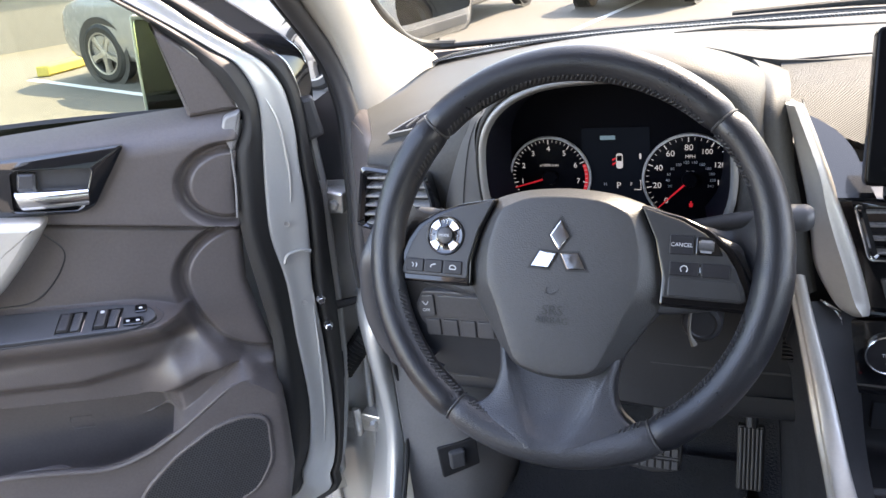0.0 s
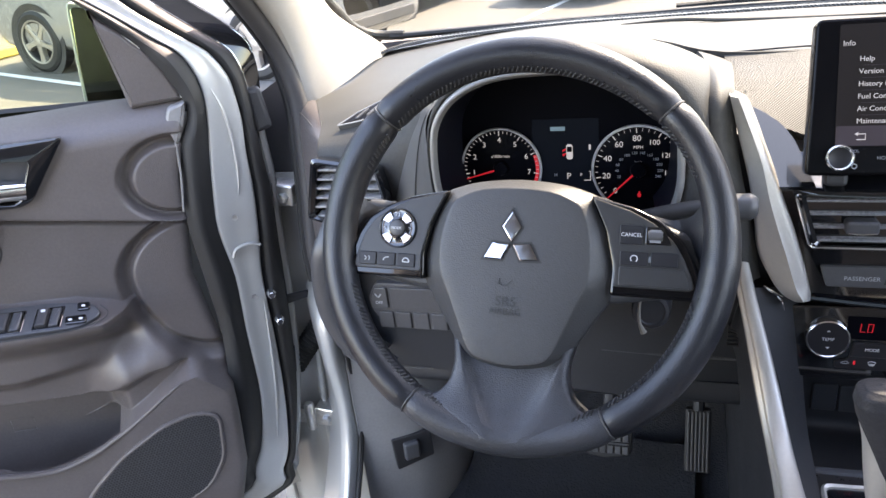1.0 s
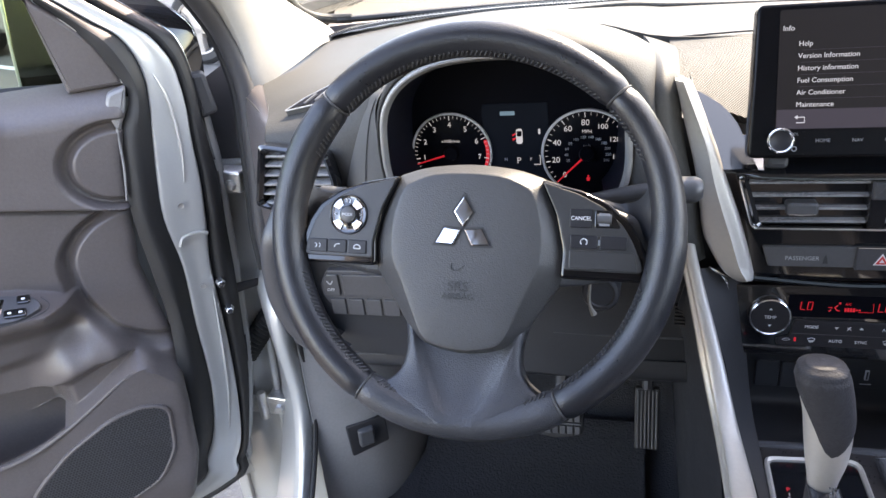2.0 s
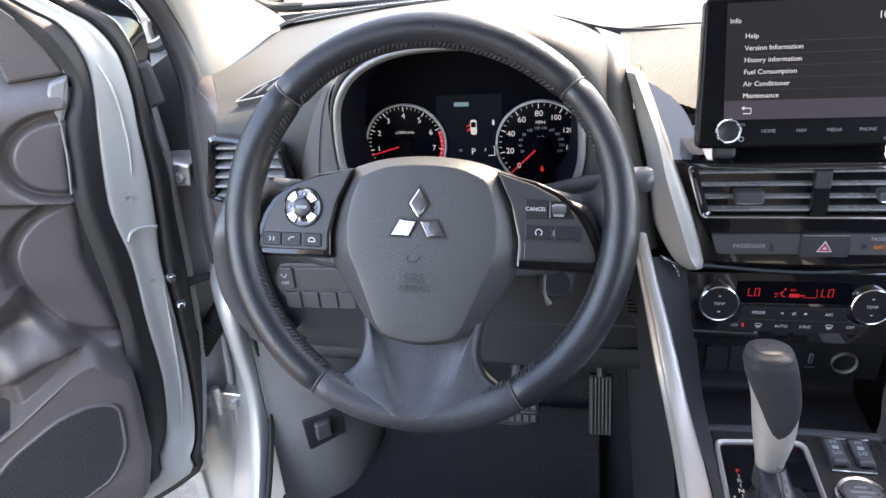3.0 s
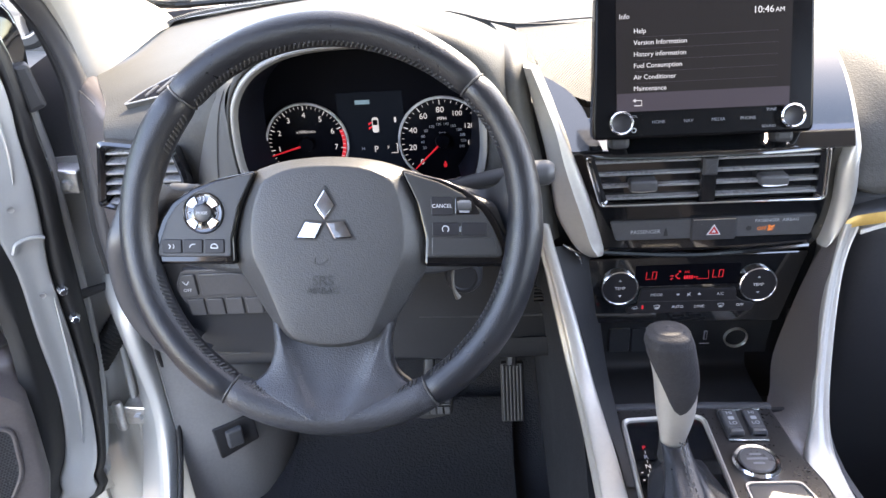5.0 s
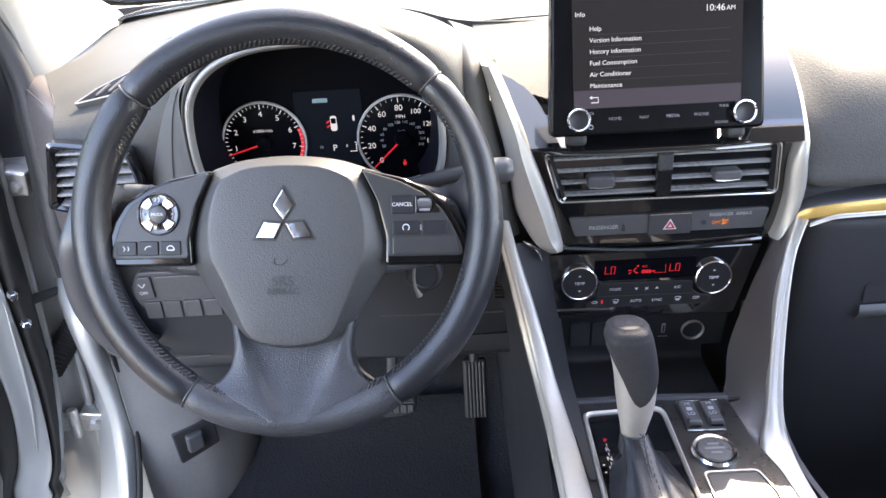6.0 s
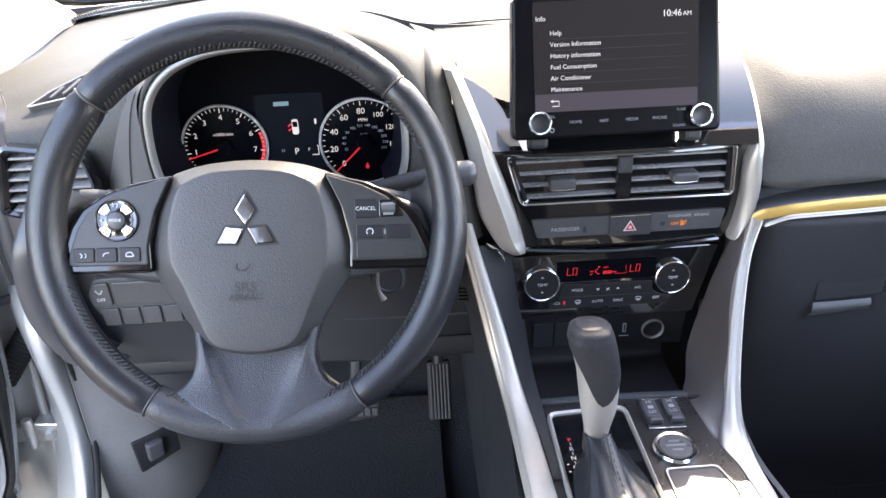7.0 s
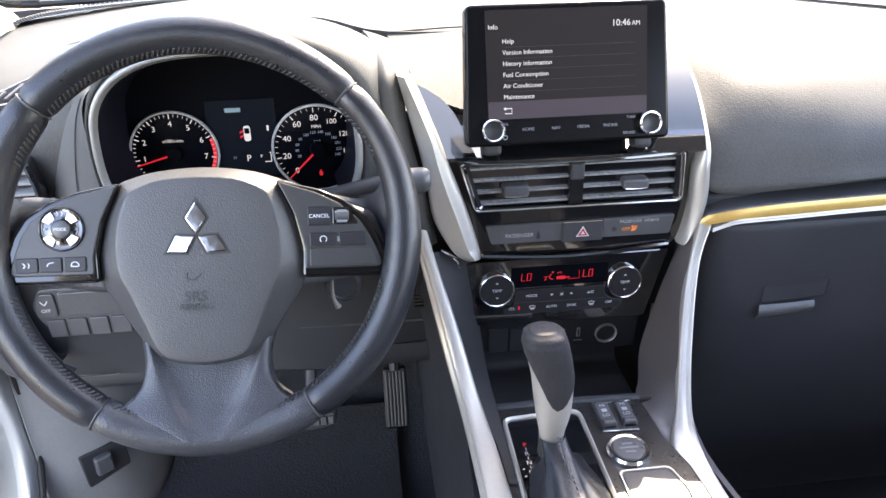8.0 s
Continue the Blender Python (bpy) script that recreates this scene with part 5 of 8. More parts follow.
def climate_panel():
    g = thing("climate_panel", (0.37, 0.16, 0.785), "gloss black climate control panel with red digits and two dials", "climate panel")
    m = facing(0.372, 0.163, 0.822, 4)

    def line(pts, r=0.0004, z=0.0012, closed=False, bm=None):
        return tube([at(m, x, y, z).translation for x, y in pts], r, 4, closed=closed, span=1, bm=bm)

    part("panel", prism(rounded([(-0.128, 0.0442), (0.1276, 0.0463), (0.1218, 0.0272), (0.1027, -0.0426), (-0.1128, -0.0395), (-0.1228, 0.0192)], 0.005), m, -0.03, 0.0, 0.002), GLOSS, g)
    part("window", prism(rect(0.118, 0.026, 0.002, -0.006, 0.0215), m, 0, 0.0008, 0), DIALBLK, g)
    for x, y in ((-0.0827, 0.0090), (0.0729, 0.0083)):
        c = at(m, x, y)
        d = part("dial", lathe([(0.0205, 0.0), (0.0200, 0.005), (0.0190, 0.0062), (0, 0.0060)], c, 44), PODP, g, "temperature dial")
        part("dial_ring", lathe([(0.0216, 0.0), (0.0216, 0.0042), (0.0211, 0.0062), (0.0200, 0.0070), (0.0192, 0.0060)], c, 48), CHROME, d, "chrome ring")
        words("TEMP", at(c, 0, 0, 0.0062), 0.0050, WHITEPRINT, d)
        for s in (-1, 1):
            part("arrow", prism([(-0.0018, s * 0.0088), (0.0018, s * 0.0088), (0, s * 0.0108)], c, 0.0058, 0.0064, 0), WHITEPRINT, d)
    for x in (-0.0466, 0.0283):
        bm = bmesh.new()
        for pts in (((-0.0054, 0.0046), (-0.0062, -0.0044), (-0.0014, -0.0044)), ((0.0014, 0.0046), (0.0006, -0.0044), (0.0050, -0.0044), (0.0058, 0.0046), (0.0014, 0.0046))):
            line([(x + u, 0.0217 + w) for u, w in pts], 0.00045, bm=bm)
        part("red_digits", bm, REDINK, g, "red lit digits")
    bm = bmesh.new()
    line([(-0.0165, 0.0235), (-0.0195, 0.0205), (-0.0165, 0.0170), (-0.0145, 0.0170)], 0.0006, bm=bm)
    line([(-0.0255, 0.0205), (-0.0215, 0.0205)], 0.0005, bm=bm)
    line([(-0.0225, 0.0180), (-0.0250, 0.0160)], 0.0005, bm=bm)
    lathe([(0.0011, 0.0008), (0.0011, 0.0014), (0, 0.0014)], at(m, -0.0148, 0.0258), 8, bm=bm)
    part("airflow_lamp", bm, REDINK, g, "red airflow lamp")
    words("A/C", at(m, -0.0066, 0.0248, 0.0012), 0.0036, REDINK, g, "red_digits")
    for i in range(6):
        part("fan_bar", prism(rect(0.0019, 0.0042 if i < 4 else 0.0014, 0.0002, -0.0088 + i * 0.0027, 0.0182), m, 0, 0.0012, 0), REDINK, g)
    part("fan_step", line([(0.004, 0.0160), (0.0178, 0.0160), (0.0172, 0.0262)], 0.0003), REDINK, g)
    plate = rounded([(-0.058, 0.0052), (0.050, 0.0035), (0.051, -0.009), (0.060, -0.0150), (0.0715, -0.0165), (0.070, -0.0268), (-0.0735, -0.0258), (-0.0745, -0.0175), (-0.061, -0.0145)], 0.003)
    part("key_plate", prism(plate, m, 0, 0.0026, 0.001), PODP, g)
    part("plate_line", line([(-0.060, -0.0108), (0.052, -0.0122)], 0.0003, 0.0026), MATT, g)
    for x, y, t in ((-0.0401, -0.0025, "MODE"), (0.0324, -0.0034, "A/C"), (-0.0153, -0.0187, "AUTO"), (0.0096, -0.0190, "SYNC"), (0.0555, -0.0185, "OFF")):
        words(t, at(m, x, y, 0.0028), 0.0048, WHITEPRINT, g, "key_word")
    for x, s in ((-0.0155, -1), (0.0086, 1)):
        part("arrow", prism([(x - 0.002, -0.0028 - s * 0.001), (x + 0.002, -0.0028 - s * 0.001), (x, -0.0028 + s * 0.0016)], m, 0, 0.003, 0), WHITEPRINT, g)
    fan = at(m, -0.0033, -0.003)
    part("fan_pictogram", prism([(-0.002, -0.0025), (0.0, -0.0005), (0.0025, -0.002), (0.0005, 0.0), (0.002, 0.0025), (-0.0005, 0.0005), (-0.0025, 0.002), (-0.001, 0.0)], fan, 0, 0.003, 0), WHITEPRINT, g)
    for x in (-0.0391, 0.0339):
        bm = line([(x - 0.0036, -0.0165), (x, -0.0155), (x + 0.0036, -0.0165), (x + 0.0024, -0.0195), (x - 0.0024, -0.0195)], 0.0004, 0.0029, True)
        for k in (-0.0013, 0.0, 0.0013):
            line([(x + k, -0.0180), (x + k, -0.0212)], 0.0003, 0.0029, bm=bm)
        part("defrost_pictogram", bm, WHITEPRINT, g)
    part("recirculate_pictogram", line([(-0.0682, -0.0190), (-0.066, -0.0172), (-0.0625, -0.0168), (-0.0605, -0.0188), (-0.0625, -0.0194), (-0.066, -0.0194)], 0.0004, 0.0029, True), GREYINK, g)
    part("lamp", prism(rect(0.0020, 0.0044, 0.0005, -0.0554, -0.0180), m, 0, 0.0031, 0), REDINK, g, "red lamp")


climate_panel()


def lower_stack():
    g = thing("socket_panel", (0.37, 0.21, 0.68), "black recessed panel with a power socket and charging ports", "socket panel")
    m = facing(0.375, 0.217, 0.722, -4)
    part("panel", prism(rounded([(-0.107, 0.055), (0.120, 0.055), (0.117, -0.030), (-0.098, -0.026)], 0.004), m, -0.02, 0.0, 0.002), MATT, g)
    part("blank", prism(rect(0.026, 0.037, 0.002, -0.0716, -0.0015), m, 0, 0.003, 0.001), SMOOTHP, g)
    part("blank", prism(rect(0.026, 0.037, 0.002, -0.0433, -0.0018), m, 0, 0.003, 0.001), SMOOTHP, g)
    so = at(m, 0.075, -0.003)
    part("socket_ring", lathe([(0.0150, 0.0), (0.0150, 0.003), (0.0142, 0.0042), (0.0130, 0.003), (0.0128, -0.001)], so, 40), SATIN, g, "satin chrome ring")
    part("socket_lid", lathe([(0.0131, 0.001), (0.0125, -0.002), (0, -0.002)], so, 32), MATT, g)
    for x in (0.016, 0.037):
        part("port", prism(rect(0.0045, 0.014, 0.001, x, 0.0015), m, 0, 0.0012, 0), GREYINK, g, "usb port")
        part("port_tongue", prism(rect(0.0018, 0.011, 0.0004, x, 0.0015), m, 0, 0.0016, 0), MATT, g)
    part("port_mark", tube([at(m, 0.031, -0.0115, 0.0008).translation, at(m, 0.043, -0.0115, 0.0008).translation], 0.0006, 4, span=1), GREYINK, g)
    r = thing("storage_recess", (0.37, 0.15, 0.68), "deep black open storage tray below the sockets", "storage tray")
    rows = [[(0.27, y, z), (0.32, y, z), (0.42, y, z), (0.465, y, z)] for y, z in ((0.222, 0.705), (0.222, 0.69), (0.215, 0.676), (0.19, 0.672), (0.10, 0.672), (0.072, 0.68), (0.066, 0.726))]
    part("tray", loft(rows, 3, 3, 0.004), MATT, r)
    part("front_lip", tube([(0.27, 0.066, 0.7335), (0.35, 0.0665, 0.7335), (0.438, 0.063, 0.7335)], 0.005, 8, flat=0.7), SMOOTHP, r)


lower_stack()


# ---- console ----
def console():
    g = thing("centre_console", (0.36, -0.1, 0.40), "dark centre console with satin silver side legs", "console")
    top = rounded([(0.264, 0.066), (0.438, 0.066), (0.443, -0.01), (0.453, -0.05), (0.470, -0.35), (0.245, -0.35)], 0.006)
    part("top", prism(top, Matrix(), 0.70, 0.734, 0.003), CONSOLEP, g, "dark console top")
    # silver legs sweeping down from the stack
    def leg(rows, name):
        p = np.array(rows)
        for _ in range(2):
            p[1:-1] = (p[:-2] + 2 * p[1:-1] + p[2:]) / 4
        rows = p.tolist()
        return part(name, loft(rows, 5, 5, 0.0), SATIN, g, "satin silver leg")

    left = [(0.190, 0.141, 0.925), (0.1968, 0.139, 0.8912), (0.2058, 0.1319, 0.8608), (0.2104, 0.1222, 0.8302), (0.216, 0.1101, 0.8008), (0.2227, 0.0968, 0.772), (0.2282, 0.0689, 0.7547), (0.2319, 0.036, 0.7432), (0.2332, -0.0016, 0.7384), (0.2337, -0.0532, 0.7361), (0.233, -0.25, 0.736)]
    brow = [(0.196, 0.1395, 0.925), (0.2015, 0.1389, 0.8911), (0.2110, 0.1315, 0.8590), (0.2175, 0.1222, 0.8295), (0.224, 0.1101, 0.8006), (0.2289, 0.0968, 0.7719), (0.2342, 0.0688, 0.7546), (0.2383, 0.036, 0.7432), (0.2394, -0.0016, 0.7384), (0.2384, -0.0531, 0.7361), (0.238, -0.25, 0.736)]
    right = [(0.206, 0.140, 0.925), (0.212, 0.1391, 0.8934), (0.223, 0.1318, 0.8605), (0.2310, 0.1225, 0.8300), (0.2407, 0.11, 0.8004), (0.2462, 0.0967, 0.7717), (0.2505, 0.0687, 0.7546), (0.2547, 0.0359, 0.7432), (0.2613, -0.0016, 0.7384), (0.2633, -0.053, 0.7361), (0.263, -0.25, 0.736)]
    rows = []
    for a, b, c in zip(left, brow, right):
        a, b, c = Vector(a), Vector(b), Vector(c)
        up = Vector((0, -0.0035, 0.003))
        rows.append([tuple(a + Vector((0.002, 0.03, -0.016))), tuple(a + Vector((0, 0.004, -0.004))), tuple(a.lerp(b, 0.7)), tuple(b + up), tuple(b.lerp(c, 0.5) + up * 1.25), tuple(c + up * 0.4), tuple(c + Vector((0.001, 0.012, -0.006)))])
    leg(rows, "driver_leg")
    left = [(0.5145, 0.131, 0.917), (0.5129, 0.1306, 0.8990), (0.5061, 0.1254, 0.8806), (0.5012, 0.1189, 0.8624), (0.4949, 0.1035, 0.827), (0.4885, 0.0851, 0.7933), (0.4828, 0.0678, 0.7668), (0.4784, 0.049, 0.7418), (0.4735, 0.0354, 0.7249), (0.4649, 0.018, 0.7084), (0.4523, 0.0019, 0.7030), (0.4522, -0.0452, 0.695), (0.46, -0.25, 0.69)]
    brow = [(0.5215, 0.129, 0.916), (0.5190, 0.1290, 0.8970), (0.5128, 0.1240, 0.8801), (0.5086, 0.1172, 0.8619), (0.5023, 0.1015, 0.8265), (0.4958, 0.0830, 0.7928), (0.4901, 0.0655, 0.7663), (0.4857, 0.0470, 0.7413), (0.4829, 0.0335, 0.7244), (0.4820, 0.0150, 0.7090), (0.4800, -0.0075, 0.7000), (0.4799, -0.0490, 0.690), (0.485, -0.25, 0.685)]
    right = [(0.5280, 0.1305, 0.912), (0.5237, 0.1304, 0.8948), (0.5169, 0.1251, 0.8798), (0.5133, 0.1186, 0.8616), (0.5084, 0.1031, 0.826), (0.5025, 0.0845, 0.7924), (0.4975, 0.0671, 0.7658), (0.4922, 0.0482, 0.7409), (0.4901, 0.0345, 0.7239), (0.4890, 0.016, 0.7074), (0.4910, -0.0071, 0.6956), (0.4970, -0.0496, 0.6838), (0.515, -0.25, 0.67)]
    rows = []
    for a, b, c in zip(left, brow, right):
        a, b, c = Vector(a), Vector(b), Vector(c)
        rows.append([tuple(a + Vector((-0.001, 0.012, -0.004))), tuple(a), tuple(a.lerp(b, 0.5) + Vector((0, -0.0012, 0.001))), tuple(b), tuple(b.lerp(c, 0.6) + Vector((0.0, -0.0010, 0.001))), tuple(c), tuple(c + Vector((0.003, 0.03, -0.012)))])
    leg(rows, "passenger_leg")
    # sloping inner cheek beside the stack
    lo = [(0.505, 0.150, 0.885), (0.497, 0.160, 0.840), (0.490, 0.165, 0.798), (0.473, 0.155, 0.736), (0.456, 0.11, 0.722), (0.439, 0.066, 0.722), (0.4425, -0.01, 0.718), (0.452, -0.05, 0.712)]
    hi = [(0.5135, 0.136, 0.906), (0.5061, 0.1260, 0.8806), (0.4949, 0.1045, 0.827), (0.4828, 0.0690, 0.7668), (0.4784, 0.050, 0.7418), (0.4649, 0.019, 0.7084), (0.4523, 0.0025, 0.7030), (0.4522, -0.045, 0.695)]
    mid = [tuple(Vector(a).lerp(Vector(b), 0.55) + Vector((-0.001, -0.006, 0.004))) for a, b in zip(lo, hi)]
    part("passenger_cheek", loft([lo, mid, hi], 4, 4, 0.0), DOORP, g, "soft grey cheek panel")
    ckl = [
        [(0.212, 0.141, 0.897), (0.2315, 0.1235, 0.8300), (0.2412, 0.111, 0.8004), (0.2510, 0.0697, 0.7546), (0.2552, 0.0365, 0.7432), (0.2618, -0.001, 0.7384), (0.2638, -0.053, 0.7361)],
        [(0.258, 0.172, 0.885), (0.266, 0.172, 0.825), (0.270, 0.165, 0.78), (0.272, 0.12, 0.745), (0.2725, 0.066, 0.7385), (0.273, -0.01, 0.7365), (0.272, -0.055, 0.736)],
    ]
    part("driver_cheek", loft(ckl, 4, 5, 0.0), MATT, g, "dark cheek panel")
    side = [[(0.203, 0.17, 0.91), (0.222, 0.15, 0.82), (0.241, 0.06, 0.722), (0.234, -0.08, 0.712), (0.230, -0.3, 0.712)], [(0.20, 0.22, 0.80), (0.212, 0.25, 0.70), (0.226, 0.15, 0.58), (0.226, -0.05, 0.55), (0.224, -0.3, 0.54)], [(0.205, 0.50, 0.70), (0.215, 0.42, 0.55), (0.225, 0.25, 0.42), (0.23, -0.05, 0.38), (0.23, -0.3, 0.36)]]
    part("driver_wall", loft(side, 4, 5, 0.006), LOWP, g, "dark console side")
    side = [[(0.52, 0.17, 0.90), (0.50, 0.12, 0.80), (0.50, 0.03, 0.70), (0.53, -0.08, 0.66), (0.54, -0.3, 0.64)], [(0.53, 0.30, 0.70), (0.53, 0.2, 0.6), (0.53, 0.1, 0.5), (0.54, -0.05, 0.45), (0.55, -0.3, 0.4)], [(0.53, 0.5, 0.6), (0.535, 0.4, 0.5), (0.54, 0.2, 0.40), (0.55, -0.05, 0.36), (0.56, -0.3, 0.36)]]
    part("passenger_wall", loft(side, 4, 5, 0.006), HARD, g, "dark console side")
    # small floor-duct grille beside the driver's leg
    gm = facing(0.199, 0.193, 0.81, 0)
    for i in range(6):
        part("duct_slot", prism(rect(0.012, 0.0022, 0.0004, 0.0, -0.013 + i * 0.005), gm, -0.004, 0.003, 0), MATT, g)


console()


def gear_shifter():
    s = thing("gear_shifter", (0.32, -0.03, 0.735), "automatic gear shifter with leather knob, silver collar and boot", "gear shifter")
    fr = rounded([(0.2742, 0.0425), (0.3635, 0.0470), (0.3625, -0.20), (0.2705, -0.20)], [0.010, 0.014, 0.02, 0.02])
    inn = rounded([(0.2785, 0.0380), (0.3592, 0.0425), (0.3582, -0.195), (0.2750, -0.195)], [0.007, 0.010, 0.016, 0.016])
    part("plate", prism(inn, Matrix(), 0.73, 0.7365, 0.001), GLOSS, s, "gloss black shift plate")
    bm = bmesh.new()
    a, b = np.array(fr), np.array(inn)
    rings = [[bm.verts.new((*p, z)) for p in q] for q, z in ((a, 0.732), (a, 0.7385), (a * 0.5 + b * 0.5, 0.7405), (b, 0.7385), (b, 0.734))]
    for p, q in zip(rings, rings[1:]):
        for i in range(len(p)):
            bm.faces.new((p[i], p[(i + 1) % len(p)], q[(i + 1) % len(q)], q[i]))
    part("plate_frame", bm, SATIN, s, "satin silver frame")
    flat = Matrix.Translation((0, 0, 0.7368))
    for i, (t, mat) in enumerate((("P", REDINK), ("R", GREYINK), ("N", WHITEINK), ("D", WHITEINK))):
        words(t, at(flat, 0.2905 - 0.0005 * i, -0.0012 - 0.0133 * i, 0), 0.0075, mat, s, "gear_letter")
        if i < 3:
            part("gate_mark", prism(rect(0.0006, 0.0042, 0.0001, 0.2905 - 0.0005 * i, -0.0078 - 0.0133 * i), flat, 0, 0.0004, 0), WHITEINK, s)
    for i, (dx, dy) in enumerate(((-0.006, -0.036), (-0.006, -0.046))):
        part("gate_mark", prism(rect(0.002, 0.0012, 0.0003, 0.288 + dx, dy), flat, 0, 0.0004, 0), WHITEINK, s)
    # pleated boot
    base, topc = Vector((0.3175, -0.100, 0.738)), Vector((0.3095, -0.031, 0.776))
    rows = []
    for k, (h, w, l) in enumerate(((0.0, 0.040, 0.088), (0.10, 0.036, 0.078), (0.24, 0.028, 0.060), (0.42, 0.0205, 0.042), (0.6, 0.0165, 0.029), (0.78, 0.0140, 0.020), (0.9, 0.0132, 0.0165), (1.0, 0.0135, 0.015))):
        c = base.lerp(topc, h)
        ring = []
        for a in np.linspace(0, 2 * math.pi, 56, endpoint=False):
            f = 1 + (0.22 * (0.5 - abs(math.sin(3.5 * a + 0.25 * k))) + 0.07 * math.sin(9 * a - k)) * (1 - h) * (h > 0.05)
            ca, sa = math.cos(a), math.sin(a)
            ring.append((c.x + w * f * ca, c.y + l * f * sa, c.z))
        rows.append(ring)
    boot = part("boot", loft(rows, 4, 1, closed=True), LEATHER, s, "pleated black leather boot")
    part("boot_seam", tube([(0.3135, -0.0485, 0.785), (0.3155, -0.070, 0.768), (0.318, -0.095, 0.757), (0.321, -0.13, 0.750)], 0.0011, 6), THREAD, boot)
    bm = bmesh.new()
    line = curve_through([(0.3135, -0.0485, 0.7858), (0.3155, -0.070, 0.7688), (0.318, -0.095, 0.7578), (0.321, -0.13, 0.7508)], 9)
    for a, c in zip(line[::2], line[1::2]):
        for s0 in (-0.0024, 0.0024):
            tube([Vector(a) + Vector((s0, 0, 0.0002)), Vector(c) + Vector((s0, 0, 0.0002))], 0.0007, 5, span=1, bm=bm)
    tagged(part("boot_stitching", bm, THREAD, boot, "dark thread stitches"), kind="stuff")
    # lever: collar, silver skirt, leather crown
    zs = (0.752, 0.770, 0.780, 0.793, 0.806, 0.826, 0.849, 0.868, 0.886, 0.8955, 0.9000, 0.9015)
    cs = (0.3095, 0.3093, 0.3093, 0.3095, 0.3095, 0.3085, 0.3065, 0.3025, 0.2982, 0.2970, 0.2962, 0.2961)
    ws = (0.0125, 0.0118, 0.0125, 0.0150, 0.0172, 0.0190, 0.0200, 0.0208, 0.0208, 0.0180, 0.0110, 0.0004)
    turns = np.linspace(0, 2 * math.pi, 28, endpoint=False)

    def spot(a, z, grow=0.0):
        """A place on the lever's skin: turn a round it, at height z."""
        w = float(np.interp(z, zs, ws)) + grow
        ca, sa = math.cos(a), math.sin(a)
        return (float(np.interp(z, zs, cs)) + w * abs(ca) ** 0.85 * math.copysign(1, ca), -0.031 + 0.02 * (z - 0.77) + w * 0.95 * abs(sa) ** 0.85 * math.copysign(1, sa), z)

    def crown_foot(a):
        ca, sa = math.cos(a), math.sin(a)
        return 0.816 + 0.058 * max(0.0, -ca) ** 1.6 + 0.026 * max(0.0, ca) ** 1.6 + 0.01 * max(0.0, sa)

    part("collar", loft([[spot(a, z, 0.0004) for a in turns] for z in (0.752, 0.762, 0.7715)], 2, 1, closed=True), MATT, s)
    part("silver_skirt", loft([[spot(a, z) for a in turns] for z in (0.770, 0.7715, 0.780, 0.793, 0.806, 0.826, 0.849, 0.872)], 3, 1, closed=True), SATIN, s, "satin silver skirt")
    rows = [[spot(a, crown_foot(a), -0.0008) for a in turns]]
    rows += [[spot(a, crown_foot(a) + (0.886 - crown_foot(a)) * u, 0.0010) for a in turns] for u in (0.03, 0.2, 0.4, 0.6, 0.8, 1.0)]
    rows += [[spot(a, z, 0.0010) for a in turns] for z in (0.891, 0.8955, 0.8985, 0.9000, 0.9012)] + [[(0.2961, -0.0284, 0.9022)] * 28]
    part("leather_crown", loft(rows, 3, 1, closed=True), KNOBHIDE, s, "black leather crown")


gear_shifter()


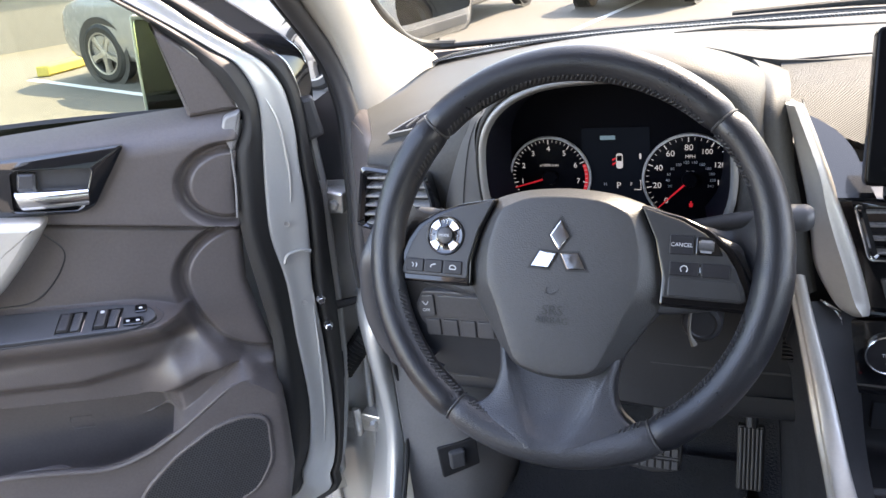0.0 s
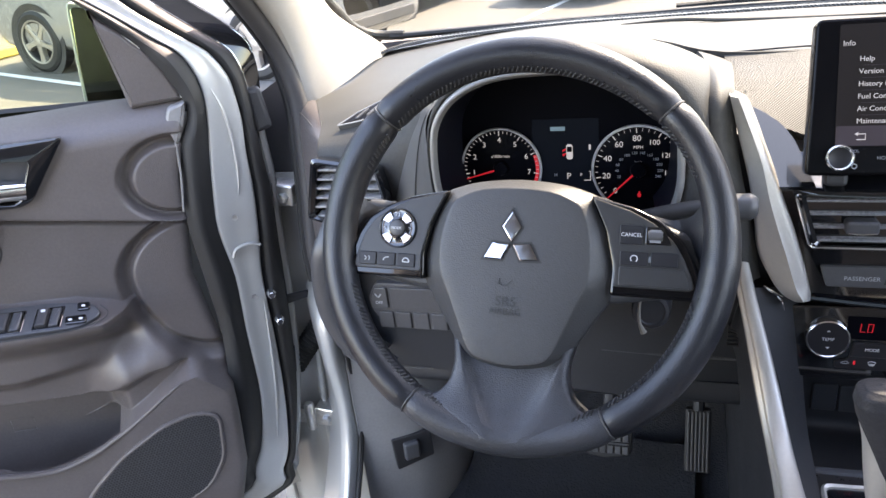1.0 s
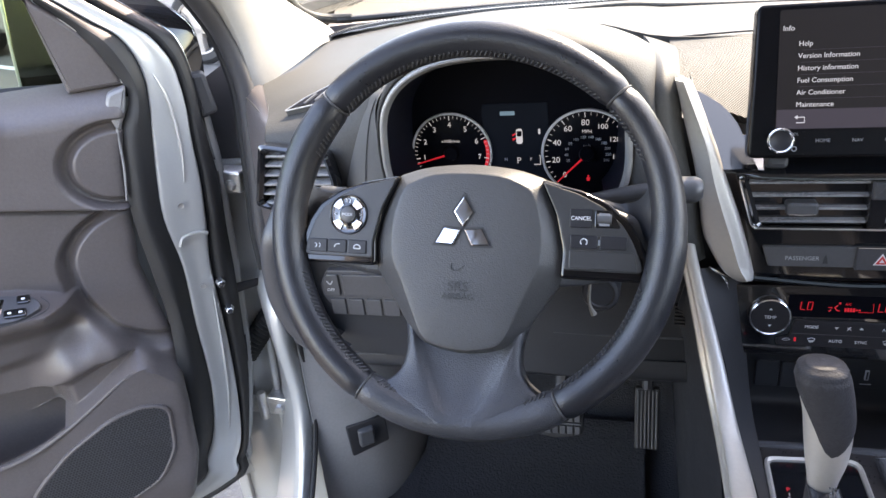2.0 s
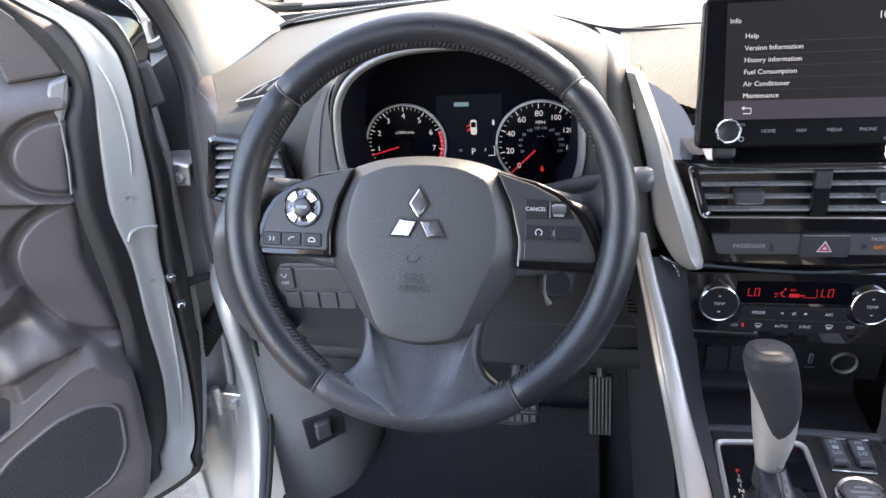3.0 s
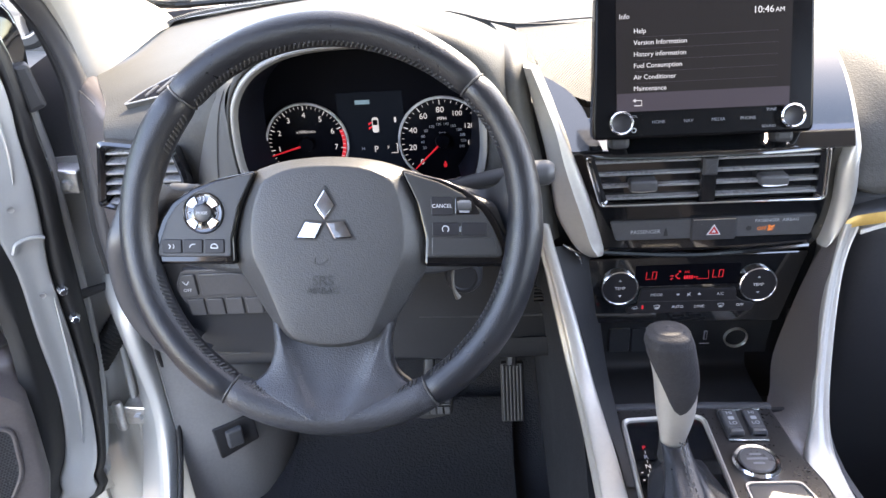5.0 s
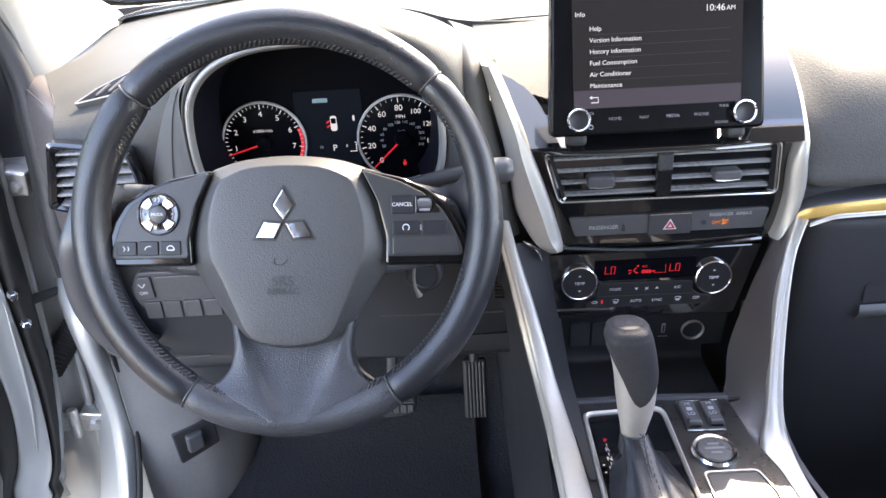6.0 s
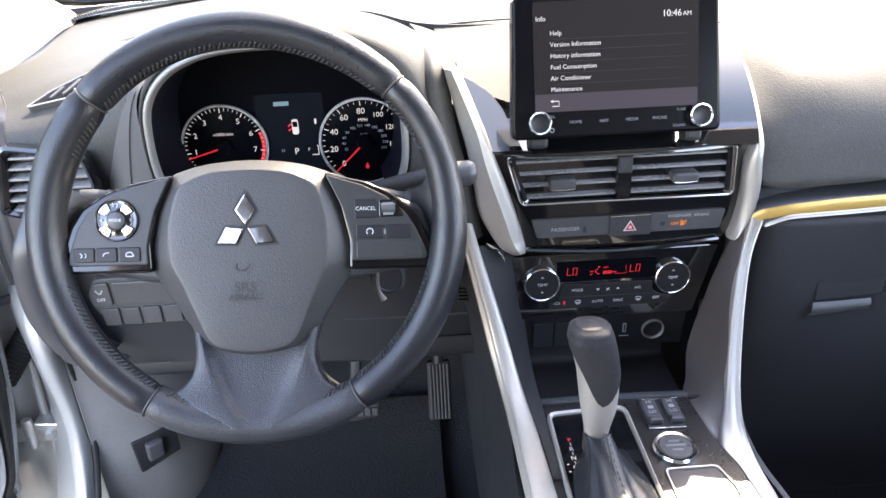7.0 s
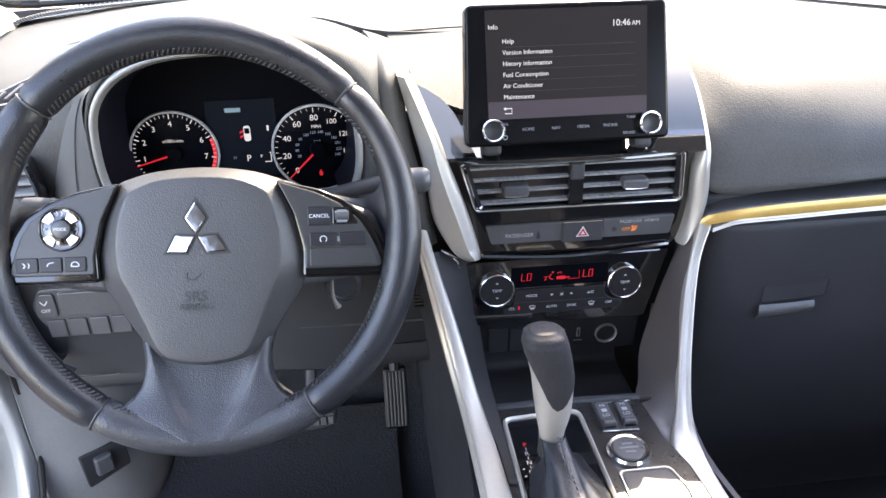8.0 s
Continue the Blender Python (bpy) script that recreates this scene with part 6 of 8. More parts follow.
def console_switches():
    z = Matrix.Translation((0, 0, 0.7345))
    h = thing("seat_heater_switches", (0.40, 0.03, 0.735), "pair of black seat heater rocker switches with a chrome bar", "switches")
    part("bezel", prism(rounded([(0.3777, 0.0538), (0.4245, 0.0550), (0.4185, 0.0070), (0.3780, 0.0085)], 0.003), z, -0.004, 0.0015, 0.001), MATT, h)
    part("chrome_bar", tube([(0.379, 0.0530, 0.737), (0.402, 0.0540, 0.737), (0.4235, 0.0542, 0.737)], 0.0012, 6), CHROME, h, "chrome bar")
    part("chrome_bar", tube([(0.3785, 0.0090, 0.736), (0.398, 0.0082, 0.736), (0.4182, 0.0075, 0.736)], 0.0008, 6), CHROME, h, "chrome bar")
    for x in (0.3885, 0.4115):
        r = part("rocker", prism(rounded([(x - 0.0082, 0.050), (x + 0.0082, 0.050), (x + 0.0076, 0.013), (x - 0.0088, 0.013)], 0.002), z, 0, 0.006, 0.002), BUTTON, h)
        part("rocker_end", prism(rect(0.015, 0.009, 0.002, x - 0.0005, 0.0175), z, 0, 0.009, 0.003), BUTTON, r)
        words("HI", at(z, x, 0.045, 0.0061), 0.0065, GREYINK, r)
        words("LO", at(z, x, 0.029, 0.0061), 0.0065, GREYINK, r)
        part("pictogram", prism(rect(0.006, 0.005, 0.001, x, 0.037), z, 0, 0.0062, 0), GREYINK, r)
    b = thing("start_button", (0.398, -0.025, 0.735), "round chrome-ringed engine start button", "button")
    c = Matrix.Translation((0.3954, -0.0241, 0.7345))
    part("ring", lathe([(0.0230, 0.0), (0.0230, 0.003), (0.0212, 0.0055), (0.0182, 0.005), (0.0170, 0.0025)], c, 48), CHROME, b, "chrome ring")
    cap = part("cap", lathe([(0.0175, 0.0), (0.0170, 0.005), (0.0160, 0.006), (0, 0.0062)], c, 40), material("grey_button_cap", (0.08, 0.08, 0.083), 0.3), b, "satin grey cap")
    for y, w in ((0.0062, 0.011), (0.0, 0.020), (-0.0062, 0.011)):
        part("marking", prism(rect(w, 0.0026, 0.0006, 0, y), c, 0, 0.0066, 0), DIMPRINT, cap)
    t = thing("console_tray", (0.41, -0.09, 0.70), "small open tray with a silver rim in the console", "tray")
    a = rounded([(0.377, -0.052), (0.428, -0.052), (0.436, -0.082), (0.432, -0.14), (0.377, -0.14)], 0.006)
    p = np.array(a)
    cc = p.mean(0)
    bm = bmesh.new()
    rings = [[bm.verts.new((*(cc + (q - cc) * k), zz)) for q in p] for k, zz in ((1.06, 0.733), (1.05, 0.7365), (1.0, 0.7365), (0.985, 0.728))]
    for q0, q1 in zip(rings, rings[1:]):
        for i in range(len(q0)):
            bm.faces.new((q0[i], q0[(i + 1) % len(q0)], q1[(i + 1) % len(q1)], q1[i]))
    part("rim", bm, SATIN, t, "satin silver rim")
    part("well", prism(a, Matrix(), 0.705, 0.7352, 0.002), SMOOTHP, t)


console_switches()


# ---- passenger side ----
def passenger_side():
    g = thing("glovebox", (0.8, 0.15, 0.55), "dark moulded glovebox with a recessed handle below the dashboard", "glovebox")
    rows = []
    for x, o in ((0.535, 0.03), (0.55, 0.008), (0.60, 0.0), (0.75, 0.0), (0.95, 0.0), (1.10, 0.03)):
        rows.append([(x, 0.165 + o, 0.912), (x, 0.150 + o, 0.898), (x, 0.148 + o, 0.88), (x, 0.150 + o, 0.84), (x, 0.155 + o, 0.77), (x, 0.170 + o, 0.66), (x, 0.195 + o, 0.54), (x, 0.225 + o, 0.46), (x, 0.255, 0.38), (x, 0.275, 0.30)])
    part("lid", loft(rows, 4, 5, 0.01), material("glovebox_plastic", (0.040, 0.041, 0.046), 0.5, grain=0.0002, size=0.0009, vary=0.12), g, "dark lid")
    m = facing(0.66, 0.1515, 0.797, 3)
    h = part("handle_recess", prism(rounded([(-0.039, -0.007), (-0.039, 0.0176), (-0.030, 0.0225), (0.038, 0.0232), (0.046, 0.021), (0.044, -0.002)], 0.004), m, -0.01, 0.0012, 0.001), SMOOTHP, g, "dark handle recess")
    part("recess_edge", tube([m @ Vector((*q, 0.0012)) for q in rounded([(-0.039, -0.007), (-0.039, 0.0176), (-0.030, 0.0225), (0.038, 0.0232), (0.046, 0.021), (0.044, -0.002)], 0.004)], 0.0009, 5, closed=True, span=1), MATT, h)
    part("handle", loft([[m @ Vector(p) for p in ((-0.046, -0.027, 0.003), (-0.01, -0.0240, 0.004), (0.0286, -0.021, 0.003))], [m @ Vector(p) for p in ((-0.044, -0.018, 0.007), (-0.01, -0.0165, 0.008), (0.0292, -0.0145, 0.007))], [m @ Vector(p) for p in ((-0.042, -0.0085, 0.003), (-0.01, -0.0078, 0.004), (0.030, -0.007, 0.003))]], 3, 3), material("grey_handle_plastic", (0.085, 0.087, 0.088), 0.38), h, "satin grey handle bar")
    t = thing("dash_trim", (0.8, 0.12, 0.92), "satin silver trim strip under the padded dashboard", "trim")
    line = ((0.5145, 0.131, 0.9185, 0.9100), (0.5225, 0.128, 0.9255, 0.9145), (0.530, 0.125, 0.9290, 0.9175), (0.548, 0.121, 0.9335, 0.9216), (0.573, 0.120, 0.9362, 0.9238), (0.612, 0.119, 0.939, 0.9253), (0.68, 0.118, 0.9414, 0.9283), (0.75, 0.118, 0.9430, 0.9300), (0.92, 0.125, 0.944, 0.931), (1.12, 0.16, 0.942, 0.929))
    rows = [[(x, y + 0.034, z0 + 0.006), (x, y + 0.016, z0 + 0.003), (x, y + 0.004, z0 + 0.001), (x, y + 0.002, z0 - 0.0015)] for x, y, z0, z1 in line]
    part("ledge_top", loft(rows, 4, 4), SMOOTHP, t, "smooth dark upper ledge")
    rows = [[(x, y + 0.0025, z0), (x, y + 0.0005, z0 * 0.7 + z1 * 0.3), (x, y - 0.0005, z0 * 0.3 + z1 * 0.7), (x, y - 0.0005, z1)] for x, y, z0, z1 in line]
    part("ledge", loft(rows, 4, 4), LEDGE, t, "satin ledge with a yellow reflection put into its colour")
    rows = [[(x, y + 0.004, z1 + 0.001), (x, y - 0.0015, z1), (x, y - 0.0025, z1 - 0.002), (x, y - 0.001, z1 - 0.0042), (x, y + 0.03, z1 - 0.006)] for x, y, z0, z1 in ((0.5285, 0.1285, 0, 0.9105),) + line[3:]]
    part("bead", loft(rows, 4, 3), SATIN, t, "satin silver bead")


passenger_side()


# ---- pedals ----
def pedals():
    p = thing("accelerator_pedal", (0.17, 0.36, 0.42), "tall black ribbed accelerator pedal", "pedal")
    m = facing(0.170, 0.345, 0.538, 18)
    part("pad", prism(rect(0.036, 0.096, 0.004), m, -0.012, 0.0, 0.002), RUBBER, p)
    for i in range(6):
        part("rib", prism(rect(0.0032, 0.090, 0.001, -0.0135 + i * 0.0054), m, -0.002, 0.003, 0.001), material("worn_rubber", (0.05, 0.05, 0.052), 0.55) if i == 0 else bpy.data.materials["worn_rubber"], p)
    part("arm", tube([(0.170, 0.36, 0.58), (0.170, 0.42, 0.66), (0.168, 0.46, 0.74)], 0.008, 8), MATT, p)
    p = thing("brake_pedal", (0.035, 0.33, 0.50), "wide black rubber brake pedal with square treads", "pedal")
    m = facing(0.035, 0.333, 0.533, 24)
    part("pad", prism(rounded([(-0.043, 0.026), (0.043, 0.026), (0.041, -0.020), (0.0, -0.027), (-0.041, -0.020)], 0.008), m, -0.012, 0.0, 0.002), RUBBER, p)
    for j in range(2):
        for i in range(7):
            part("tread", prism(rect(0.0085, 0.0125, 0.001, -0.033 + i * 0.011, -0.0125 + j * 0.0185), m, -0.002, 0.0035, 0.001), bpy.data.materials["worn_rubber"], p)
    part("bar", prism(rect(0.076, 0.003, 0.001, 0, -0.003), m, -0.002, 0.003, 0.001), bpy.data.materials["worn_rubber"], p)
    part("arm", tube([(0.04, 0.345, 0.55), (0.045, 0.40, 0.65), (0.05, 0.44, 0.76)], 0.009, 8, flat=0.5), MATT, p)


pedals()


# ---- driver's door, standing open ----
DOOR = Matrix(((0.8192, 0, 0.5736, -0.50), (0.5736, 0, -0.8192, 0.20), (0, 1, 0, 0), (0, 0, 0, 1)))


def D(s, z, off=0.0):
    """A place on the door: s metres back from its front edge, height z, off metres towards the cabin."""
    return DOOR @ Vector((-s, z, off))


def sstep(x, a, b):
    t = np.clip((x - a) / (b - a), 0, 1)
    return t * t * (3 - 2 * t)


LIP = curve_through([(-0.1, 0.60), (-0.03, 0.645), (0.010, 0.685), (0.035, 0.710), (0.052, 0.7155), (0.0708, 0.7078), (0.1181, 0.6772), (0.1644, 0.6512), (0.2097, 0.632), (0.2505, 0.6243), (0.303, 0.6308), (0.394, 0.650), (0.7, 0.665), (1.0, 0.685)], 10)


def pocket_edge(s):
    """Height of the rounded lip over the speaker panel."""
    return np.interp(s, LIP[:, 0], LIP[:, 1])


def door_relief(s, z):
    """How far the door's trim stands towards the cabin."""
    f = -18 * np.clip(z - 1.055, 0, 1) ** 2
    zl = np.interp(s, [-0.05, 0.0, 0.24, 1.0], [0.932, 0.936, 0.990, 1.01])
    f = f + 0.010 * sstep(z, zl - 0.003, zl + 0.004) - 0.007 * np.exp(-((z - zl + 0.002) / 0.0030) ** 2)
    # dished front corners: a channel round a flat field
    for cs, cz, rs, up_r, low_r, inner, side in ((0.0, 1.000, 0.0735, 0.060, 0.060, 0.68, 1), (-0.01, 0.865, 0.1175, 0.086, 0.144, 0.80, -1)):
        q = np.sqrt(((s - cs) / rs) ** 2 + ((z - cz) / np.where(z > cz, up_r, low_r)) ** 2)
        on = sstep((z - zl) * side, -0.002, 0.006) * (1 - sstep(s, 0.15, 0.2))
        mid = inner * 0.4 + 0.6
        ditch = np.where(q > mid, 1 - sstep(q, mid, 1.03), sstep(q, inner, mid - 0.02))
        f = f - (0.005 * (1 - sstep(q, inner, 1.0)) + 0.015 * ditch) * on
    # armrest with a flat top and an undercut nose
    zo = np.interp(s, [0.08, 0.123, 0.188, 0.257, 0.324, 1.0], [0.836, 0.837, 0.840, 0.845, 0.851, 0.88])
    zi = np.interp(s, [0.08, 0.108, 0.123, 0.162, 0.226, 0.33, 1.0], [0.838, 0.840, 0.848, 0.862, 0.870, 0.886, 0.92])
    amp = sstep(s, 0.088, 0.135)
    f = f + amp * 0.052 * sstep(z, zo - 0.052, zo - 0.002) * (1 - np.clip((z - zo) / np.maximum(zi - zo, 0.004), 0, 1))
    f = f - 0.012 * np.exp(-((s - 0.112) / 0.022) ** 2 - ((z - 0.790) / 0.03) ** 2)
    # overhang above the pocket
    zb = np.interp(s, [0.1, 0.182, 0.262, 0.369, 1.0], [0.765, 0.750, 0.743, 0.757, 0.80])
    amp = sstep(s, 0.12, 0.22)
    f = f + amp * (0.020 * sstep(z, zb - 0.004, zb + 0.022) - 0.006) * (1 - sstep(z, 0.79, 0.85))
    # speaker panel with its lip, a scooped shelf ahead of the pocket, and the pocket's back
    zr = pocket_edge(s)
    line = np.interp(s, [0.0, 0.036, 0.058, 0.098, 0.135, 0.160, 0.201, 0.251, 0.321, 0.378, 1.0], [0.728, 0.733, 0.738, 0.738, 0.726, 0.712, 0.7094, 0.7147, 0.7249, 0.7337, 0.77])
    deep = 0.006 - 0.070 * sstep(s, 0.135, 0.178)
    edge = 0.022 - 0.028 * sstep(s, 0.125, 0.19)
    up = sstep(z, line - np.interp(s, [0.05, 0.1, 0.15, 0.2], [0.004, 0.018, 0.022, 0.006]), line)
    above = edge * (1 - sstep(z, line, line + 0.06))
    low = deep + (edge - deep) * up
    near = sstep(s, 0.034, 0.075)  # the step fades out at the shelf's tip
    drop = sstep(z, zr, zr + 0.011 + 0.022 * (1 - sstep(s, 0.02, 0.07)))
    f = f + 0.034 * (1 - drop) + np.where(z > line, above, low) * drop * near
    f = f - 0.02 * sstep(0.52 - z, 0, 0.10)
    return f


def driver_door():
    g = thing("car_door", (-0.45, 0.25, 0.45), "open driver's door with grey trim, silver inner skin and speaker", "car door")
    # trim sheet in relief; one row of it runs along the pocket lip
    us = np.concatenate([np.linspace(0, 0.45, 210), np.linspace(0.46, 1.02, 40)])
    ez = [0.44, 0.47, 0.55, 0.64, 0.736, 0.854, 0.935, 0.995, 1.04, 1.091, 1.11]
    ea = [0.05, 0.022, 0.0, -0.006, -0.008, 0.010, 0.0, -0.006, -0.018, -0.034, -0.036]
    bm = bmesh.new()
    low, high = 50, 300
    grid = []
    lip = pocket_edge(us)
    for k in range(low + high):
        z = 0.445 + (lip + 0.0005 - 0.445) * k / (low - 1) if k < low else lip + 0.0125 + (1.105 - lip - 0.0125) * (k - low) / (high - 1)
        s = np.interp(z, ez, ea) + us
        off = door_relief(s, z) - 0.012 * np.exp(-us / 0.004)
        grid.append([bm.verts.new(D(*q)) for q in zip(s, z, off)])
    for k in range(low + high - 1):
        p, q = grid[k], grid[k + 1]
        for i in range(len(p) - 1):
            if k == low - 1 and us[i] > 0.165:
                continue
            bm.faces.new((p[i], p[i + 1], q[i + 1], q[i]))
    ss = (0.16, 0.20, 0.26, 0.34, 0.45, 0.7, 0.98)
    liner = [[D(s, pocket_edge(s) + h, o) for s in ss] for h, o in ((0.004, 0.028), (-0.04, 0.026), (-0.085, 0.018), (-0.095, -0.015), (-0.088, -0.060), (-0.03, -0.072), (0.03, -0.072))]
    part("map_pocket", loft(liner, 3, 4), DOORP, g, "deep grey map pocket")
    part("pocket_lip", tube([D(s, pocket_edge(s) - 0.001, 0.0315) for s in (0.050, 0.072, 0.135, 0.17, 0.21, 0.26, 0.33, 0.41, 0.6, 0.98)], [0.0008, 0.0030, 0.0036, 0.0042, 0.0042, 0.0042, 0.0042, 0.0042, 0.0042, 0.0042], 8, span=5), DOORP, g, "rounded pocket lip")
    trim = part("inner_trim", bm, DOORP, g, "moulded grey trim panel")

    def strip(name, mat, rows, parent=g, label="", thick=0.0, sub=4):
        return part(name, loft([[D(*p) for p in r] for r in rows], sub, 4, thick), mat, parent, label)

    edge = [(0.325, 1.438, -0.011), (0.217, 1.357, -0.011), (0.138, 1.296, -0.011), (0.077, 1.248, -0.011), (0.026, 1.209, -0.011), (-0.015, 1.175, -0.011), (-0.038, 1.156, -0.011), (-0.052, 1.13, -0.011), (-0.058, 1.099, -0.011), (-0.055, 1.062, -0.011), (-0.049, 1.024, -0.011), (-0.041, 0.968, -0.011), (-0.036, 0.909, -0.011), (-0.044, 0.836, -0.011), (-0.041, 0.742, -0.011), (-0.04, 0.64, -0.011), (-0.027, 0.558, -0.011), (-0.006, 0.509, -0.011), (0.032, 0.458, -0.011), (0.3, 0.41, -0.02), (1.0, 0.41, -0.02)]
    outer = [(0.294, 1.442, -0.02), (0.174, 1.349, -0.02), (0.097, 1.288, -0.02), (0.034, 1.242, -0.02), (-0.004, 1.206, -0.02), (-0.053, 1.167, -0.02), (-0.076, 1.147, -0.02), (-0.093, 1.116, -0.02), (-0.098, 1.084, -0.02), (-0.099, 1.049, -0.02), (-0.096, 1.009, -0.02), (-0.095, 0.954, -0.02), (-0.089, 0.886, -0.02), (-0.081, 0.823, -0.02), (-0.08, 0.727, -0.02), (-0.076, 0.625, -0.02), (-0.065, 0.529, -0.02), (-0.048, 0.483, -0.02), (-0.012, 0.439, -0.02), (0.3, 0.38, -0.025), (1.0, 0.38, -0.025)]
    last = [(0.274, 1.447, -0.031), (0.152, 1.347, -0.031), (0.07, 1.285, -0.031), (0.006, 1.238, -0.031), (-0.041, 1.197, -0.031), (-0.095, 1.152, -0.031), (-0.108, 1.131, -0.031), (-0.114, 1.104, -0.031), (-0.116, 1.072, -0.031), (-0.116, 1.04, -0.031), (-0.117, 0.998, -0.031), (-0.119, 0.946, -0.031), (-0.115, 0.876, -0.031), (-0.112, 0.812, -0.031), (-0.106, 0.715, -0.031), (-0.097, 0.623, -0.031), (-0.077, 0.518, -0.031), (-0.063, 0.476, -0.031), (-0.025, 0.424, -0.031), (0.3, 0.36, -0.03), (1.0, 0.36, -0.03)]
    trimedge = [(0.347, 1.43, -0.018), (0.24, 1.35, -0.018), (0.159, 1.295, -0.018), (0.091, 1.249, -0.018), (0.054, 1.218, -0.018), (0.017, 1.176, -0.018), (-0.008, 1.15, -0.005), (-0.023, 1.118, -0.005), (-0.033, 1.093, -0.005), (-0.031, 1.072, -0.005), (-0.013, 1.036, -0.005), (-0.004, 0.981, -0.005), (0.001, 0.924, -0.005), (-0.003, 0.843, -0.005), (-0.007, 0.753, -0.005), (0.001, 0.665, 0.01), (0.011, 0.584, 0.01), (0.023, 0.528, 0.01), (0.051, 0.481, 0.01), (0.3, 0.43, -0.01), (1.0, 0.43, -0.01)]
    mid = [tuple((Vector(a) + Vector(b)) / 2 + Vector((0, 0, 0.012))) for a, b in zip(trimedge, edge)]
    strip("weather_strip", RUBBER, [trimedge, mid, edge], label="black rubber weather strip")
    m1 = [tuple(Vector(a).lerp(Vector(b), 0.10) + Vector((0, 0, 0.004))) for a, b in zip(edge, outer)]
    m2 = [tuple(Vector(a).lerp(Vector(b), 0.50) + Vector((0, 0, 0.003))) for a, b in zip(edge, outer)]
    m3 = [tuple(Vector(a).lerp(Vector(b), 0.88) + Vector((0, 0, 0.005))) for a, b in zip(edge, outer)]
    m4 = [tuple(Vector(b) + Vector((0, 0, -0.03))) for b in outer]
    skin = strip("inner_skin", BODY, [edge, m1, m2, m3, outer, m4], label="silver painted inner skin")
    m5 = [tuple(Vector(a).lerp(Vector(b), 0.5) + Vector((0, 0, 0.006))) for a, b in zip(outer, last)]
    strip("edge_seal", RUBBER, [[tuple(Vector(p) + Vector((0, 0, -0.006))) for p in outer], m5, last, [tuple(Vector(p) + Vector((0, 0, -0.02))) for p in last]], label="black outer edge seal")
    out2 = [tuple(Vector(p) + Vector((-0.012, 0.006, -0.03))) for p in last]
    out3 = [tuple(Vector(p) + Vector((-0.016, 0.010, -0.10))) for p in last]
    strip("outer_flange", BODY, [[tuple(Vector(p) + Vector((-0.004, 0.002, -0.022))) for p in last], out2, out3], label="silver outer flange")
    cover = [[tuple(Vector(p) + Vector((-0.0015 - a * k, 0.001 + b * k, -0.012 - 0.014 * k))) for p, a, b in zip(last[:9], (0.004, 0.008, 0.014, 0.020, 0.026, 0.026, 0.024, 0.020, 0.014), (0.010, 0.012, 0.014, 0.014, 0.012, 0.008, 0.004, 0.0, -0.004))] for k in (0, 0.5, 1.0)]
    strip("frame_cover", GLOSS, cover, label="gloss black window frame cover")
    # two chrome tubes added as the white highlights along the flange
    part("frame_highlight", tube([D(*p) for p in cover[2][:7]], 0.0016, 6), CHROME, g, "chrome line for the highlight on the frame edge")
    part("flange_highlight", tube([D(*p) for p in cover[0]], 0.0008, 6), CHROME, g, "thin chrome line for the highlight on the flange")
    oskin = [[(s, z, -0.13 - 0.035 * math.sin((z - 0.36) * 3.6)) for s in (-0.13, 0.0, 0.3, 0.7, 1.04)] for z in (0.36, 0.5, 0.65, 0.8, 0.95, 1.05, 1.09)]
    strip("outer_skin", BODY, oskin, label="silver painted outer skin", thick=0.003)
    # stamped notch, screws
    notch = [D(-0.048, 0.868, -0.004), D(-0.055, 0.880, -0.004), D(-0.074, 0.883, -0.006), D(-0.088, 0.878, -0.008)]
    part("stamped_notch", tube(notch, 0.0025, 6), BODY, skin)
    for s, z in ((-0.0885, 0.797), (-0.092, 0.752)):
        m = Matrix.Translation(D(s, z, -0.013)) @ DOOR.to_3x3().to_4x4()
        part("bolt", lathe([(0.007, -0.006), (0.007, 0.002), (0.0055, 0.004), (0.0055, 0.009), (0.0045, 0.010), (0, 0.010)], m, 6), CHROME, skin, "bright bolt")
    for pts in (((-0.058, 1.13), (-0.078, 1.07), (-0.080, 1.0), (-0.074, 0.955)), ((-0.076, 0.79), (-0.070, 0.70), (-0.062, 0.62), (-0.050, 0.55))):
        part("stamped_rib", tube([D(a, z, -0.012) for a, z in pts], [0.001, 0.0035, 0.0035, 0.001], 8, flat=0.6), BODY, skin)
    for s, z in ((-0.062, 0.925), (-0.064, 0.80)):
        m = Matrix.Translation(D(s, z, -0.007)) @ DOOR.to_3x3().to_4x4()
        part("plug", lathe([(0.0042, 0), (0.004, 0.001), (0.0025, 0.0005), (0, 0.0005)], m, 14), STEEL, skin)
    # belt strip, sail, glass
    strip("belt_seal", RUBBER, [[(0.03, 1.096, -0.040), (0.12, 1.104, -0.042), (0.27, 1.112, -0.042), (0.6, 1.118, -0.042), (1.0, 1.12, -0.042)], [(0.03, 1.102, -0.046), (0.12, 1.109, -0.047), (0.27, 1.117, -0.047), (0.6, 1.123, -0.047), (1.0, 1.125, -0.047)], [(0.03, 1.09, -0.054), (0.12, 1.095, -0.054), (0.27, 1.10, -0.054), (0.6, 1.11, -0.054), (1.0, 1.11, -0.054)]], label="black belt seal")
    sail = rounded([(-0.034, 1.094), (-0.054, 1.224), (-0.043, 1.205), (-0.014, 1.180), (0.0135, 1.148), (0.026, 1.120), (0.031, 1.096)], [0.004, 0.003, 0.008, 0.02, 0.02, 0.012, 0.003])
    part("mirror_sail", prism(sail, DOOR, -0.045, -0.010, 0.006, 3), DOORP, g, "grey triangular mirror cover")
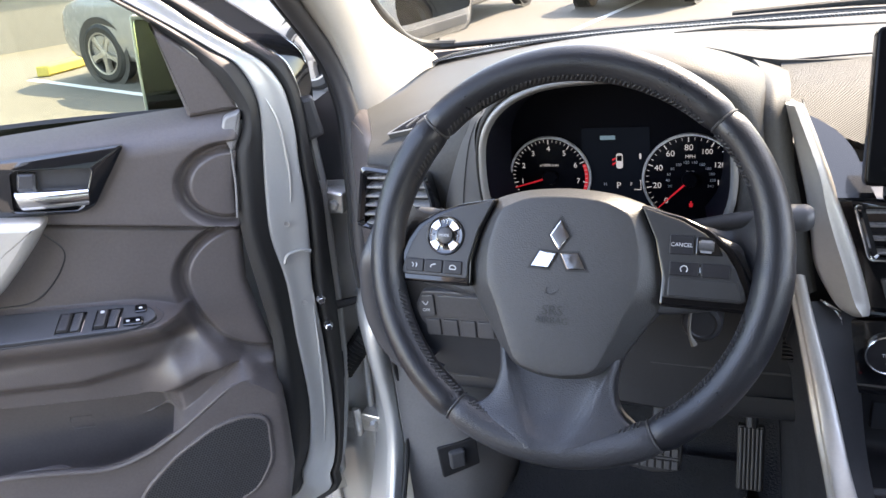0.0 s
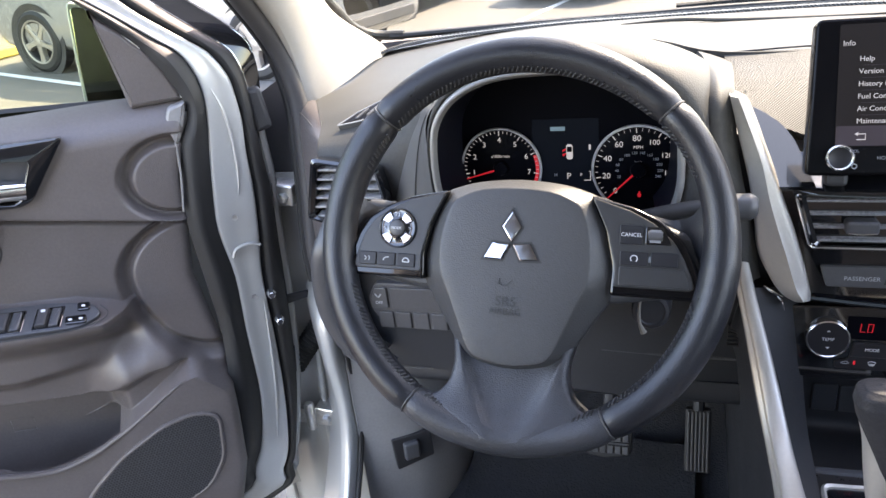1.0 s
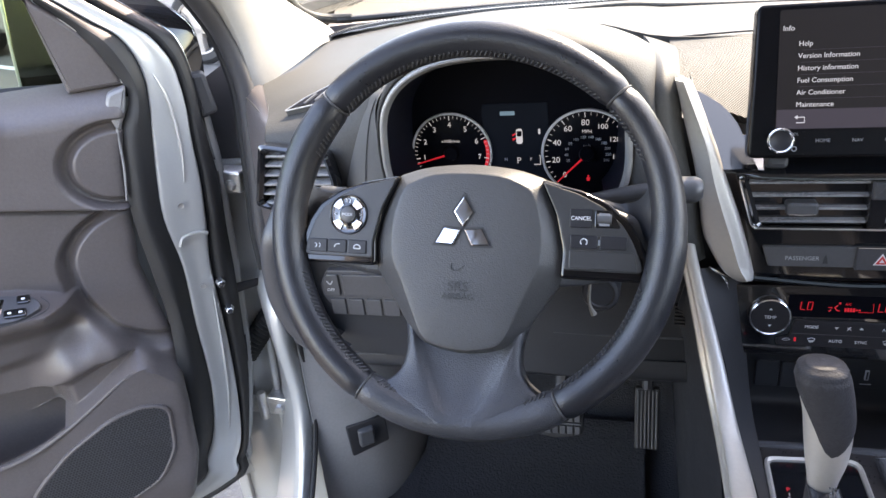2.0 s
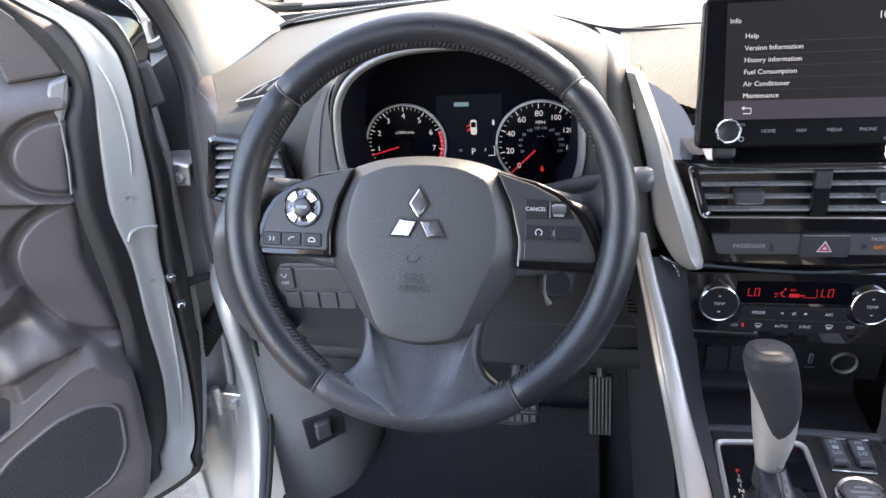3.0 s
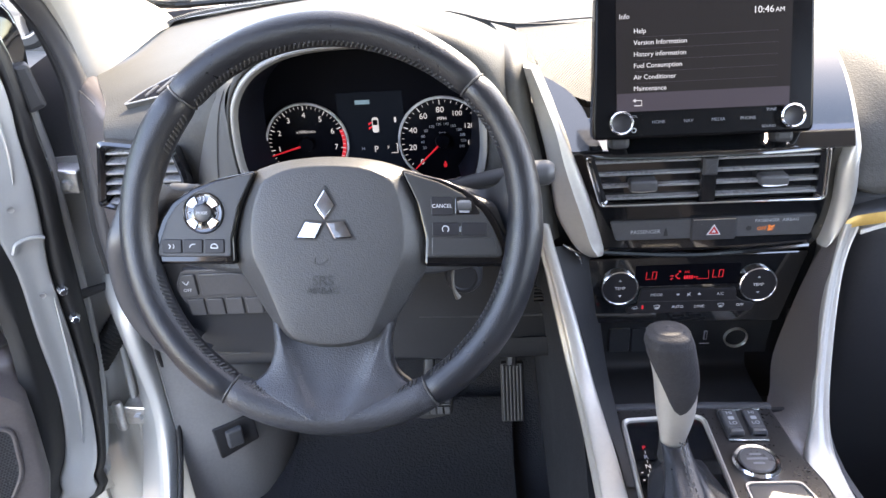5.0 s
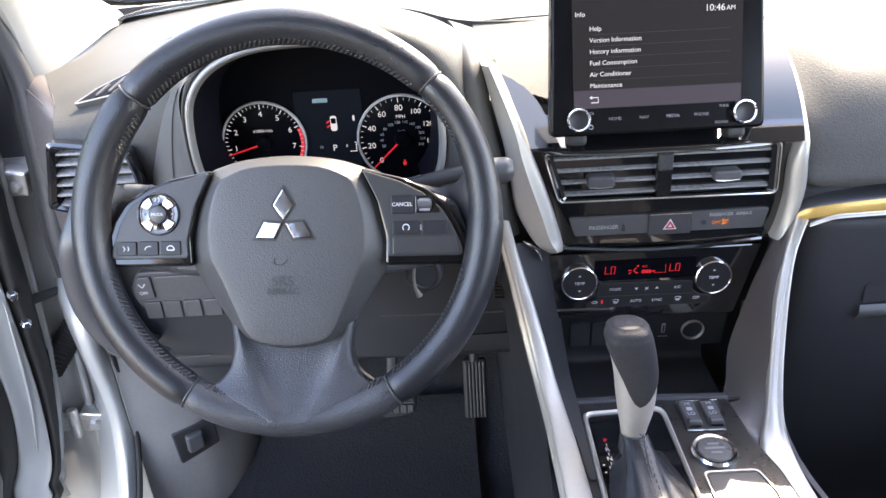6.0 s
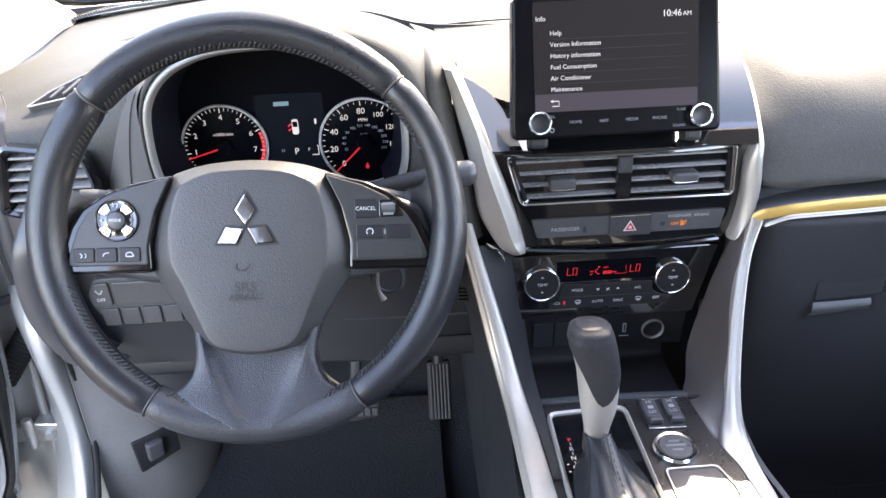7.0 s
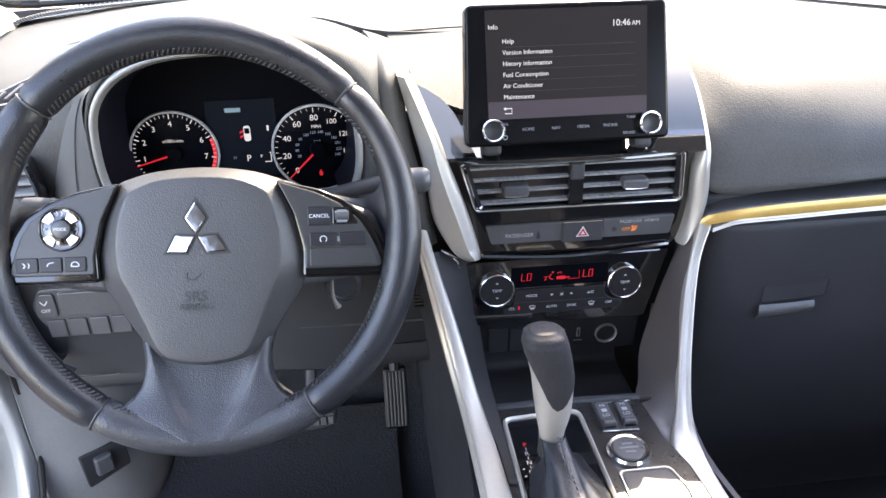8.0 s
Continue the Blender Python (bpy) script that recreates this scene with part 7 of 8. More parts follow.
    # satin tube added as the highlight along the cover's rounded edge
    part("sail_highlight", tube([D(*p) for p in ((-0.031, 1.098, -0.010), (-0.0285, 1.1127, -0.010), (-0.014, 1.1457, -0.011), (0.0165, 1.179, -0.013), (0.0448, 1.203, -0.015))], [0.0014, 0.0017, 0.0017, 0.0012, 0.0006], 8), SATIN, g, "satin line for the highlight on the mirror cover's curved edge")
    glass = [[(0.02, 1.09, -0.05), (0.35, 1.10, -0.05), (1.0, 1.10, -0.05)], [(0.04, 1.20, -0.048), (0.35, 1.24, -0.048), (1.0, 1.25, -0.048)], [(0.10, 1.26, -0.045), (0.40, 1.40, -0.045), (0.98, 1.42, -0.045)], [(0.55, 1.47, -0.04), (0.7, 1.48, -0.04), (0.95, 1.48, -0.04)]]
    gl = strip("window_glass", DGLASS, glass, label="faintly tinted window glass", thick=0.003)
    gl.visible_shadow = False
    # release handle
    rim = rounded([(-0.117, 1.078), (-0.33, 1.087), (-0.345, 1.03), (-0.29, 1.014), (-0.186, 1.001), (-0.169, 1.008)], [0.006, 0.006, 0.006, 0.02, 0.01, 0.008])
    cup = rounded([(-0.160, 1.0575), (-0.247, 1.0695), (-0.256, 1.064), (-0.263, 1.0195), (-0.190, 1.0085), (-0.1815, 1.013)], [0.005, 0.004, 0.004, 0.005, 0.004, 0.004])

    def ring(poly, grow, off):
        c = Vector((sum(p[0] for p in poly), sum(p[1] for p in poly))) / len(poly)
        return [DOOR @ Vector((*(c + (Vector(p) - c) * grow), off)) for p in poly]

    rows = [ring(rim, 1.0, 0.004), ring(rim, 1.0, 0.017), ring(rim, 0.985, 0.0205), ring(cup, 1.10, 0.025), ring(cup, 1.03, 0.0245), ring(cup, 1.0, 0.022), ring(cup, 0.985, 0.010)]
    hb = part("handle_bezel", loft(rows, 3, 1, closed=True), GLOSS, g, "gloss black handle bezel")
    part("handle_cup", prism(cup, DOOR, 0.0, 0.0125, 0.0), SMOOTHP, hb, "grey handle recess")
    part("lock_tab", prism(rounded([(-0.2265, 1.0625), (-0.247, 1.066), (-0.2535, 1.044), (-0.231, 1.040)], 0.003), DOOR, 0.0, 0.023, 0.004, 3), SMOOTHP, hb)
    lev = [[D(0.171, 1.034, 0.020), D(0.212, 1.040, 0.021), D(0.254, 1.046, 0.021)], [D(0.170, 1.031, 0.029), D(0.212, 1.036, 0.032), D(0.254, 1.041, 0.031)], [D(0.173, 1.016, 0.030), D(0.212, 1.019, 0.033), D(0.251, 1.023, 0.032)], [D(0.178, 1.009, 0.019), D(0.212, 1.012, 0.019), D(0.247, 1.016, 0.019)]]
    part("release_lever", loft(lev, 4, 4, 0.002), CHROME, hb, "bright satin release lever")
    # pull handle
    pull = rounded([(-0.226, 1.004), (-0.258, 0.966), (-0.300, 0.924), (-0.345, 0.896), (-0.40, 0.90), (-0.37, 0.99), (-0.31, 1.02)], 0.014)
    part("pull_handle", prism(pull, DOOR, 0.0, 0.05, 0.012, 4), SATIN, g, "satin silver pull handle")
    part("pull_surround", tube([D(0.246, 0.978, 0.002), D(0.230, 0.955, 0.001), D(0.233, 0.935, 0.001), D(0.258, 0.905, 0.001), D(0.288, 0.888, 0.003), D(0.33, 0.889, 0.002)], 0.001, 5), MATT, g)
    # window switches on the armrest
    o = D(0.207, 0.8520, 0.0325)
    ex = (D(0.14, 0.8455, 0.03) - D(0.26, 0.8590, 0.03)).normalized()
    ey = (D(0.2, 0.868, 0.0) - D(0.2, 0.8405, 0.052)).normalized()
    ez = ex.cross(ey).normalized()
    ey = ez.cross(ex)
    o = o + ez * 0.0035
    m = Matrix((ex.to_4d(), ey.to_4d(), ez.to_4d(), o.to_4d())).transposed()
    for c in range(3):
        m[3][c] = 0
    m[3][3] = 1
    sp = part("switch_plate", prism(rounded([(-0.25, -0.026), (0.05, -0.022), (0.078, -0.004), (0.066, 0.016), (0.02, 0.024), (-0.25, 0.026)], 0.012), m, -0.008, 0.0035, 0.002), SMOOTHP, g, "dark switch plate")
    plate = m
    m = m @ Matrix.Diagonal((1.14, 1.2, 1, 1))
    for x in (-0.0275, 0.0125):
        part("window_switch", prism(rounded([(x - 0.0185, -0.016), (x + 0.0115, -0.016), (x + 0.0165, 0.013), (x - 0.0135, 0.013)], 0.002), m, 0, 0.0042, 0.0008), GLOSS, sp)
        part("rocker", prism(rounded([(x - 0.0155, -0.013), (x - 0.0035, -0.013), (x + 0.0005, 0.011), (x - 0.0115, 0.011)], 0.002), m, 0, 0.0095, 0.003), MATT, sp)
        part("rocker", prism(rounded([(x - 0.0015, -0.013), (x + 0.0085, -0.013), (x + 0.0130, 0.011), (x + 0.0025, 0.011)], 0.002), m, 0, 0.0062, 0.002), SMOOTHP, sp)
    part("pictogram", prism(rect(0.0045, 0.0035, 0.001, 0.0065, 0.006), m, 0, 0.0099, 0), WHITEPRINT, sp)
    for x, y, w in ((0.048, 0.0085, 0.014), (0.040, -0.0085, 0.023)):
        part("lock_button", prism(rect(w, 0.011, 0.003, x, y), m, 0, 0.0065, 0.0015), GLOSS, sp)
        for dx in ((0,) if w < 0.02 else (-0.0055, 0.0055)):
            part("pictogram", prism(rect(0.004, 0.0025, 0.001, x + dx, y), m, 0, 0.0068, 0), WHITEPRINT, sp)
    part("plate_seam", tube([plate @ Vector(p) for p in ((-0.24, -0.0305, 0.002), (-0.05, -0.0285, 0.002), (0.03, -0.026, 0.002), (0.072, -0.016, 0.0025), (0.084, -0.002, 0.002), (0.074, 0.012, 0.0015))], 0.0008, 5), MATT, sp)
    # paler plastic on this wedge and line paints the sunlit edge of the trim
    part("sunlit_trim_end", prism(rounded([(0.033, 1.0945), (0.010, 1.090), (0.003, 1.070), (0.0095, 1.0455), (0.0145, 1.043), (0.028, 1.072)], [0.002, 0.006, 0.008, 0.004, 0.002, 0.004]), DOOR, -0.03, 0.0035, 0.004, 3), KICK, g, "trim end made pale for the sunlight on it")
    part("sunlit_trim_line", tube([D(-0.0105, 1.046, 0.002), D(-0.0085, 1.02, 0.002), D(-0.006, 0.994, 0.002), (D(0.0015, 0.9507, 0.002))], 0.0016, 6), KICK, g)
    # speaker
    grill = rounded([(-0.022, 0.648), (-0.030, 0.575), (-0.060, 0.53), (-0.13, 0.50), (-0.22, 0.50), (-0.242, 0.535), (-0.215, 0.575), (-0.165, 0.618), (-0.10, 0.652), (-0.055, 0.660)], 0.016)
    gr = part("speaker_grille", prism(grill, DOOR, 0.0, 0.037, 0.002), MESHBLK, g, "black perforated speaker grille")
    part("grille_rim", tube([D(-x, z, 0.0345) for x, z in grill], 0.0035, 8, closed=True, span=1), DOORP, gr)
    bm = bmesh.new()
    poly = [Vector(p) for p in grill]

    def inside(x, y):
        hit = False
        for a, b in zip(poly, poly[1:] + poly[:1]):
            if (a.y > y) != (b.y > y) and x < (b.x - a.x) * (y - a.y) / (b.y - a.y) + a.x:
                hit = not hit
        return hit

    pitch = 0.0042
    for j in range(42):
        for i in range(62):
            x, y = -0.252 + (i + 0.5 * (j % 2)) * pitch * 1.0, 0.498 + j * pitch * 0.92
            if inside(x, y) and inside(x + 0.004, y) and inside(x - 0.004, y):
                vs = [bm.verts.new(DOOR @ Vector((x + 0.0015 * math.cos(a), y + 0.0015 * math.sin(a), 0.0375))) for a in np.linspace(0, 2 * math.pi, 6, endpoint=False)]
                bm.faces.new(vs)
    tagged(part("perforation", bm, RUBBER, gr), kind="stuff")
    # embossed mark in the pocket
    part("embossed_mark", tube([D(0.285, 0.664, -0.062), D(0.315, 0.668, -0.062), D(0.315, 0.648, -0.062), D(0.285, 0.644, -0.062)], 0.0008, 5, closed=True, span=1), DOORP, g)
    # outside mirror
    mir = thing("door_mirror", D(0.0, 1.06, -0.17), "grey door mirror mounted outside the driver's door", "mirror")
    part("housing", prism(rounded([(-0.090, 1.225), (-0.098, 1.146), (-0.104, 1.055), (0.06, 1.05), (0.10, 1.12), (0.08, 1.20)], 0.006), DOOR, -0.24, -0.13, 0.003, 4), BODY, mir)
    part("mirror_glass", prism(rounded([(-0.086, 1.219), (-0.094, 1.146), (-0.099, 1.060), (0.05, 1.058), (0.088, 1.12), (0.07, 1.19)], 0.006), DOOR, -0.14, -0.128, 0.001), material("mirror_glass", (0.40, 0.42, 0.34), 0.08, metal=1.0, vary=0.06), mir, "dim mirror glass")
    part("mirror_foot", prism(rounded([(0.06, 1.04), (0.11, 1.04), (0.135, 1.10), (0.05, 1.10)], 0.01), DOOR, -0.20, -0.10, 0.008), MATT, mir)
    part("foot_cover", prism(rounded([(0.116, 1.030), (0.140, 1.036), (0.132, 1.092), (0.112, 1.092)], 0.006), DOOR, -0.075, -0.03, 0.006), MATT, mir)


driver_door()


# ---- door opening of the body ----
def door_opening():
    g = thing("door_opening", (-0.40, 0.32, 0.35), "silver painted door opening with rubber seal and hinges", "door opening", kind="structure")
    path = [(-0.33, -0.10, 1.49), (-0.375, 0.12, 1.335), (-0.397, 0.262, 1.223), (-0.397, 0.320, 1.165), (-0.393, 0.345, 1.122), (-0.384, 0.350, 1.065), (-0.380, 0.342, 1.017), (-0.378, 0.328, 0.94), (-0.378, 0.313, 0.86), (-0.372, 0.305, 0.80)]
    part("door_seal", tube(path, 0.0135, 12, span=5, flat=1.0), material("ribbed_seal", (0.035, 0.033, 0.034), 0.6, grain=0.0004, size=0.0012), g, "grey-black rubber door seal")
    part("seal_lip", tube([(x - 0.014, y - 0.004, z) for x, y, z in path], 0.006, 8, span=5), RUBBER, g, "black seal lip")
    L = [(-0.372, 0.30, 0.79), (-0.366, 0.262, 0.76), (-0.360, 0.252, 0.70), (-0.360, 0.262, 0.571), (-0.360, 0.205, 0.444), (-0.360, 0.12, 0.38), (-0.36, -0.1, 0.36), (-0.36, -0.8, 0.36)]
    R = [(-0.352, 0.32, 0.79), (-0.345, 0.285, 0.76), (-0.340, 0.276, 0.695), (-0.340, 0.281, 0.558), (-0.340, 0.214, 0.436), (-0.335, 0.12, 0.385), (-0.33, -0.1, 0.37), (-0.33, -0.8, 0.37)]
    C = [tuple((Vector(a) + Vector(b)) / 2 + Vector((0.004, -0.010, 0.004))) for a, b in zip(L, R)]
    E0 = [(x - 0.06, y + 0.08, z) for x, y, z in L]
    part("sill_flange", loft([E0, [(x - 0.012, y + 0.012, z) for x, y, z in L], L, C, R], 4, 4), BODY, g, "silver painted flange")
    part("flange_seal", tube([(x + 0.004, y - 0.004, z) for x, y, z in R], 0.0045, 8, span=5), RUBBER, g, "black seal beside the flange")
    # hinge pillar
    pil = [[(-0.375, 0.355, z), (-0.41, 0.352, z), (-0.45, 0.347, z), (-0.47, 0.338, z), (-0.50, 0.345, z), (-0.56, 0.36, z)] for z in (0.12, 0.36, 0.46, 0.56, 0.70, 0.85, 0.955)]
    part("hinge_pillar", loft(pil, 3, 4, 0.004), BODY, g, "silver painted hinge pillar")
    part("pillar_rib", tube([(-0.432, 0.342, 0.42), (-0.432, 0.340, 0.52), (-0.425, 0.341, 0.66)], 0.006, 8), BODY, g)
    part("pillar_rib", tube([(-0.410, 0.345, 0.40), (-0.408, 0.343, 0.52), (-0.402, 0.343, 0.64)], 0.004, 8), BODY, g)
    part("fender_liner", loft([[(-0.40, 0.37, 1.10), (-0.46, 0.40, 1.07), (-0.56, 0.44, 1.02)], [(-0.40, 0.36, 1.02), (-0.46, 0.37, 0.99), (-0.56, 0.39, 0.93)], [(-0.42, 0.352, 0.93), (-0.47, 0.345, 0.90), (-0.56, 0.36, 0.85)]], 4, 4, 0.004), HARD, g, "dark liner above the hinge pillar")
    for x, y, z in ((-0.420, 0.325, 0.930), (-0.420, 0.322, 0.537)):
        h = part("hinge", prism(rounded([(-0.02, -0.018), (0.016, -0.018), (0.020, 0.014), (-0.018, 0.018)], 0.004), facing(x, y, z), -0.03, 0.008, 0.003), STEEL, g, "zinc steel hinge")
        part("hinge_pin", lathe([(0.0075, -0.024), (0.0085, -0.022), (0.0085, 0.022), (0.0065, 0.026), (0, 0.026)], Matrix.Translation((x - 0.026, y - 0.008, z)), 14), STEEL, h)
        part("hinge_leaf", prism(rounded([(-0.045, -0.014), (0.0, -0.016), (0.0, 0.012), (-0.045, 0.016)], 0.003), facing(x - 0.024, y - 0.006, z), -0.006, 0.003, 0.002), STEEL, h)
        part("hinge_bolt", lathe([(0.008, 0.0), (0.008, 0.006), (0.006, 0.008), (0, 0.008)], facing(x + 0.004, y - 0.008, z - 0.003), 6), STEEL, h)
    part("check_strap", tube([(-0.478, 0.272, 0.762), (-0.45, 0.295, 0.764), (-0.405, 0.340, 0.762)], [0.005, 0.007, 0.004], 8, flat=1.3), MATT, g, "black door check strap")
    bm = bmesh.new()
    a, b = Vector((-0.460, 0.318, 0.632)), Vector((-0.398, 0.345, 0.716))
    pts = [tuple(a.lerp(b, t)) for t in np.linspace(0, 1, 33)]
    part("cable_bellows", tube(pts, [0.019 if i % 2 else 0.0145 for i in range(33)], 14, smooth=False), RUBBER, g, "corrugated black cable bellows")
    part("fender", loft([[(-0.53, y, z) for y in (0.34, 0.6, 1.0, 1.6)] for z in (0.16, 0.4, 0.6, 0.8, 0.98)] + [[(-0.47, y, z) for y, z in ((0.38, 1.04), (0.6, 1.05), (1.0, 1.0), (1.6, 0.86))]], 3, 3, 0.004), BODY, g, "silver painted front fender")
    k = thing("kick_panel", (-0.31, 0.35, 0.4), "smooth dark plastic kick panel beside the pedals", "trim")
    rows = [[(-0.337, 0.268, z), (-0.328, 0.275, z), (-0.29, 0.296, z), (-0.25, 0.330, z), (-0.215, 0.40, z), (-0.20, 0.5, z), (-0.20, 0.62, z)] for z in (0.35, 0.45, 0.56, 0.66, 0.745)]
    part("panel", loft(rows, 4, 5, 0.004), KICK, k)
    rows = [[(-0.335, 0.262, z), (-0.325, 0.245, z), (-0.29, 0.225, z), (-0.24, 0.21, z)] for z in (0.71, 0.74, 0.80)]
    part("upper_corner", loft(rows, 3, 4, 0.003), HARD, k)


door_opening()


def pillar_trim():
    g = thing("pillar_trim_driver", (-0.38, 0.4, 1.1), "pale cream windscreen pillar trim", "trim", kind="structure")
    L = [(-0.368, 0.362, 1.060), (-0.370, 0.346, 1.136), (-0.366, 0.280, 1.218), (-0.352, 0.12, 1.36), (-0.31, -0.08, 1.51)]
    R = [(-0.375, 0.67, 1.084), (-0.408, 0.585, 1.144), (-0.403, 0.503, 1.200), (-0.37, 0.30, 1.34), (-0.30, 0.01, 1.50)]
    L.insert(0, (-0.368, 0.363, 1.052))
    R.insert(0, (-0.368, 0.68, 1.062))
    A = [tuple(Vector(a).lerp(Vector(b), 0.3) + Vector((0.022, -0.012, 0.012))) for a, b in zip(L, R)]
    B = [tuple(Vector(a).lerp(Vector(b), 0.7) + Vector((0.016, -0.012, 0.014))) for a, b in zip(L, R)]
    part("trim", loft([[(x - 0.02, y - 0.004, z) for x, y, z in L], L, A, B, R, [(x - 0.02, y + 0.03, z) for x, y, z in R]], 4, 5), CREAM, g)
    part("glass_border", tube([(-0.30, 0.016, 1.504), (-0.368, 0.306, 1.344), (-0.401, 0.505, 1.200), (-0.417, 0.60, 1.152), (-0.416, 0.645, 1.122), (-0.405, 0.678, 1.104), (-0.382, 0.70, 1.095), (-0.345, 0.708, 1.0925)], 0.0085, 10), RUBBER, g, "black glass border")
    g = thing("pillar_trim_passenger", (1.1, 0.4, 1.05), "pale cream windscreen pillar trim", "trim", kind="structure")
    R2 = [(0.74 - x, y, z) for x, y, z in R]
    L2 = [(0.74 - x, y, z) for x, y, z in L]
    A2 = [(0.74 - x, y, z) for x, y, z in A]
    part("trim", loft([L2, A2, R2], 4, 5, 0.01), CREAM, g)


pillar_trim()


# ---- outside ----
def parked_car(m, paint, label, length=4.55, width=1.84, height=1.62, base=2.85):
    """A parked estate-shaped car: its nose along +x of m, standing on z = 0."""
    g = thing("parked_car", m.translation, label, "car", "cars in the parking lot")
    w = width / 2
    stations = [(-length / 2, 0.55, 0.95, 0.80), (-length / 2 + 0.12, 0.32, 1.08, 0.93), (-base / 2 - 0.3, 0.24, 1.06, 0.99), (-base / 2 + 0.35, 0.22, 1.03, 1.0), (0, 0.22, 1.0, 1.0), (base / 2 - 0.4, 0.22, 0.99, 1.0), (base / 2 + 0.35, 0.24, 0.93, 0.98), (length / 2 - 0.16, 0.28, 0.84, 0.90), (length / 2, 0.40, 0.70, 0.74)]
    rows = []
    for x, lo, hi, k in stations:
        ring = []
        for sgn in (1, -1):
            half = [(0.70 * w, lo), (0.94 * w, lo + 0.03), (0.995 * w, lo + 0.16), (1.0 * w, lo + 0.45 * (hi - lo)), (0.97 * w, lo + 0.75 * (hi - lo)), (0.90 * w, hi - 0.02), (0.75 * w, hi), (0.4 * w, hi + 0.015)]
            ring += [(x, sgn * y * k, z) for y, z in (half if sgn > 0 else half[::-1])]
        rows.append([tuple(m @ Vector(p)) for p in ring])
    bm = loft(rows, 4, 2, closed=True)
    part("body", bm, paint, g)
    cab = []
    for x0, z, k in ((0.0, 0.96, 0.93), (0.0, 1.15, 0.88), (0.0, 1.40, 0.80), (0.0, height - 0.05, 0.72), (0.0, height, 0.55)):
        t = (z - 0.96) / (height - 0.96)
        xa, xb = -length / 2 + 0.18 + 0.28 * t, length / 2 - 1.05 - 0.95 * t
        ring = []
        for a in np.linspace(0, 2 * math.pi, 28, endpoint=False):
            ca, sa = math.cos(a), math.sin(a)
            ring.append(tuple(m @ Vector(((xa + xb) / 2 + (xb - xa) / 2 * abs(ca) ** 0.35 * math.copysign(1, ca), w * k * abs(sa) ** 0.35 * math.copysign(1, sa), z))))
        cab.append(ring)
    part("cabin", loft(cab, 3, 2, closed=True), paint, g)
    dark = material("car_window", (0.02, 0.025, 0.028), 0.06, vary=0.02)
    for sgn in (1, -1):
        side = m @ Matrix.Translation((0, sgn * w * 0.855, 1.22)) @ pose(0, 0, 0, 90 + 14 * sgn, 0, 0)
        for x0, x1, s0, s1 in ((-1.75, -0.75, 0.30, 0.0), (-0.68, 0.18, 0.0, 0.0), (0.25, 0.98, 0.0, 0.55)):
            part("window", prism(rounded([(x0, -0.16), (x1, -0.17), (x1 - s1, 0.20), (x0 + s0, 0.20)], 0.04), side, -0.02, 0.02, 0.004), dark, g, "dark side window")
    for wx in (-base / 2, base / 2):
        for sgn in (1, -1):
            c = m @ Matrix.Translation((wx, sgn * (w - 0.10), 0.335)) @ pose(0, 0, 0, -90 * sgn, 0, 0)
            wh = part("wheel", lathe([(0.20, 0.10), (0.232, 0.112), (0.29, 0.115), (0.322, 0.095), (0.335, 0.05), (0.335, -0.08), (0.30, -0.11), (0.2, -0.11)], c, 40), RUBBER, g, "black tyre on a five-spoke alloy wheel")
            part("rim", lathe([(0.237, 0.105), (0.228, 0.116), (0.215, 0.10), (0.205, 0.02), (0.0, 0.02)], c, 40), MATT, wh, "rim well")
            part("rim_lip", lathe([(0.238, 0.104), (0.232, 0.118), (0.216, 0.114), (0.212, 0.09)], c, 40), ALLOY, wh, "alloy lip")
            for i in range(5):
                q = c @ pose(0, 0, 0, 0, 0, 90 + 72 * i)
                part("spoke", prism(rounded([(0.03, -0.042), (0.12, -0.030), (0.224, -0.046), (0.224, 0.046), (0.12, 0.030), (0.03, 0.042)], 0.012), q, 0.05, 0.105, 0.012, 2), ALLOY, wh)
            part("hub_cap", lathe([(0.05, 0.06), (0.048, 0.108), (0.03, 0.114), (0, 0.114)], c, 20), ALLOY, wh)
            part("arch_liner", lathe([(0.395, 0.085), (0.40, 0.098), (0.33, 0.09), (0.30, 0.0)], c, 40), MATT, g, "black wheel arch")
    for sgn in (1, -1):
        part("headlight", prism(rounded([(-0.16, -0.06), (0.14, -0.05), (0.18, 0.07), (-0.14, 0.06)], 0.03), m @ Matrix.Translation((length / 2 - 0.10, sgn * w * 0.66, 0.72)) @ pose(0, 0, 0, 90, 0, 90 + sgn * 32), -0.04, 0.05, 0.015), material("headlight_lens", (0.7, 0.72, 0.74), 0.08, metal=0.4), g, "clear headlight")
        part("tail_light", prism(rounded([(-0.12, -0.07), (0.12, -0.06), (0.10, 0.09), (-0.12, 0.08)], 0.03), m @ Matrix.Translation((-length / 2 + 0.08, sgn * w * 0.72, 0.88)) @ pose(0, 0, 0, 90, 0, -90 - sgn * 30), -0.04, 0.05, 0.015), material("tail_lens", (0.35, 0.02, 0.02), 0.1), g, "red tail light")
    part("grille", prism(rect(0.9, 0.16, 0.03), m @ Matrix.Translation((length / 2 - 0.03, 0, 0.56)) @ pose(0, 0, 0, 90, 0, 90), -0.05, 0.02, 0.01), MATT, g)
    part("bumper_strip", prism(rect(1.2, 0.10, 0.03), m @ Matrix.Translation((-length / 2 + 0.02, 0, 0.45)) @ pose(0, 0, 0, 90, 0, -90), -0.08, 0.03, 0.01), MATT, g)
    return g


def ground_at(x):
    return 0.08 - 0.042 * (max(-11.0, min(6.0, x)) + 3.8)


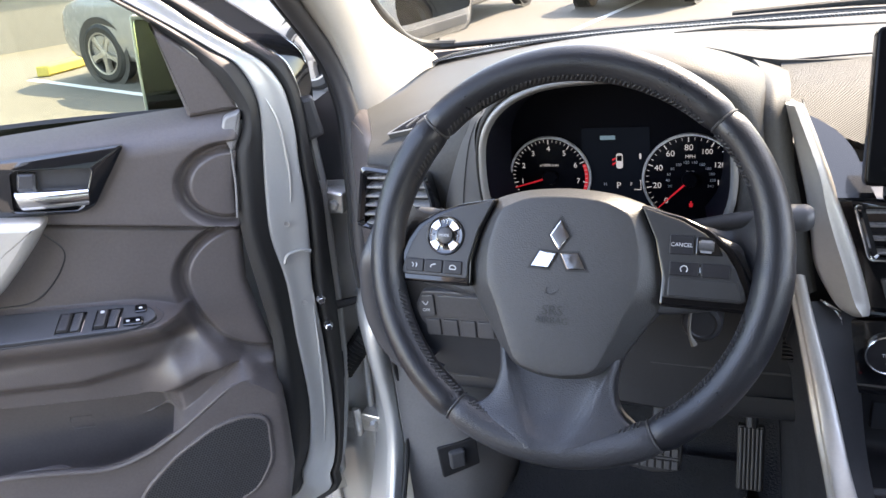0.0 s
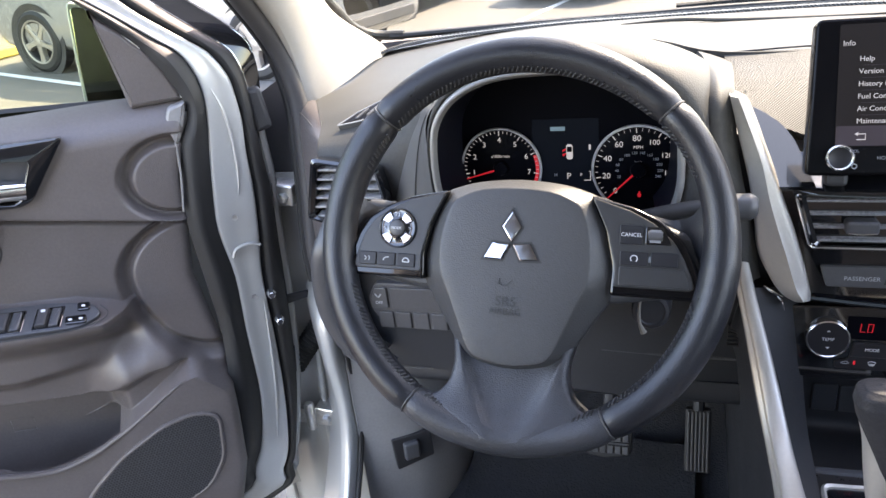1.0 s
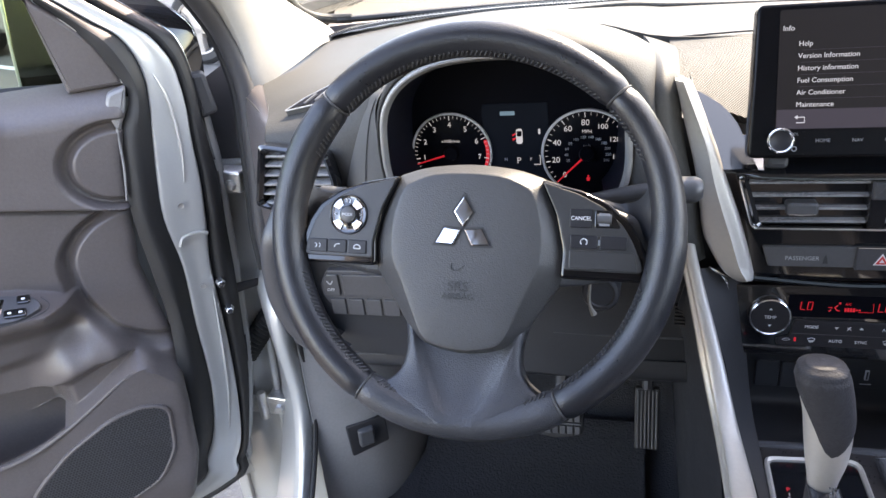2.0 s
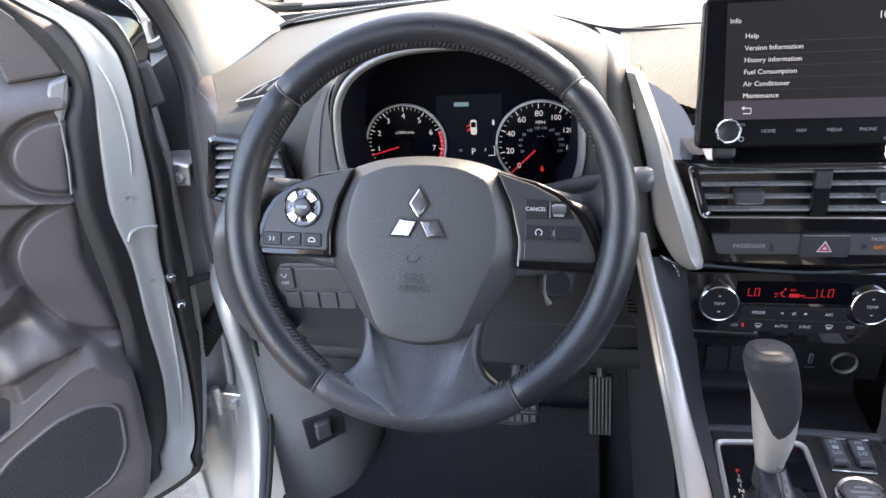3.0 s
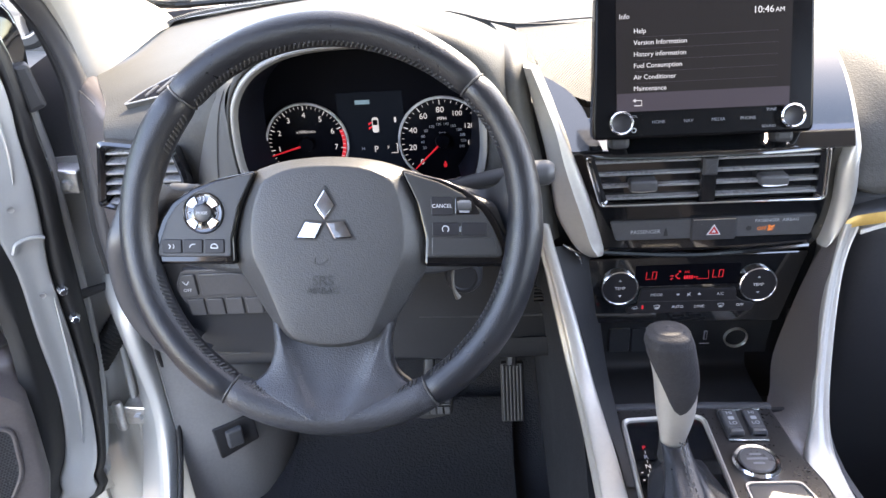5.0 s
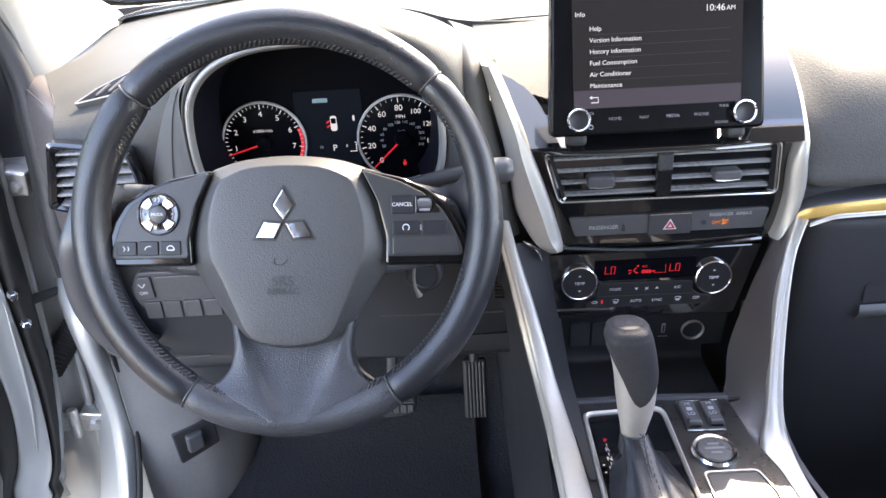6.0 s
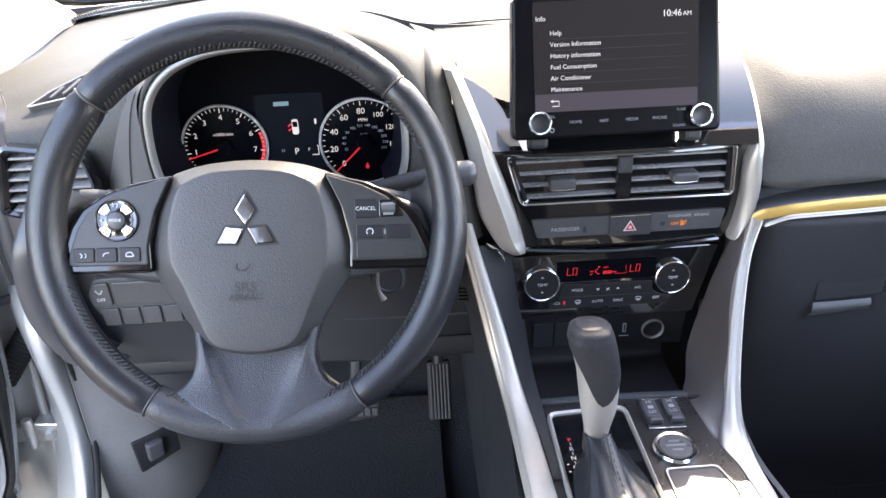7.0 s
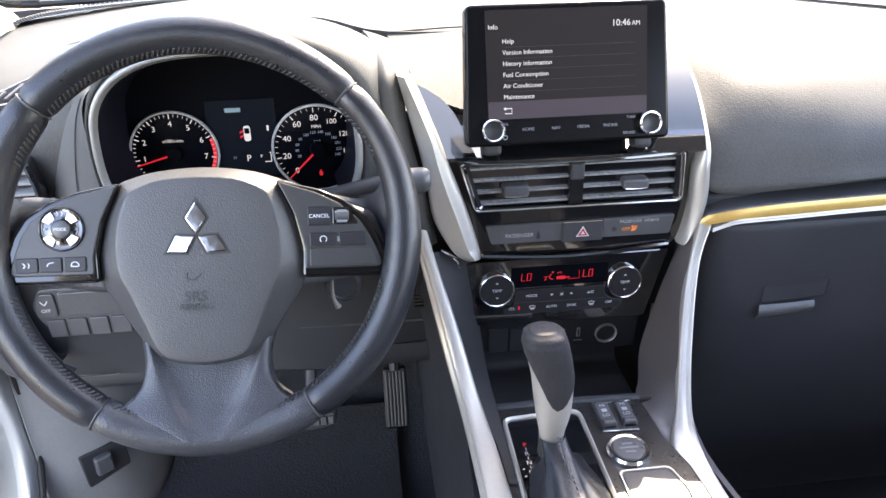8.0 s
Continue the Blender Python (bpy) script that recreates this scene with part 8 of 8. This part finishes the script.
def outside():
    white = material("pearl_white_paint", (0.22, 0.207, 0.195), 0.25, coat=0.4, vary=0.03)
    grey = material("dark_grey_paint", (0.06, 0.062, 0.066), 0.25, coat=0.8, vary=0.05)
    # the pale car whose two wheels show past the door
    head = math.degrees(math.atan2(0.42, -2.89))
    mid = Vector(((-6.70 - 3.81) / 2 + 0.14, (6.20 + 5.76) / 2, 0))
    m = Matrix.Translation((mid.x, mid.y, ground_at(mid.x))) @ pose(0, 0, 0, 0, 0, head) @ Matrix.Translation((0, -0.82, 0)) @ pose(0, 0, 0, 0, -2.4, 0)
    parked_car(Matrix.Translation((0, 0, 0)) @ m, white, "pearl white car parked nose-in at a yellow wheel stop", length=4.7, base=2.92, height=1.68)
    m = Matrix.Translation((-4.35, 11.0, ground_at(-4.3))) @ pose(0, 0, 0, 0, 0, -94)
    parked_car(m, white, "white car parked across the lot", length=4.5, base=2.75)
    m = Matrix.Translation((-1.2, 13.2, ground_at(-1.2))) @ pose(0, 0, 0, 0, 0, -100)
    parked_car(m, grey, "dark grey car parked across the lot", length=4.6, base=2.8)
    yellow = material("yellow_kerb_paint", (0.42, 0.33, 0.07), 0.7, grain=0.004, size=0.02, vary=0.2)
    for x, y in ((-8.15, 7.15), (-8.75, 4.95)):
        w = thing("wheel_stop", (x, y, ground_at(x)), "yellow painted concrete wheel stop", "wheel stop", "wheel stops")
        c = Matrix.Translation((x, y, ground_at(x))) @ pose(0, 0, 0, 90, 0, 96)
        part("block", prism(rounded([(-0.62, 0.0), (0.62, 0.0), (0.60, 0.13), (-0.60, 0.13)], 0.02), c @ pose(0, 0, 0, 0, 0, 0), -0.09, 0.09, 0.025), yellow, w)
    paint = material("faded_line_paint", (0.62, 0.62, 0.60), 0.7, vary=0.2)
    for a, b in (((-8.1, 6.35), (-3.4, 4.75)), ((-8.7, 3.6), (-4.0, 2.0)), ((-2.0, 8.6), (-1.2, 14.0)), ((0.9, 8.6), (1.6, 14.0))):
        a, b = Vector(a), Vector(b)
        n = (b - a).orthogonal().normalized() * 0.05
        bm = bmesh.new()
        q = [bm.verts.new((p.x, p.y, ground_at(p.x) + 0.006)) for p in (a + n, b + n, b - n, a - n)]
        bm.faces.new(q)
        solo("parking_line", bm, paint, "faded white painted parking line", "parking line", "structure")
    wall = thing("boundary_wall", (-11.5, 8.0, 0.4), "low tan rendered wall with a white coping", "wall", kind="structure")
    tan = material("tan_render", (0.16, 0.15, 0.135), 0.85, grain=0.004, size=0.02, vary=0.12)
    c = Matrix.Translation((-10.9, 9.0, 0.36)) @ pose(0, 0, 0, 90, 0, 75)
    part("panel", prism(rect(16, 1.0, 0.01, 0, 0.4), c, -0.3, 0.0, 0.01), tan, wall)
    part("coping", prism(rect(16, 0.16, 0.02, 0, 0.95), c, -0.36, 0.06, 0.02), material("white_coping", (0.42, 0.42, 0.40), 0.7, vary=0.06), wall, "white coping")
    bld = thing("building", (-16, 12, 0.3), "pale low building with dark windows beyond the lot", "building")
    c = Matrix.Translation((-15.5, 11.0, 0.3)) @ pose(0, 0, 0, 90, 0, 75)
    part("facade", prism(rect(30, 5, 0.02, 0, 2.4), c, -3.0, 0.0, 0.02), tan, bld)
    for i in range(9):
        part("window", prism(rect(2.3, 1.5, 0.03, -12 + i * 3.0, 2.0), c, -0.02, 0.03, 0.01), material("shop_window", (0.03, 0.04, 0.045), 0.1) if i == 0 else bpy.data.materials["shop_window"], bld, "dark window")


outside()
